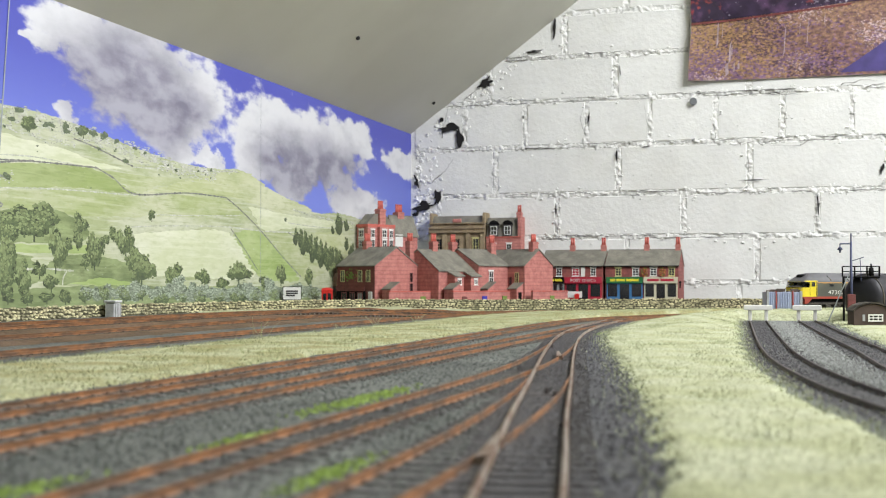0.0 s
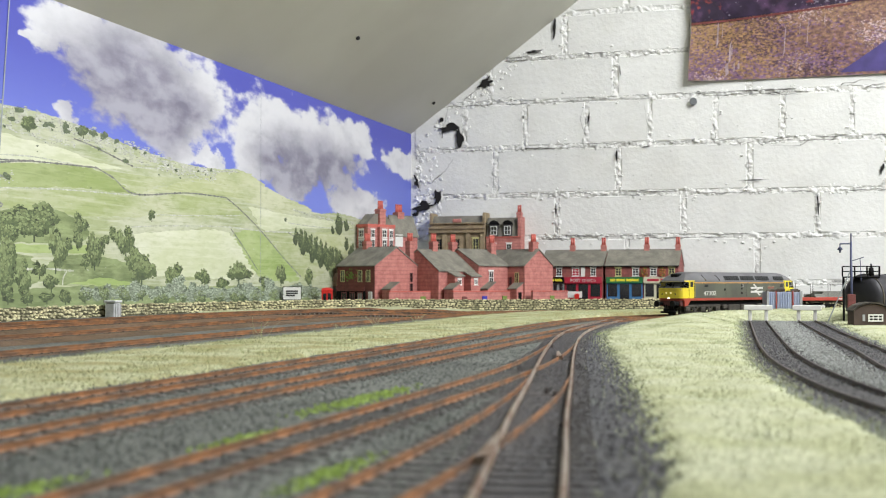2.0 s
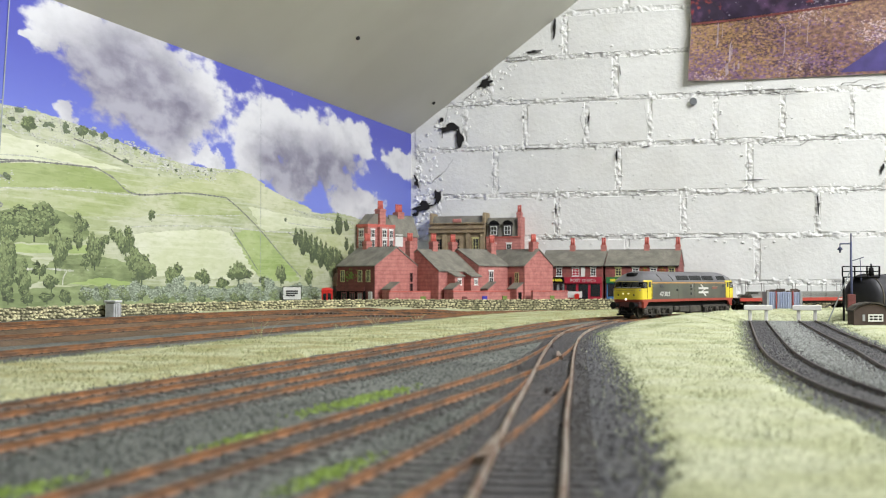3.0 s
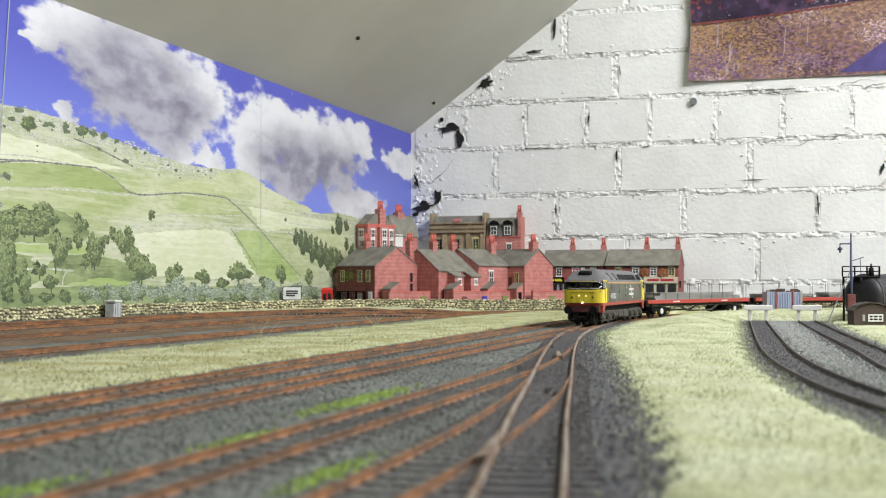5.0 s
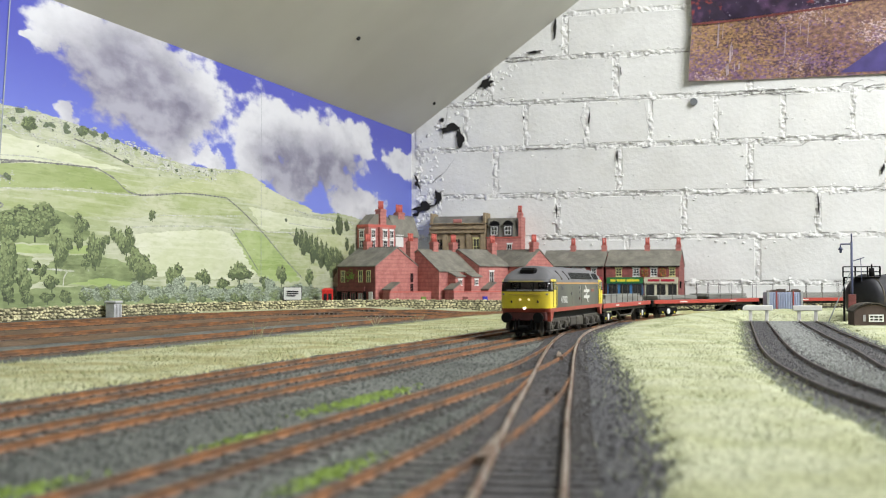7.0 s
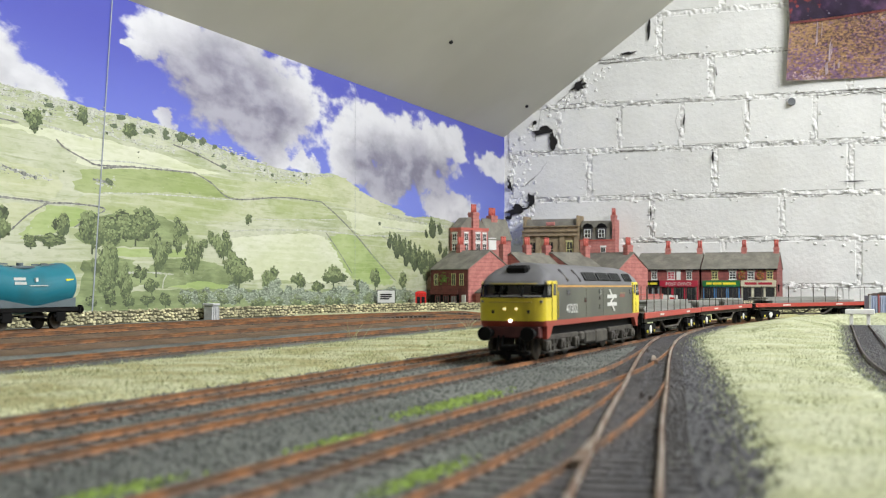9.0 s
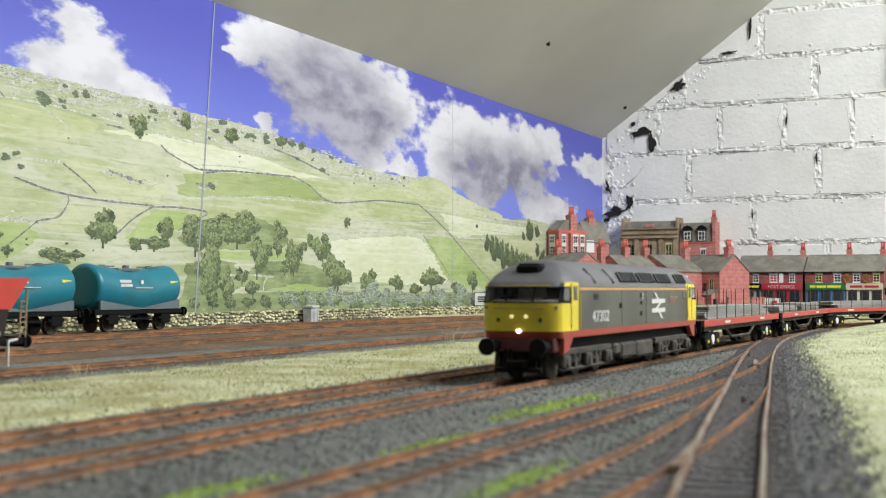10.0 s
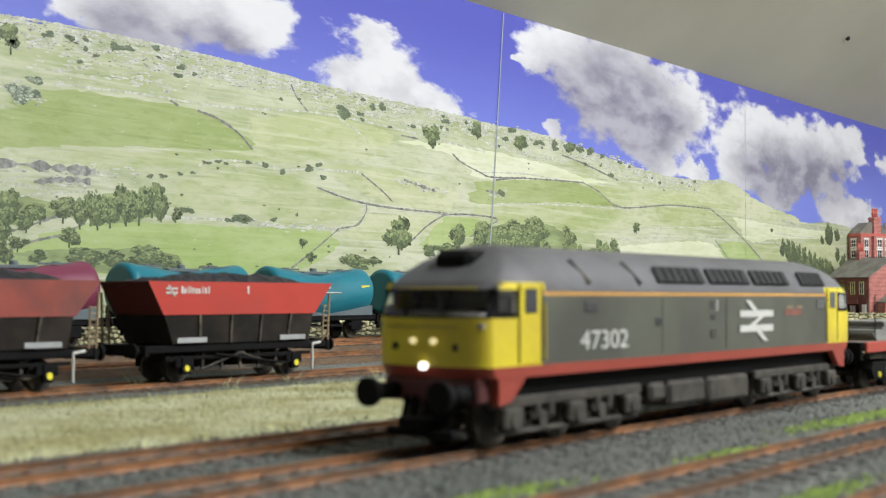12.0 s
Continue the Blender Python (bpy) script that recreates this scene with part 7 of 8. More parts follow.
def build_tank(material, words):
    t = thing("tank_wagon", words, "wagon", group="parked tank wagons")
    L, r = 0.052, 0.0165
    bm = bmesh.new()
    rings = []
    for u, k, dz in ((-1, 0.80, 0.0), (-0.985, 0.92, 0.0), (-0.95, 0.985, 0.0), (-0.9, 1.0, -0.0003), (-0.5, 1.0, -0.0026), (-0.06, 1.0, -0.0054), (0.06, 1.0, -0.0054), (0.5, 1.0, -0.0026), (0.9, 1.0, -0.0003), (0.95, 0.985, 0.0), (0.985, 0.92, 0.0), (1, 0.80, 0.0)):
        rings.append([(u * L, r * k * math.cos(a), 0.0325 + dz + r * k * math.sin(a)) for a in [2 * math.pi * i / 28 for i in range(28)]])
    loft(bm, rings, smooth=True)
    barrel = part("barrel", bm, material, t)
    bm = bmesh.new()
    for s in (-1, 1):
        for i in range(2):
            u = -0.030 + 0.060 * i
            box(bm, u - 0.010, u + 0.010, s * 0.004 - 0.0003, s * 0.004 + 0.0003, 0.0462, 0.0474)
    box(bm, -0.014, 0.014, -0.0035, 0.0035, 0.0435, 0.0458, 0.0005)
    for u in (-0.030, 0.0, 0.030):
        cyl(bm, (u, 0, 0.0440), (u, 0, 0.0480), 0.0026, 12)
    part("walkway", bm, M["tank_frame"], t, "dark top walkway and hatches")
    for s in (-1, 1):
        bm = bmesh.new()
        prism(bm, [(-L + 0.002, 0.0160), (L - 0.002, 0.0160), (L - 0.002, 0.0228), (0.004, 0.0172), (-0.004, 0.0172), (-L + 0.002, 0.0228)], *sorted((s * 0.0128, s * 0.0150)))
        part("cradle", bm, M["tank_frame"], t, "grey saddle cradle")
        for name, u0, u1, z0, z1, key in (("lettering_bar", 0.014, 0.028, 0.0352, 0.0372, "white_mark"), ("lettering_bar", 0.014, 0.028, 0.0322, 0.0342, "white_mark"), ("lettering_bar", -0.012, 0.010, 0.0312, 0.0318, "white_mark"), ("yellow_panel", -0.046, -0.036, 0.0340, 0.0366, "yellow_spot"), ("lettering_bar", -0.001, 0.002, 0.0342, 0.0372, "white_mark")):
            v = math.sqrt(max(0, r * r - (0.5 * (z0 + z1) - 0.0300) ** 2)) + 0.0004
            plate(name, min(u0 * s, u1 * s), max(u0 * s, u1 * s), z0, z1, s * v, M[key], barrel, "", 0.0006)
        bm = bmesh.new()
        box(bm, -0.0565, 0.0565, *sorted((s * 0.0115, s * 0.0145)), 0.0125, 0.0158, 0.0004)
        for u in (-0.033, 0.033):
            box(bm, u - 0.0060, u + 0.0060, *sorted((s * 0.0118, s * 0.0142)), 0.0055, 0.0125, 0.0006)
            box(bm, u - 0.0085, u + 0.0085, *sorted((s * 0.0122, s * 0.0138)), 0.0085, 0.0105, 0.0004)
        box(bm, -0.018, 0.018, *sorted((s * 0.0120, s * 0.0130)), 0.0085, 0.0098)
        part("solebar", bm, M["black"], t, "black solebar and axle guards")
    for e in (-1, 1):
        bm = bmesh.new()
        box(bm, *sorted((e * 0.055, e * 0.0572)), -0.0155, 0.0155, 0.0115, 0.0160)
        for s in (-1, 1):
            cyl(bm, (e * 0.057, s * 0.0114, 0.0140), (e * 0.0605, s * 0.0114, 0.0140), 0.0016, 8)
            cyl(bm, (e * 0.0605, s * 0.0114, 0.0140), (e * 0.0620, s * 0.0114, 0.0140), 0.0032, 12)
        part("headstock", bm, M["black"], t, "black headstock with buffers")
    for u in (-0.033, 0.033):
        wheelset(t, u, 0.0062)
    return t


def shorten(t, k):
    """Sets a wagon's length along its track; wheels and axleboxes move in, unscaled."""
    for ob in t.children_recursive:
        if ob.type != "MESH":
            continue
        if ob.name.startswith(("wheelset", "axlebox")):
            mid = sum(v.co.x for v in ob.data.vertices) / len(ob.data.vertices)
            ob.data.transform(pose(mid * (k - 1), 0, 0))
        else:
            ob.data.transform(Matrix.Diagonal((k, 1, 1, 1)))


loco = build_loco()
WAGONS = []
LOADS = (((-0.105, 0.10, 0.0125, 0.0196, 0.0240), (-0.09, 0.085, 0.0115, 0.0240, 0.0275)),
         ((-0.10, -0.005, 0.012, 0.0196, 0.0262), (0.02, 0.105, 0.012, 0.0196, 0.0248)),
         ((-0.10, 0.08, 0.0125, 0.0196, 0.0226), (-0.07, 0.09, 0.011, 0.0226, 0.0265)))
for load in LOADS:
    WAGONS.append(build_flat_wagon(load))
for i in (0, 1):
    WAGONS.append(copy_thing(WAGONS[i], pose(1, 1.8, 0)))

M["hopper_dull"] = mat("hopper_dull", (0.25, 0.050, 0.034), 0.6, var=0.2, scale=60, second=(0.16, 0.045, 0.035), mix_scale=40)
hopper = build_hopper(M["hopper_red"], "bright red and black coal hopper wagon with a heaped load")
shorten(hopper, 0.905)
hopper.matrix_basis = pose(-0.432, 0.3773, 0, 0, 0, -90)
dull = build_hopper(M["hopper_dull"], "grimy brown-red and black coal hopper wagon with a heaped load")
shorten(dull, 0.905)
dull.matrix_basis = pose(-0.432, 0.2448, 0, 0, 0, -90)
for y in (0.1153, -0.0142):
    copy_thing(dull, pose(-0.432, y, 0, 0, 0, -90))
tank = build_tank(M["tank_teal"], "teal blue tank wagon with a sagging vee-shaped barrel")
shorten(tank, 0.88)
tank.matrix_basis = pose(-0.598, 0.7182, 0.0075, 0, 0, -90)
for y in (0.6037, 0.4892, 0.2602, 0.1457):
    copy_thing(tank, pose(-0.598, y, 0.0075, 0, 0, -90))
maroon = build_tank(M["tank_maroon"], "dark maroon tank wagon among the teal ones")
shorten(maroon, 0.88)
maroon.matrix_basis = pose(-0.598, 0.3747, 0.0075, 0, 0, -90)
# ---- card and plastic model buildings ----
M["house_brick"] = mat("house_brick", (0.51, 0.205, 0.172), 0.75, var=0.14, scale=260, second=(0.42, 0.152, 0.130), mix_scale=90, bump=0.35, bump_scale=500, courses=55.0)
M["dark_brick"] = mat("dark_brick", (0.21, 0.062, 0.055), 0.75, var=0.16, scale=260, second=(0.16, 0.05, 0.045), mix_scale=90, bump=0.35, bump_scale=500, courses=55.0)
M["shop_brick"] = mat("shop_brick", (0.29, 0.085, 0.072), 0.75, var=0.16, scale=260, second=(0.22, 0.065, 0.058), mix_scale=90, bump=0.35, bump_scale=500, courses=55.0)
M["slate"] = mat("slate", (0.225, 0.215, 0.175), 0.8, var=0.22, scale=240, second=(0.165, 0.157, 0.128), mix_scale=60, bump=0.3, bump_scale=300)
M["bank_stone"] = mat("bank_stone", (0.36, 0.28, 0.17), 0.8, var=0.18, scale=160, second=(0.26, 0.20, 0.12), mix_scale=60, bump=0.3)
M["terracotta"] = mat("terracotta", (0.55, 0.13, 0.10), 0.7, var=0.12, scale=200)
M["dormer_dark"] = mat("dormer_dark", (0.055, 0.052, 0.055), 0.7, var=0.15, scale=160)
M["frame_white"] = mat("frame_white", (0.76, 0.76, 0.72), 0.6, var=0.05)
M["frame_cream"] = mat("frame_cream", (0.62, 0.58, 0.26), 0.6, var=0.06)
M["sign_green"] = mat("sign_green", (0.02, 0.16, 0.05), 0.5, var=0.08)
M["sign_red"] = mat("sign_red", (0.42, 0.02, 0.045), 0.5, var=0.08)
M["sign_cream"] = mat("sign_cream", (0.58, 0.55, 0.40), 0.6, var=0.06)
M["shop_blue"] = mat("shop_blue", (0.05, 0.17, 0.36), 0.5, var=0.1)
M["door_green"] = mat("door_green", (0.17, 0.26, 0.05), 0.6, var=0.1)
M["door_blue"] = mat("door_blue", (0.03, 0.03, 0.36), 0.5, var=0.1)
M["post_red"] = mat("post_red", (0.62, 0.025, 0.018), 0.4, var=0.06)
M["flowers"] = mat("flowers", (0.48, 0.13, 0.04), 0.8, var=0.3, island=0.5, second=(0.12, 0.2, 0.03), mix_scale=300, lo=0.45, hi=0.55)


def wall_block(parent, name, x0, x1, y0, y1, z0, z1, material, label=""):
    bm = bmesh.new()
    box(bm, x0, x1, y0, y1, z0, z1)
    return part(name, bm, material, parent, label)


def gable_body(parent, x0, x1, y0, y1, z0, eave, ridge, along, material, over=0.0022, roof_mat=None, low=None):
    """Walls with gable ends and two roof slabs; along: axis of the ridge. low: a lower eave on the front slope."""
    bm = bmesh.new()
    e0 = eave if low is None else low
    if along == "x":
        c = (y0 + y1) / 2
        prism(bm, [(y0, z0), (y1, z0), (y1, eave), (c, ridge), (y0, e0)], x0, x1, "x")
    else:
        c = (x0 + x1) / 2
        prism(bm, [(x0, z0), (x1, z0), (x1, eave), (c, ridge), (x0, e0)], y0, y1, "y")
    part("wall", bm, material, parent, "red brick walls")
    th = 0.0016
    for sgn, e in ((-1, e0), (1, eave)):
        bm = bmesh.new()
        half = (y1 - y0) / 2 if along == "x" else (x1 - x0) / 2
        slope = (ridge - e) / half
        end = c + sgn * (half + over)
        ez = e - slope * over
        poly = [(c, ridge + 0.0003), (end, ez + 0.0003), (end, ez + th), (c, ridge + th + 0.0006)]
        if along == "x":
            prism(bm, poly, x0 - over * 0.6, x1 + over * 0.6, "x")
        else:
            prism(bm, poly, y0 - over * 0.6, y1 + over * 0.6, "y")
        part("roof", bm, roof_mat or M["slate"], parent, "grey-brown slate roof slope")
    bm = bmesh.new()
    if along == "x":
        box(bm, x0, x1, c - 0.001, c + 0.001, ridge + 0.0012, ridge + 0.0024)
    else:
        box(bm, c - 0.001, c + 0.001, y0, y1, ridge + 0.0012, ridge + 0.0024)
    part("ridge_tile", bm, M["slate"], parent)


def chimney(parent, x, y, z0, z1, wx=0.009, wy=0.007, pots=2, pot=0.006):
    z1, pot = z1 - 0.0055, pot + 0.0060
    bm = bmesh.new()
    box(bm, x - wx / 2, x + wx / 2, y - wy / 2, y + wy / 2, z0, z1)
    box(bm, x - wx / 2 - 0.0008, x + wx / 2 + 0.0008, y - wy / 2 - 0.0008, y + wy / 2 + 0.0008, z1 - 0.0035, z1 - 0.0018)
    stack = part("chimney", bm, M["house_brick"], parent, "red brick chimney stack")
    for i in range(pots):
        px = x + (i - (pots - 1) / 2) * 0.0036 if pots > 1 else x
        bm = bmesh.new()
        cyl(bm, (px, y, z1), (px, y, z1 + pot), 0.0019, 10, 0.0015)
        cyl(bm, (px, y, z1 + pot * 0.86), (px, y, z1 + pot), 0.0018, 10)
        part("chimney_pot", bm, M["terracotta"], stack, "terracotta chimney pot")


def window(parent, axis, a, b0, w, z0, h, out, frame_mat, panes=(2, 2), glass_mat=None, lintel=True):
    """A sash window on a wall. axis 'x': the wall runs along x at y = b0, faced to -y; axis 'y': runs along y at x = b0, faced to -x or +x by out."""
    def bx(name, a0, a1, z0_, z1_, d0, d1, material, par):
        bm = bmesh.new()
        lo, hi = sorted((b0 + out * d0, b0 + out * d1))
        if axis == "x":
            box(bm, a0, a1, lo, hi, z0_, z1_)
        else:
            box(bm, lo, hi, a0, a1, z0_, z1_)
        return part(name, bm, material, par)
    win = bx("window", a - w / 2, a + w / 2, z0, z0 + h, -0.0002, 0.0003, glass_mat or M["window_dark"], parent)
    t = max(0.0006, w * 0.09)
    for name, q in (("frame_bar", (a - w / 2, a - w / 2 + t, z0, z0 + h)), ("frame_bar", (a + w / 2 - t, a + w / 2, z0, z0 + h)), ("frame_bar", (a - w / 2 + t, a + w / 2 - t, z0 + h - t, z0 + h)), ("frame_bar", (a - w / 2 + t, a + w / 2 - t, z0, z0 + t))):
        bx(name, *q, 0.0002, 0.0009, frame_mat, win)
    for i in range(1, panes[0]):
        x = a - w / 2 + w * i / panes[0]
        bx("frame_bar", x - t * 0.35, x + t * 0.35, z0 + t, z0 + h - t, 0.0002, 0.0007, frame_mat, win)
    for i in range(1, panes[1]):
        z = z0 + h * i / panes[1]
        bx("frame_bar", a - w / 2 + t, a + w / 2 - t, z - t * 0.4, z + t * 0.4, 0.0002, 0.0008, frame_mat, win)
    if lintel:
        bx("lintel", a - w * 0.62, a + w * 0.62, z0 + h, z0 + h + 0.0022, -0.0001, 0.0008, frame_mat, parent)
        bx("sill", a - w * 0.58, a + w * 0.58, z0 - 0.0012, z0, -0.0001, 0.0013, frame_mat, parent)


TURN = 61.9
ROW = pose(-0.573, 1.797, 0, 0, 0, TURN)
Z0 = 0.0022


def corner_shop():
    t = thing("corner_shop", "red brick corner shop with gable end and dark shopfront", "house", ROW)
    gable_body(t, -0.087, 0.0, 0.0, 0.086, Z0, 0.0645, 0.0915, "y", M["house_brick"])
    wall_block(t, "shop_wall", -0.0878, -0.0871, 0.001, 0.085, Z0, 0.064, M["dark_brick"], "darker brown street front")
    for y, k in ((0.014, "frame_cream"), (0.032, "frame_cream"), (0.072, "frame_cream")):
        window(t, "y", y, -0.0880, 0.0095, 0.040, 0.018, -1, M[k], lintel=False)
    bm = bmesh.new()
    for i in range(90):
        y, z = random.gauss(0.052, 0.006), random.gauss(0.050, 0.004)
        s = random.uniform(0.0008, 0.0018)
        v = [bm.verts.new((-0.0890 - random.uniform(0, 0.001), y + s * math.cos(k * 2.1 + i), z + s * math.sin(k * 2.1 + i))) for k in range(3)]
        bm.faces.new(v)
    part("ivy", bm, M["door_green"], t, "patch of ivy on the wall")
    wall_block(t, "shopfront", -0.0900, -0.0880, 0.020, 0.084, Z0, 0.027, M["black"], "black shopfront")
    wall_block(t, "fascia", -0.0912, -0.0900, 0.020, 0.084, 0.0265, 0.0335, M["dark_brick"], "dark brown fascia")
    for y in (0.030, 0.047, 0.066):
        window(t, "y", y, -0.0900, 0.012, 0.008, 0.017, -1, M["dark_brick"], panes=(2, 1), glass_mat=M["window_pale"] if y == 0.030 else None, lintel=False)
    wall_block(t, "door", -0.0893, -0.0880, 0.005, 0.013, Z0, 0.026, M["frame_white"], "pale side door")
    for z in (0.024, 0.040):
        window(t, "x", -0.013, 0.0, 0.006, z, 0.014, -1, M["dark_brick"], panes=(1, 2), lintel=False)
    chimney(t, -0.0435, 0.066, 0.085, 0.1085, 0.011, 0.009, 3)
    chimney(t, -0.004, 0.012, 0.070, 0.1085, 0.010, 0.010, 3)


def terrace_house():
    t = thing("terrace_house", "red brick terrace house with long slate roof", "house", ROW)
    gable_body(t, 0.001, 0.079, -0.045, 0.045, Z0, 0.066, 0.0885, "x", M["house_brick"], low=0.0570)
    for x0, x1 in ((0.020, 0.039), (0.055, 0.076)):
        bm = bmesh.new()
        prism(bm, [(-0.061, Z0), (-0.0455, Z0), (-0.0455, 0.0545), (-0.061, 0.0485)], x0, x1, "x")
        part("outrigger", bm, M["house_brick"], t, "small brick outrigger")
        bm = bmesh.new()
        prism(bm, [(-0.0635, 0.0478), (-0.044, 0.0560), (-0.044, 0.0575), (-0.0635, 0.0493)], x0 - 0.0015, x1 + 0.0015, "x")
        part("outrigger_roof", bm, M["slate"], t, "lean-to slate roof")
        window(t, "x", (x0 + x1) / 2, -0.0612, 0.008, 0.036, 0.008, -1, M["frame_white"], panes=(3, 2))
    chimney(t, 0.035, 0.0, 0.080, 0.1085, 0.011, 0.009, 3)
    chimney(t, 0.078, 0.0, 0.080, 0.1085, 0.011, 0.009, 3)


def end_house():
    t = thing("end_house", "red brick end house with a projecting gabled wing", "house", ROW)
    gable_body(t, 0.0795, 0.150, -0.054, 0.036, Z0, 0.0655, 0.0905, "x", M["house_brick"])
    bm = bmesh.new()
    gable_body(t, 0.1475, 0.2165, -0.089, 0.02, Z0, 0.0655, 0.0905, "y", M["house_brick"])
    bm.free()
    window(t, "x", 0.108, -0.054, 0.010, 0.037, 0.020, -1, M["frame_white"], panes=(2, 2))
    window(t, "y", -0.073, 0.1475, 0.008, 0.036, 0.019, -1, M["frame_cream"], panes=(2, 2), lintel=False)
    window(t, "y", -0.060, 0.1475, 0.006, 0.036, 0.012, -1, M["dark_brick"], panes=(1, 2), lintel=False)
    chimney(t, 0.1495, -0.018, 0.082, 0.1085, 0.011, 0.009, 3)
    chimney(t, 0.182, -0.078, 0.080, 0.1095, 0.013, 0.009, 3)


def yard_walls():
    t = thing("yard_wall", "low red brick back-yard wall with coloured gates", "wall", ROW)
    for x0, x1, y in ((-0.085, 0.004, -0.026), (0.0045, 0.146, -0.0705), (0.1465, 0.232, -0.105)):
        wall_block(t, "wall_run", x0, x1, y - 0.002, y + 0.002, Z0, 0.0250, M["house_brick"])
        wall_block(t, "coping", x0, x1, y - 0.0028, y + 0.0028, 0.0251, 0.0266, M["terracotta"], "paler coping")
    for x, y, key in ((-0.016, -0.0285, "door_green"), (0.028, -0.073, "dark_brick"), (0.072, -0.073, "door_blue"), (0.118, -0.073, "door_green"), (0.192, -0.1075, "door_green")):
        wall_block(t, "yard_gate", x - 0.005, x + 0.005, y - 0.0012, y, Z0, 0.0185, M[key], "small painted yard gate")


def sheds():
    for x, y in ((-0.072, -0.020), (0.014, -0.064), (0.092, -0.064), (0.140, -0.080)):
        t = thing("coal_shed", "small red brick coal shed with sloping slate roof", "shed", ROW @ pose(x, y, 0), group="coal sheds")
        bm = bmesh.new()
        prism(bm, [(-0.008, Z0), (0.008, Z0), (0.008, 0.038), (-0.008, 0.029)], -0.006, 0.012, "y")
        part("wall", bm, M["house_brick"], t)
        bm = bmesh.new()
        prism(bm, [(-0.0095, 0.0285), (0.0095, 0.0392), (0.0095, 0.0406), (-0.0095, 0.0299)], -0.007, 0.013, "y")
        part("roof", bm, M["slate"], t, "grey slate roof")
        wall_block(t, "door", -0.004, 0.003, -0.0068, -0.006, Z0, 0.024, M["black"], "dark door opening")


corner_shop()
terrace_house()
end_house()
yard_walls()
sheds()


def shop_block(name, label, x0, x1, windows, shops, pots, extra=None):
    """A two-storey shop terrace against the brick wall; shops: (x0, x1, fascia material, pillar material, text material, words)."""
    y = 2.032
    t = thing(name, label, "shops", pose(0, 0, 0))
    gable_body(t, x0, x1, y, y + 0.090, Z0, 0.0668, 0.0925, "x", M["shop_brick"], over=0.0018)
    wall_block(t, "gutter", x0 - 0.001, x1 + 0.001, y - 0.0032, y - 0.0018, 0.0648, 0.0665, M["black"], "black gutter")
    for x, w, key, g in windows:
        window(t, "x", x, y, w, 0.0500, 0.0130, -1, M[key], panes=(2, 3), glass_mat=g)
    for a, b, fm, pm, tm, words in shops:
        front = wall_block(t, "shopfront", a, b, y - 0.0022, y - 0.0002, Z0, 0.0395, pm, "painted timber shopfront")
        wall_block(t, "fascia", a - 0.0005, b + 0.0005, y - 0.0052, y - 0.0022, 0.0382, 0.0482, fm, "painted shop fascia")
        n = 3
        for i in range(n):
            p0, p1 = a + (b - a) * i / n, a + (b - a) * (i + 1) / n
            dark = i % 2 == 0 or n == 2
            wall_block(front, "display_window", p0 + 0.0022, p1 - 0.0022, y - 0.0026, y - 0.0020, 0.016 if dark else Z0, 0.0365, M["window_dark"], "dark shop window" if dark else "dark recessed door")
        if words:
            lettering("sign_text", words, 0.0072, pose((a + b) / 2, y - 0.00535, 0.0402, 90, 0, 0), tm, t, "white capital letters")
        else:
            w = (b - a) * 0.8
            m0 = (a + b) / 2
            for i, (u0, u1) in enumerate(((-0.5, -0.32), (-0.28, 0.02), (0.06, 0.5)) if fm is M["sign_green"] else ((-0.5, -0.06), (0.0, 0.5))):
                wall_block(t, "lettering_bar", m0 + u0 * w, m0 + u1 * w, y - 0.00545, y - 0.0051, 0.0412, 0.0450, tm)
    for px in pots:
        chimney(t, px, y + 0.045, 0.084, 0.1085, 0.0085, 0.008, 2)
    return t


po = shop_block("post_office", "red brick post office row with red and black shopfronts", -0.430, -0.3255,
                ((-0.399, 0.0095, "frame_white", None), (-0.371, 0.012, "frame_white", M["sign_red"]), (-0.3415, 0.009, "frame_white", None)),
                ((-0.420, -0.3905, M["black"], M["window_pale"], M["yellow_spot"], ""), (-0.3885, -0.3275, M["sign_red"], M["sign_red"], M["white_mark"], "POST OFFICE")), (-0.384, -0.331))
wall_block(po, "hanging_panel", -0.3620, -0.3555, 2.0305, 2.0319, 0.0490, 0.0665, M["frame_white"], "pale panel between windows")
wall_block(po, "notice_panel", -0.3865, -0.3600, 2.0285, 2.0296, 0.0140, 0.0245, M["frame_white"], "white panel under the window")
wall_block(po, "pillar_box", -0.3720, -0.3645, 2.0255, 2.0284, 0.0100, 0.0205, M["post_red"], "red pillar box")
sh = shop_block("shop_row", "red brick shop pair with green and cream fascias", -0.3215, -0.2020,
                ((-0.3000, 0.010, "frame_cream", None), (-0.2715, 0.011, "frame_white", None), (-0.2425, 0.011, "frame_white", None), (-0.2130, 0.010, "frame_cream", None)),
                ((-0.3190, -0.2600, M["sign_green"], M["shop_blue"], M["yellow_spot"], ""), (-0.2575, -0.2035, M["sign_cream"], M["sign_cream"], M["sign_red"], "")), (-0.2585, -0.2070))
for x in (-0.2565, -0.2275):
    bm = bmesh.new()
    for i in range(120):
        v = Vector((random.gauss(0, 1), random.gauss(0, 1), random.gauss(0, 1))).normalized() * 0.0052
        c = Vector((x, 2.0262, 0.0560)) + Vector((v.x, v.y * 0.8, v.z * 1.4))
        s = random.uniform(0.0006, 0.0014)
        bm.faces.new([bm.verts.new(c + Vector((s * math.cos(k * 2.1 + i), s * math.sin(i * 1.7 + k), s * math.sin(k * 2.1 + i)))) for k in range(3)])
    ob = part("hanging_basket", bm, M["flowers"], sh, "hanging basket of orange flowers")
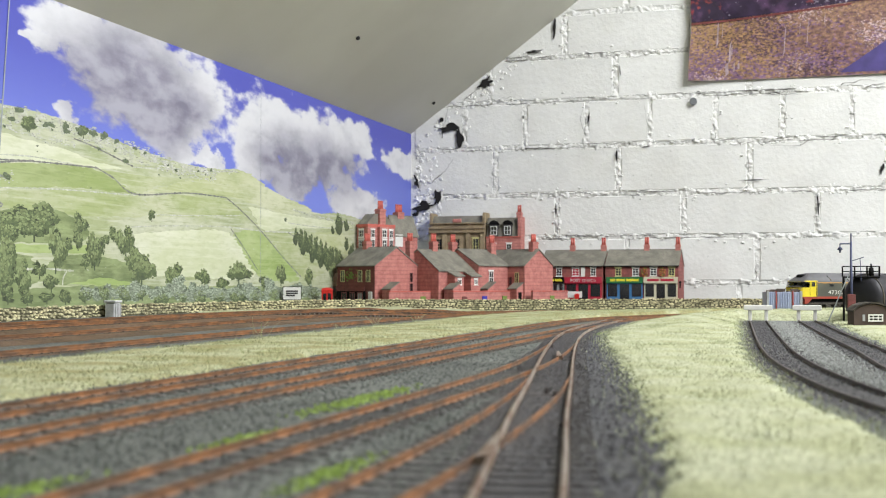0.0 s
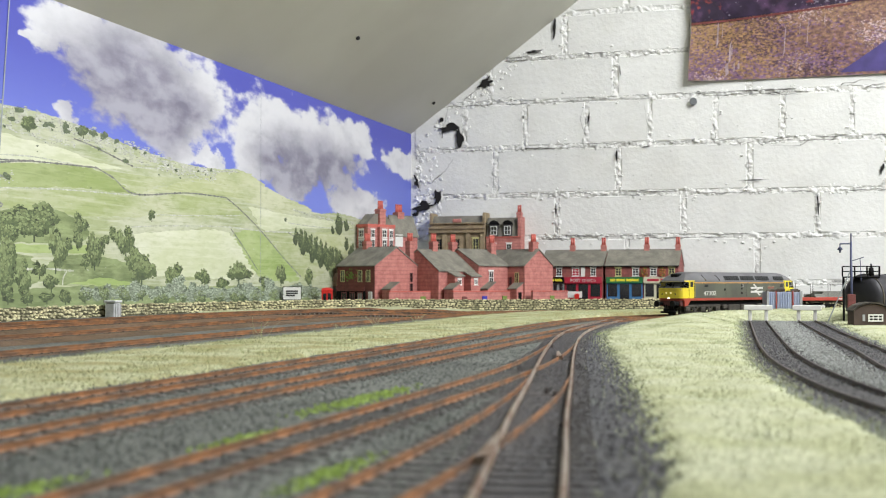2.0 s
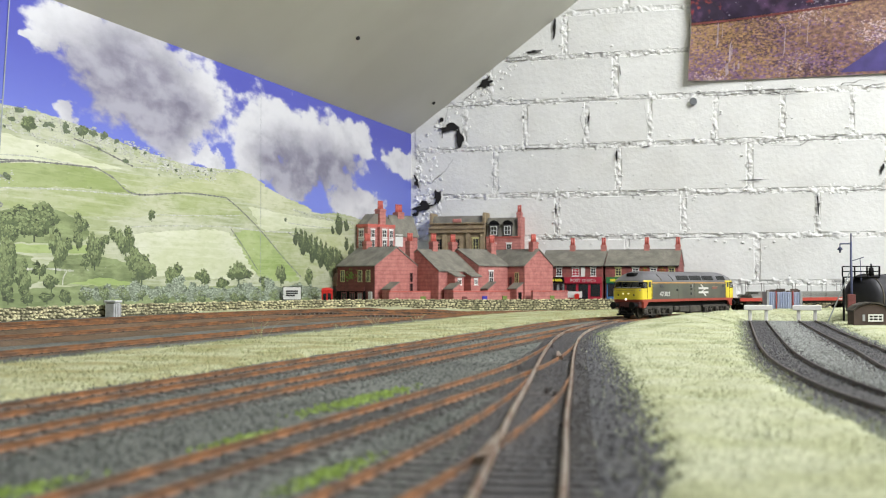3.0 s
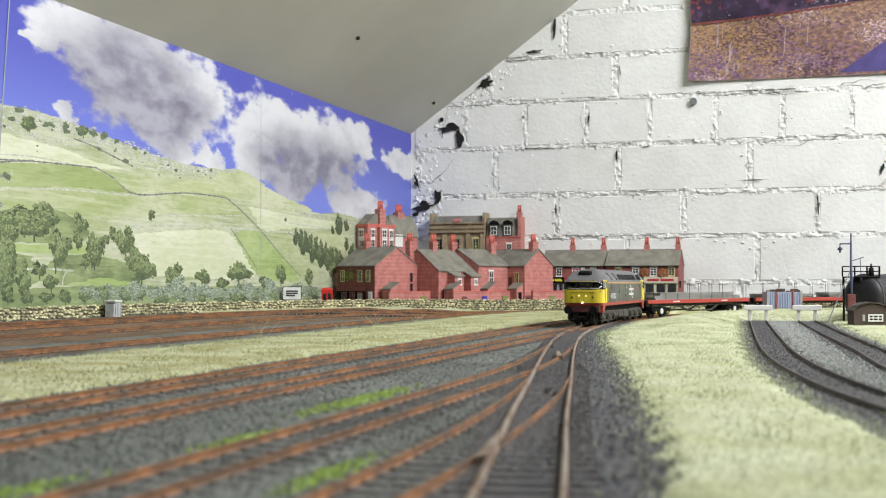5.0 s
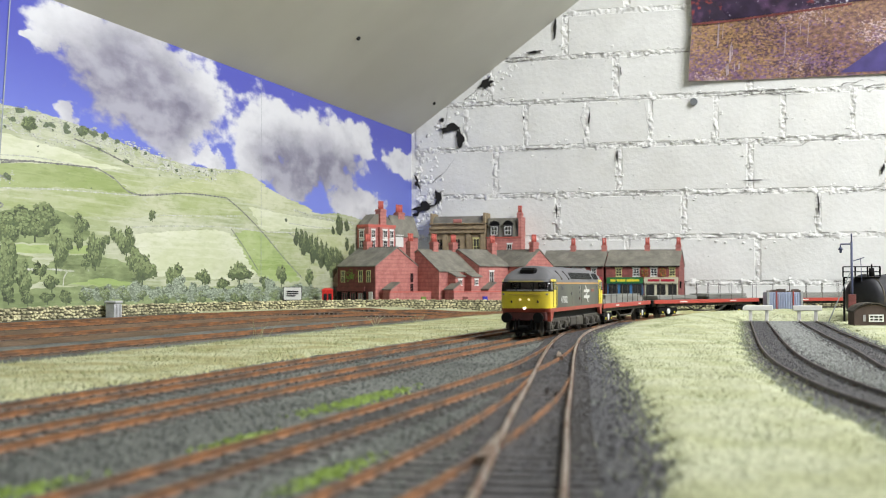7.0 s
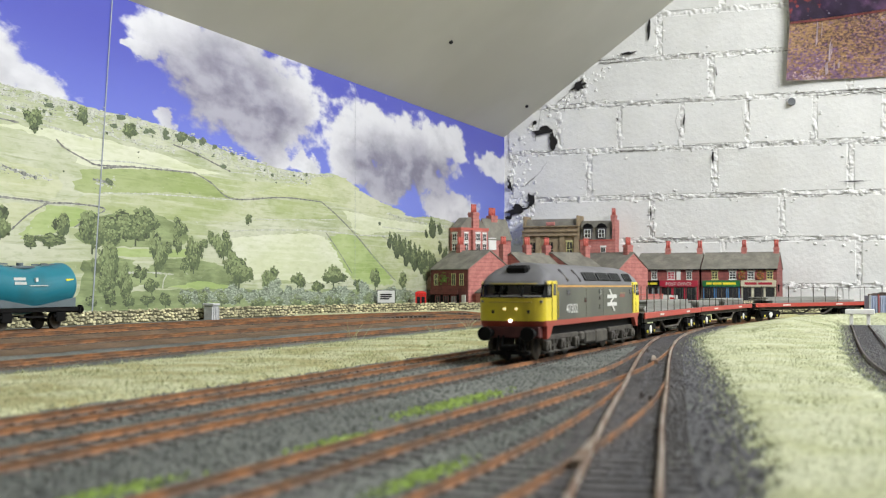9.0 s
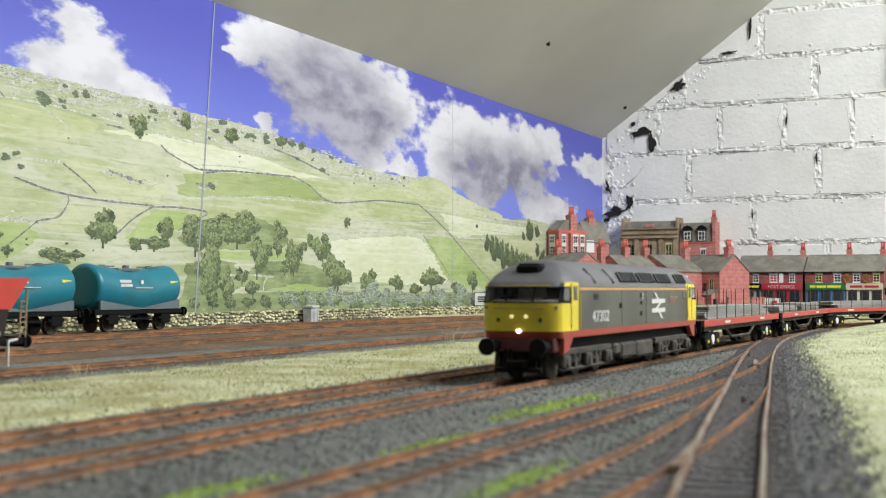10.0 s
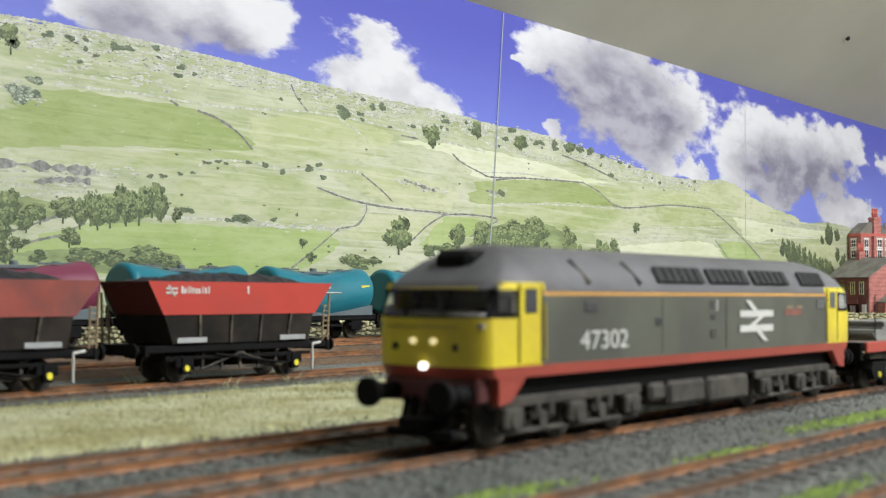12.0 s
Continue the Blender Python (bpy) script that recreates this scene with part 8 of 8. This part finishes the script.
wall_block(sh, "wall_lamp", -0.2010, -0.1990, 2.034, 2.038, 0.030, 0.042, M["black"], "dark wall lamp")
wall_block(sh, "lamp_arm", -0.2018, -0.1980, 2.0345, 2.0375, 0.0385, 0.0400, M["black"])


def bank():
    t = thing("bank", "tan stone low-relief bank with pilasters and parapet", "building")
    y = 2.118
    wall_block(t, "wall", -0.651, -0.550, y, 2.1545, Z0, 0.1440, M["bank_stone"], "weathered tan stone")
    for x in (-0.6475, -0.6235, -0.5795, -0.5535):
        wall_block(t, "pilaster", x - 0.004, x + 0.004, y - 0.0035, y - 0.0002, 0.06, 0.1280, M["bank_stone"])
    for z0, z1, o in ((0.1282, 0.1318, 0.006), (0.1320, 0.1350, 0.0035), (0.1352, 0.1382, 0.0065), (0.1442, 0.1462, 0.004)):
        wall_block(t, "cornice", -0.6525, -0.5485, y - o, y + 0.002, z0, z1, M["bank_stone"])
    for x in (-0.634, -0.601, -0.566):
        window(t, "x", x, y, 0.0115, 0.090, 0.028, -1, M["frame_cream"] if x > -0.58 else M["bank_stone"], panes=(2, 2))
    bm = bmesh.new()
    prism(bm, [(y + 0.002, 0.1464), (2.155, 0.1464), (2.155, 0.1590), (y + 0.012, 0.1590)], -0.648, -0.552, "x")
    part("roof", bm, M["slate"], t, "grey slate roof")
    for x in (-0.6495, -0.5515):
        wall_block(t, "end_parapet", x - 0.002, x + 0.002, y - 0.001, 2.154, 0.1464, 0.1640, M["bank_stone"])
    bm = bmesh.new()
    box(bm, -0.608, -0.592, y - 0.005, y - 0.001, 0.1465, 0.1530, 0.001)
    part("crest", bm, M["house_brick"], t, "carved crest on the parapet")


def mansard():
    t = thing("mansard_house", "red brick house with dark mansard roof and two dormers", "house")
    y = 2.122
    wall_block(t, "wall", -0.5480, -0.4855, y, 2.1545, Z0, 0.1205, M["house_brick"], "red brick wall")
    wall_block(t, "string_course", -0.5490, -0.4845, y - 0.0015, y, 0.1190, 0.1208, M["terracotta"])
    bm = bmesh.new()
    prism(bm, [(y + 0.001, 0.1209), (2.155, 0.1209), (2.155, 0.1545), (y + 0.008, 0.1545)], -0.5475, -0.490, "x")
    part("roof", bm, M["slate"], t, "dark mansard slates")
    for x in (-0.534, -0.509):
        d = wall_block(t, "dormer", x - 0.0075, x + 0.0075, y - 0.001, y + 0.01, 0.1220, 0.1420, M["dormer_dark"], "dark dormer")
        window(d, "x", x, y - 0.001, 0.012, 0.1235, 0.016, -1, M["frame_white"], panes=(2, 2), lintel=False)
        bm = bmesh.new()
        prism(bm, [(x - 0.0095, 0.1420), (x + 0.0095, 0.1420), (x + 0.006, 0.1475), (x, 0.1500), (x - 0.006, 0.1475)], y - 0.003, y + 0.012, "y")
        part("dormer_roof", bm, M["black"], d)
    window(t, "x", -0.5345, y, 0.009, 0.088, 0.020, -1, M["frame_white"])
    window(t, "x", -0.5065, y, 0.009, 0.088, 0.020, -1, M["frame_white"])
    wall_block(t, "end_wall", -0.4900, -0.4850, y - 0.002, 2.154, 0.1209, 0.1560, M["house_brick"])
    chimney(t, -0.4905, y + 0.014, 0.150, 0.1700, 0.0085, 0.012, 2, 0.006)


def tall_house():
    F = pose(-0.673, 1.852, 0, 0, 0, TURN)
    t = thing("tall_house", "tall red brick house with white-framed windows and high chimneys", "house", F)
    wall_block(t, "wall", 0.0, 0.058, 0.0, 0.027, Z0, 0.1285, M["house_brick"], "red brick wall")
    wall_block(t, "parapet", -0.001, 0.059, -0.001, 0.0275, 0.1286, 0.1330, M["terracotta"], "brick parapet")
    wall_block(t, "bay", 0.020, 0.040, -0.006, -0.0002, Z0, 0.1290, M["house_brick"], "projecting brick bay")
    for z in (0.072, 0.096, 0.112):
        window(t, "y", 0.016, 0.0, 0.011, z, 0.012, -1, M["frame_white"])
        window(t, "x", 0.030, -0.006, 0.0095, z, 0.012, -1, M["frame_white"])
        window(t, "x", 0.010, 0.0, 0.008, z, 0.012, -1, M["frame_white"])
        window(t, "x", 0.050, 0.0, 0.008, z, 0.012, -1, M["frame_white"])
    gable_body(t, 0.0585, 0.112, 0.002, 0.027, Z0, 0.119, 0.148, "x", M["house_brick"])
    wall_block(t, "render_panel", 0.0600, 0.0770, 0.0002, 0.0018, 0.098, 0.1180, M["frame_white"], "white rendered panel")
    window(t, "x", 0.094, 0.0020, 0.009, 0.090, 0.012, -1, M["frame_white"])
    bm = bmesh.new()
    prism(bm, [(0.001, 0.1331), (0.057, 0.1331), (0.057, 0.136), (0.040, 0.150), (0.018, 0.150)], 0.004, 0.0265, "y")
    part("roof", bm, M["slate"], t, "grey hipped roof")
    chimney(t, 0.032, 0.006, 0.128, 0.1640, 0.013, 0.012, 3, 0.007)
    chimney(t, 0.084, 0.018, 0.110, 0.1610, 0.014, 0.012, 4, 0.007)


bank()
mansard()
tall_house()


# ---- things by the wall and in the yard ----
def name_board():
    t = thing("name_board", "white station name board with dark unreadable lettering", "sign", pose(-0.682, 1.571, 0.002, 0, 0, 20))
    wall_block(t, "board", -0.012, 0.012, -0.001, 0.001, 0.014, 0.031, M["frame_white"], "white board")
    for z in (0.0255, 0.0225, 0.0195):
        wall_block(t, "lettering_bar", -0.008, 0.008 - (z < 0.02) * 0.004, -0.0016, -0.0009, z - 0.0008, z + 0.0008, M["black"])
    for x in (-0.010, 0.010):
        bm = bmesh.new()
        cyl(bm, (x, 0.001, 0), (x, 0.001, 0.032), 0.0009, 8)
        part("post", bm, M["chassis"], t)
    wall_block(t, "frame", -0.0128, 0.0128, 0.0008, 0.0016, 0.0132, 0.0318, M["black"], "black frame")


def phone_box():
    t = thing("telephone_box", "bright red telephone box with domed roof", "telephone box", pose(-0.678, 1.690, 0.002, 0, 0, 22))
    wall_block(t, "body", -0.008, 0.008, -0.008, 0.008, 0, 0.025, M["post_red"], "red kiosk body")
    bm = bmesh.new()
    loft(bm, [[(0.0085 * k * x, 0.0085 * k * y, z) for x, y in ((-1, -1), (1, -1), (1, 1), (-1, 1))] for k, z in ((1.0, 0.0251), (1.0, 0.0265), (0.85, 0.0285), (0.4, 0.0298))], smooth=False)
    part("dome", bm, M["post_red"], t)
    for i in (-1, 1):
        wall_block(t, "glazing", i * 0.0034 - 0.0024, i * 0.0034 + 0.0024, -0.0085, -0.0079, 0.006, 0.0215, M["window_dark"], "dark small panes")


def buffer_stop(m):
    t = thing("buffer_stop", "white painted timber buffer stop at the siding end", "buffer stop", m, group="buffer stops")
    for x in (-GAUGE, GAUGE):
        bm = bmesh.new()
        box(bm, x - 0.0018, x + 0.0018, -0.0015, 0.0015, -0.003, 0.0098, 0.0004)
        part("post", bm, M["frame_white"], t, "white post")
        bm = bmesh.new()
        cyl(bm, (x, 0.001, 0.008), (x, 0.018, -0.002), 0.0010, 6)
        part("stay", bm, M["rail_dark"], t)
    bm = bmesh.new()
    box(bm, -0.0145, 0.0145, -0.0032, -0.0005, 0.0098, 0.0152, 0.0006)
    part("beam", bm, M["frame_white"], t, "white cross beam")
    return t


def container():
    M["grey_blue"] = mat("grey_blue", (0.32, 0.37, 0.52), 0.5, var=0.12, scale=60, second=(0.38, 0.42, 0.54), mix_scale=40)
    t = thing("container", "grey-blue corrugated container with red corner posts", "container", pose(-0.027, 1.515, -0.002, 0, 0, 14))
    wall_block(t, "body", -0.0195, 0.0195, 0.001, 0.030, 0, 0.0295, M["grey_blue"], "grey-blue corrugated steel")
    for i in range(14):
        x = -0.0185 + 0.00285 * i
        bm = bmesh.new()
        prism(bm, [(x - 0.0008, 0.001), (x - 0.0004, -0.0005), (x + 0.0004, -0.0005), (x + 0.0008, 0.001)], 0.001, 0.0285, "z")
        part("rib", bm, M["grey_blue"], t)
    for x in (-0.0098, 0.0098):
        wall_block(t, "red_post", x - 0.0006, x + 0.0006, -0.0012, 0.001, 0, 0.031, M["loco_red"], "red post")
    for x in (-0.0196, 0.0196):
        wall_block(t, "corner_post", x - 0.0012, x + 0.0012, -0.001, 0.0012, 0, 0.0305, M["slab"], "pale corner post")
    bm = bmesh.new()
    for i in range(16):
        x = random.uniform(-0.018, 0.018)
        box(bm, x - 0.0025, x + 0.0025, 0.004, 0.012, 0.0296, 0.0296 + random.uniform(0.001, 0.004))
    ob = part("roof_litter", bm, M["deck"], t, "brown and grey litter on the roof")


def yard_lamp():
    M["lamp_blue"] = mat("lamp_blue", (0.045, 0.055, 0.11), 0.5, var=0.15)
    t = thing("yard_lamp", "dark blue yard lamp post with bracket arm", "lamp post", pose(0.0415, 1.30, -0.002))
    bm = bmesh.new()
    cyl(bm, (0, 0, 0), (0, 0, 0.082), 0.0016, 10, 0.0011)
    cyl(bm, (0, 0, 0.082), (0, 0, 0.090), 0.0007, 8)
    part("post", bm, M["lamp_blue"], t)
    bm = bmesh.new()
    cyl(bm, (0, 0, 0.0795), (-0.0105, 0, 0.0795), 0.0007, 8)
    cyl(bm, (-0.0105, 0, 0.0795), (-0.0105, 0, 0.076), 0.0006, 8)
    cyl(bm, (0, 0, 0.062), (0.012, 0, 0.066), 0.0005, 6)
    cyl(bm, (0.0085, 0, 0.0645), (0.0095, 0, 0.042), 0.0004, 6)
    part("bracket", bm, M["lamp_blue"], t)
    bm = bmesh.new()
    cyl(bm, (-0.0105, 0, 0.0765), (-0.0105, 0, 0.0735), 0.0010, 10, 0.0030)
    cyl(bm, (-0.0105, 0, 0.0735), (-0.0105, 0, 0.0705), 0.0014, 10, 0.0010)
    part("lamp_head", bm, M["lamp_blue"], t, "hooded lamp head")
    bm = bmesh.new()
    box(bm, -0.0038, 0.0038, -0.0035, 0.0035, 0, 0.029, 0.0005)
    part("base_box", bm, M["dark_brick"], t, "rusty brown base box")


def oil_tank():
    t = thing("oil_tank", "black cylindrical oil tank with top rail and leaning ladder", "tank", pose(0.064, 1.335, -0.002))
    axis = pose(-0.013, 0, 0, 0, 0, 48)
    r = 0.0245
    bm = bmesh.new()
    rings = [[(u, r * k * math.cos(a), 0.0245 + r * k * math.sin(a)) for a in [2 * math.pi * i / 36 for i in range(36)]] for u, k in ((-0.004, 0.25), (-0.003, 0.55), (-0.0005, 0.82), (0.003, 0.97), (0.006, 1.0), (0.085, 1.0), (0.090, 0.9))]
    loft(bm, rings, smooth=True)
    barrel = part("barrel", bm, M["tank_black"], t, "black barrel with a domed end")
    barrel.matrix_basis = axis
    for u in (0.0065, 0.040, 0.078):
        bm = bmesh.new()
        loft(bm, [[(u + du, r * k * math.cos(a), 0.0245 + r * k * math.sin(a)) for a in [2 * math.pi * i / 36 for i in range(36)]] for du, k in ((-0.0008, 1.0), (-0.0008, 1.025), (0.0008, 1.025), (0.0008, 1.0))], smooth=True)
        part("barrel_band", bm, M["chassis"], barrel, "riveted band")
    for x in (0.018, 0.070):
        ob = wall_block(t, "saddle", x - 0.004, x + 0.004, -0.017, 0.017, 0, 0.012, M["dark_brick"], "brick saddle")
        ob.matrix_basis = axis
    # landing with rails over the front end
    bm = bmesh.new()
    box(bm, -0.030, 0.006, -0.006, 0.008, 0.0455, 0.0468, 0.0003)
    part("landing", bm, M["black"], t, "black landing plate")
    for x in (-0.030, -0.018, -0.006, 0.006):
        for y in (-0.006, 0.008):
            bm = bmesh.new()
            cyl(bm, (x, y, 0.0468), (x, y, 0.0572), 0.0006, 6)
            part("rail_post", bm, M["black"], t)
    for y in (-0.006, 0.008):
        for z in (0.0572, 0.0520):
            bm = bmesh.new()
            cyl(bm, (-0.030, y, z), (0.006, y, z), 0.0005, 6)
            part("guard_rail", bm, M["black"], t, "thin black guard rail")
    for x, y in ((-0.029, -0.005), (-0.029, 0.007)):
        bm = bmesh.new()
        cyl(bm, (x, y, 0.0), (x, y, 0.0468), 0.0010, 6)
        part("landing_leg", bm, M["black"], t)
    bm = bmesh.new()
    cyl(bm, (-0.002, 0.001, 0.0468), (-0.002, 0.001, 0.0560), 0.0030, 12, 0.0024)
    cyl(bm, (-0.002, 0.001, 0.0560), (-0.002, 0.001, 0.0600), 0.0008, 8)
    part("valve", bm, M["black"], t, "filler valve")
    bm = bmesh.new()
    for y in (-0.0125, -0.0075):
        cyl(bm, (-0.045, y, 0.0), (-0.022, y, 0.054), 0.0006, 6)
    for i in range(12):
        f = (i + 0.5) / 12
        cyl(bm, (-0.045 + 0.023 * f, -0.0125, 0.054 * f), (-0.045 + 0.023 * f, -0.0075, 0.054 * f), 0.0004, 5)
    part("ladder", bm, M["window_pale"], t, "pale leaning ladder")


def lineside_hut():
    M["hut_brown"] = mat("hut_brown", (0.075, 0.050, 0.040), 0.75, var=0.2, scale=150)
    t = thing("lineside_hut", "small dark brown hut with arched roof and white window", "hut", pose(0.0565, 1.205, -0.002, 0, 0, 12))
    bm = bmesh.new()
    prism(bm, [(-0.0165, 0), (0.0165, 0), (0.0165, 0.0140), (0.012, 0.0178), (0.006, 0.0200), (0, 0.0207), (-0.006, 0.0200), (-0.012, 0.0178), (-0.0165, 0.0140)], 0, 0.024, "y")
    part("wall", bm, M["hut_brown"], t, "dark brown walls")
    bm = bmesh.new()
    arc = [(-0.018, 0.0136), (-0.0125, 0.0184), (-0.006, 0.0207), (0, 0.0214), (0.006, 0.0207), (0.0125, 0.0184), (0.018, 0.0136)]
    prism(bm, arc + [(x, z + 0.0012) for x, z in reversed(arc)], -0.0015, 0.0255, "y")
    part("roof", bm, M["chassis"], t, "dark arched roof")
    window(t, "x", 0.003, 0.0, 0.0135, 0.0045, 0.0068, -1, M["frame_white"], panes=(3, 2), lintel=False)
    wall_block(t, "notice", -0.0088, -0.0065, -0.0006, 0.0, 0.005, 0.011, M["slab"], "pale notice")


name_board()
phone_box()
stop = buffer_stop(pose(-0.0505, 1.333, 0, 0, 0, 3))
copy_thing(stop, pose(-0.0015, 1.333, 0, 0, 0, 3))
container()
yard_lamp()
oil_tank()
lineside_hut()
def on_line(s):
    """Place on the locomotive's line; s grows from the end of the straight round the bend."""
    if s < 0:
        return Vector((LOCO_X, LOCO_TURN + s, 0))
    if s > LOCO_R * math.pi / 2:
        return Vector((LOCO_X + LOCO_R + s - LOCO_R * math.pi / 2, LOCO_TURN + LOCO_R, 0))
    a = s / LOCO_R
    return Vector((LOCO_X + LOCO_R * (1 - math.cos(a)), LOCO_TURN + LOCO_R * math.sin(a), 0))


def vehicle_pose(s, half):
    a, b = on_line(s - half), on_line(s + half)
    d = a - b
    c = (a + b) / 2
    return pose(c.x, c.y, 0, 0, 0, math.degrees(math.atan2(d.y, d.x)))


TRAIN = ((0.0, 0.6096), (0.7, 0.5205), (1.5, 0.4190), (2.5, 0.2985), (3.2, 0.2150), (4.1, 0.1115), (5.0, 0.0075), (5.8, -0.0885), (6.5, -0.1740), (7.5, -0.2995), (8.5, -0.4244),
         (9.0, -0.4855), (9.5, -0.5470), (10.0, -0.6080), (10.5, -0.6705), (11.0, -0.7325), (11.5, -0.7945), (12.0, -0.8561))


def motions():
    walk(loco, [(t, vehicle_pose(s, 0.074)) for t, s in TRAIN])
    for n, wagon in enumerate(WAGONS):
        walk(wagon, [(t, vehicle_pose(s + 0.1272 + 0.130 + 0.262 * n, 0.088)) for t, s in TRAIN])


motions()
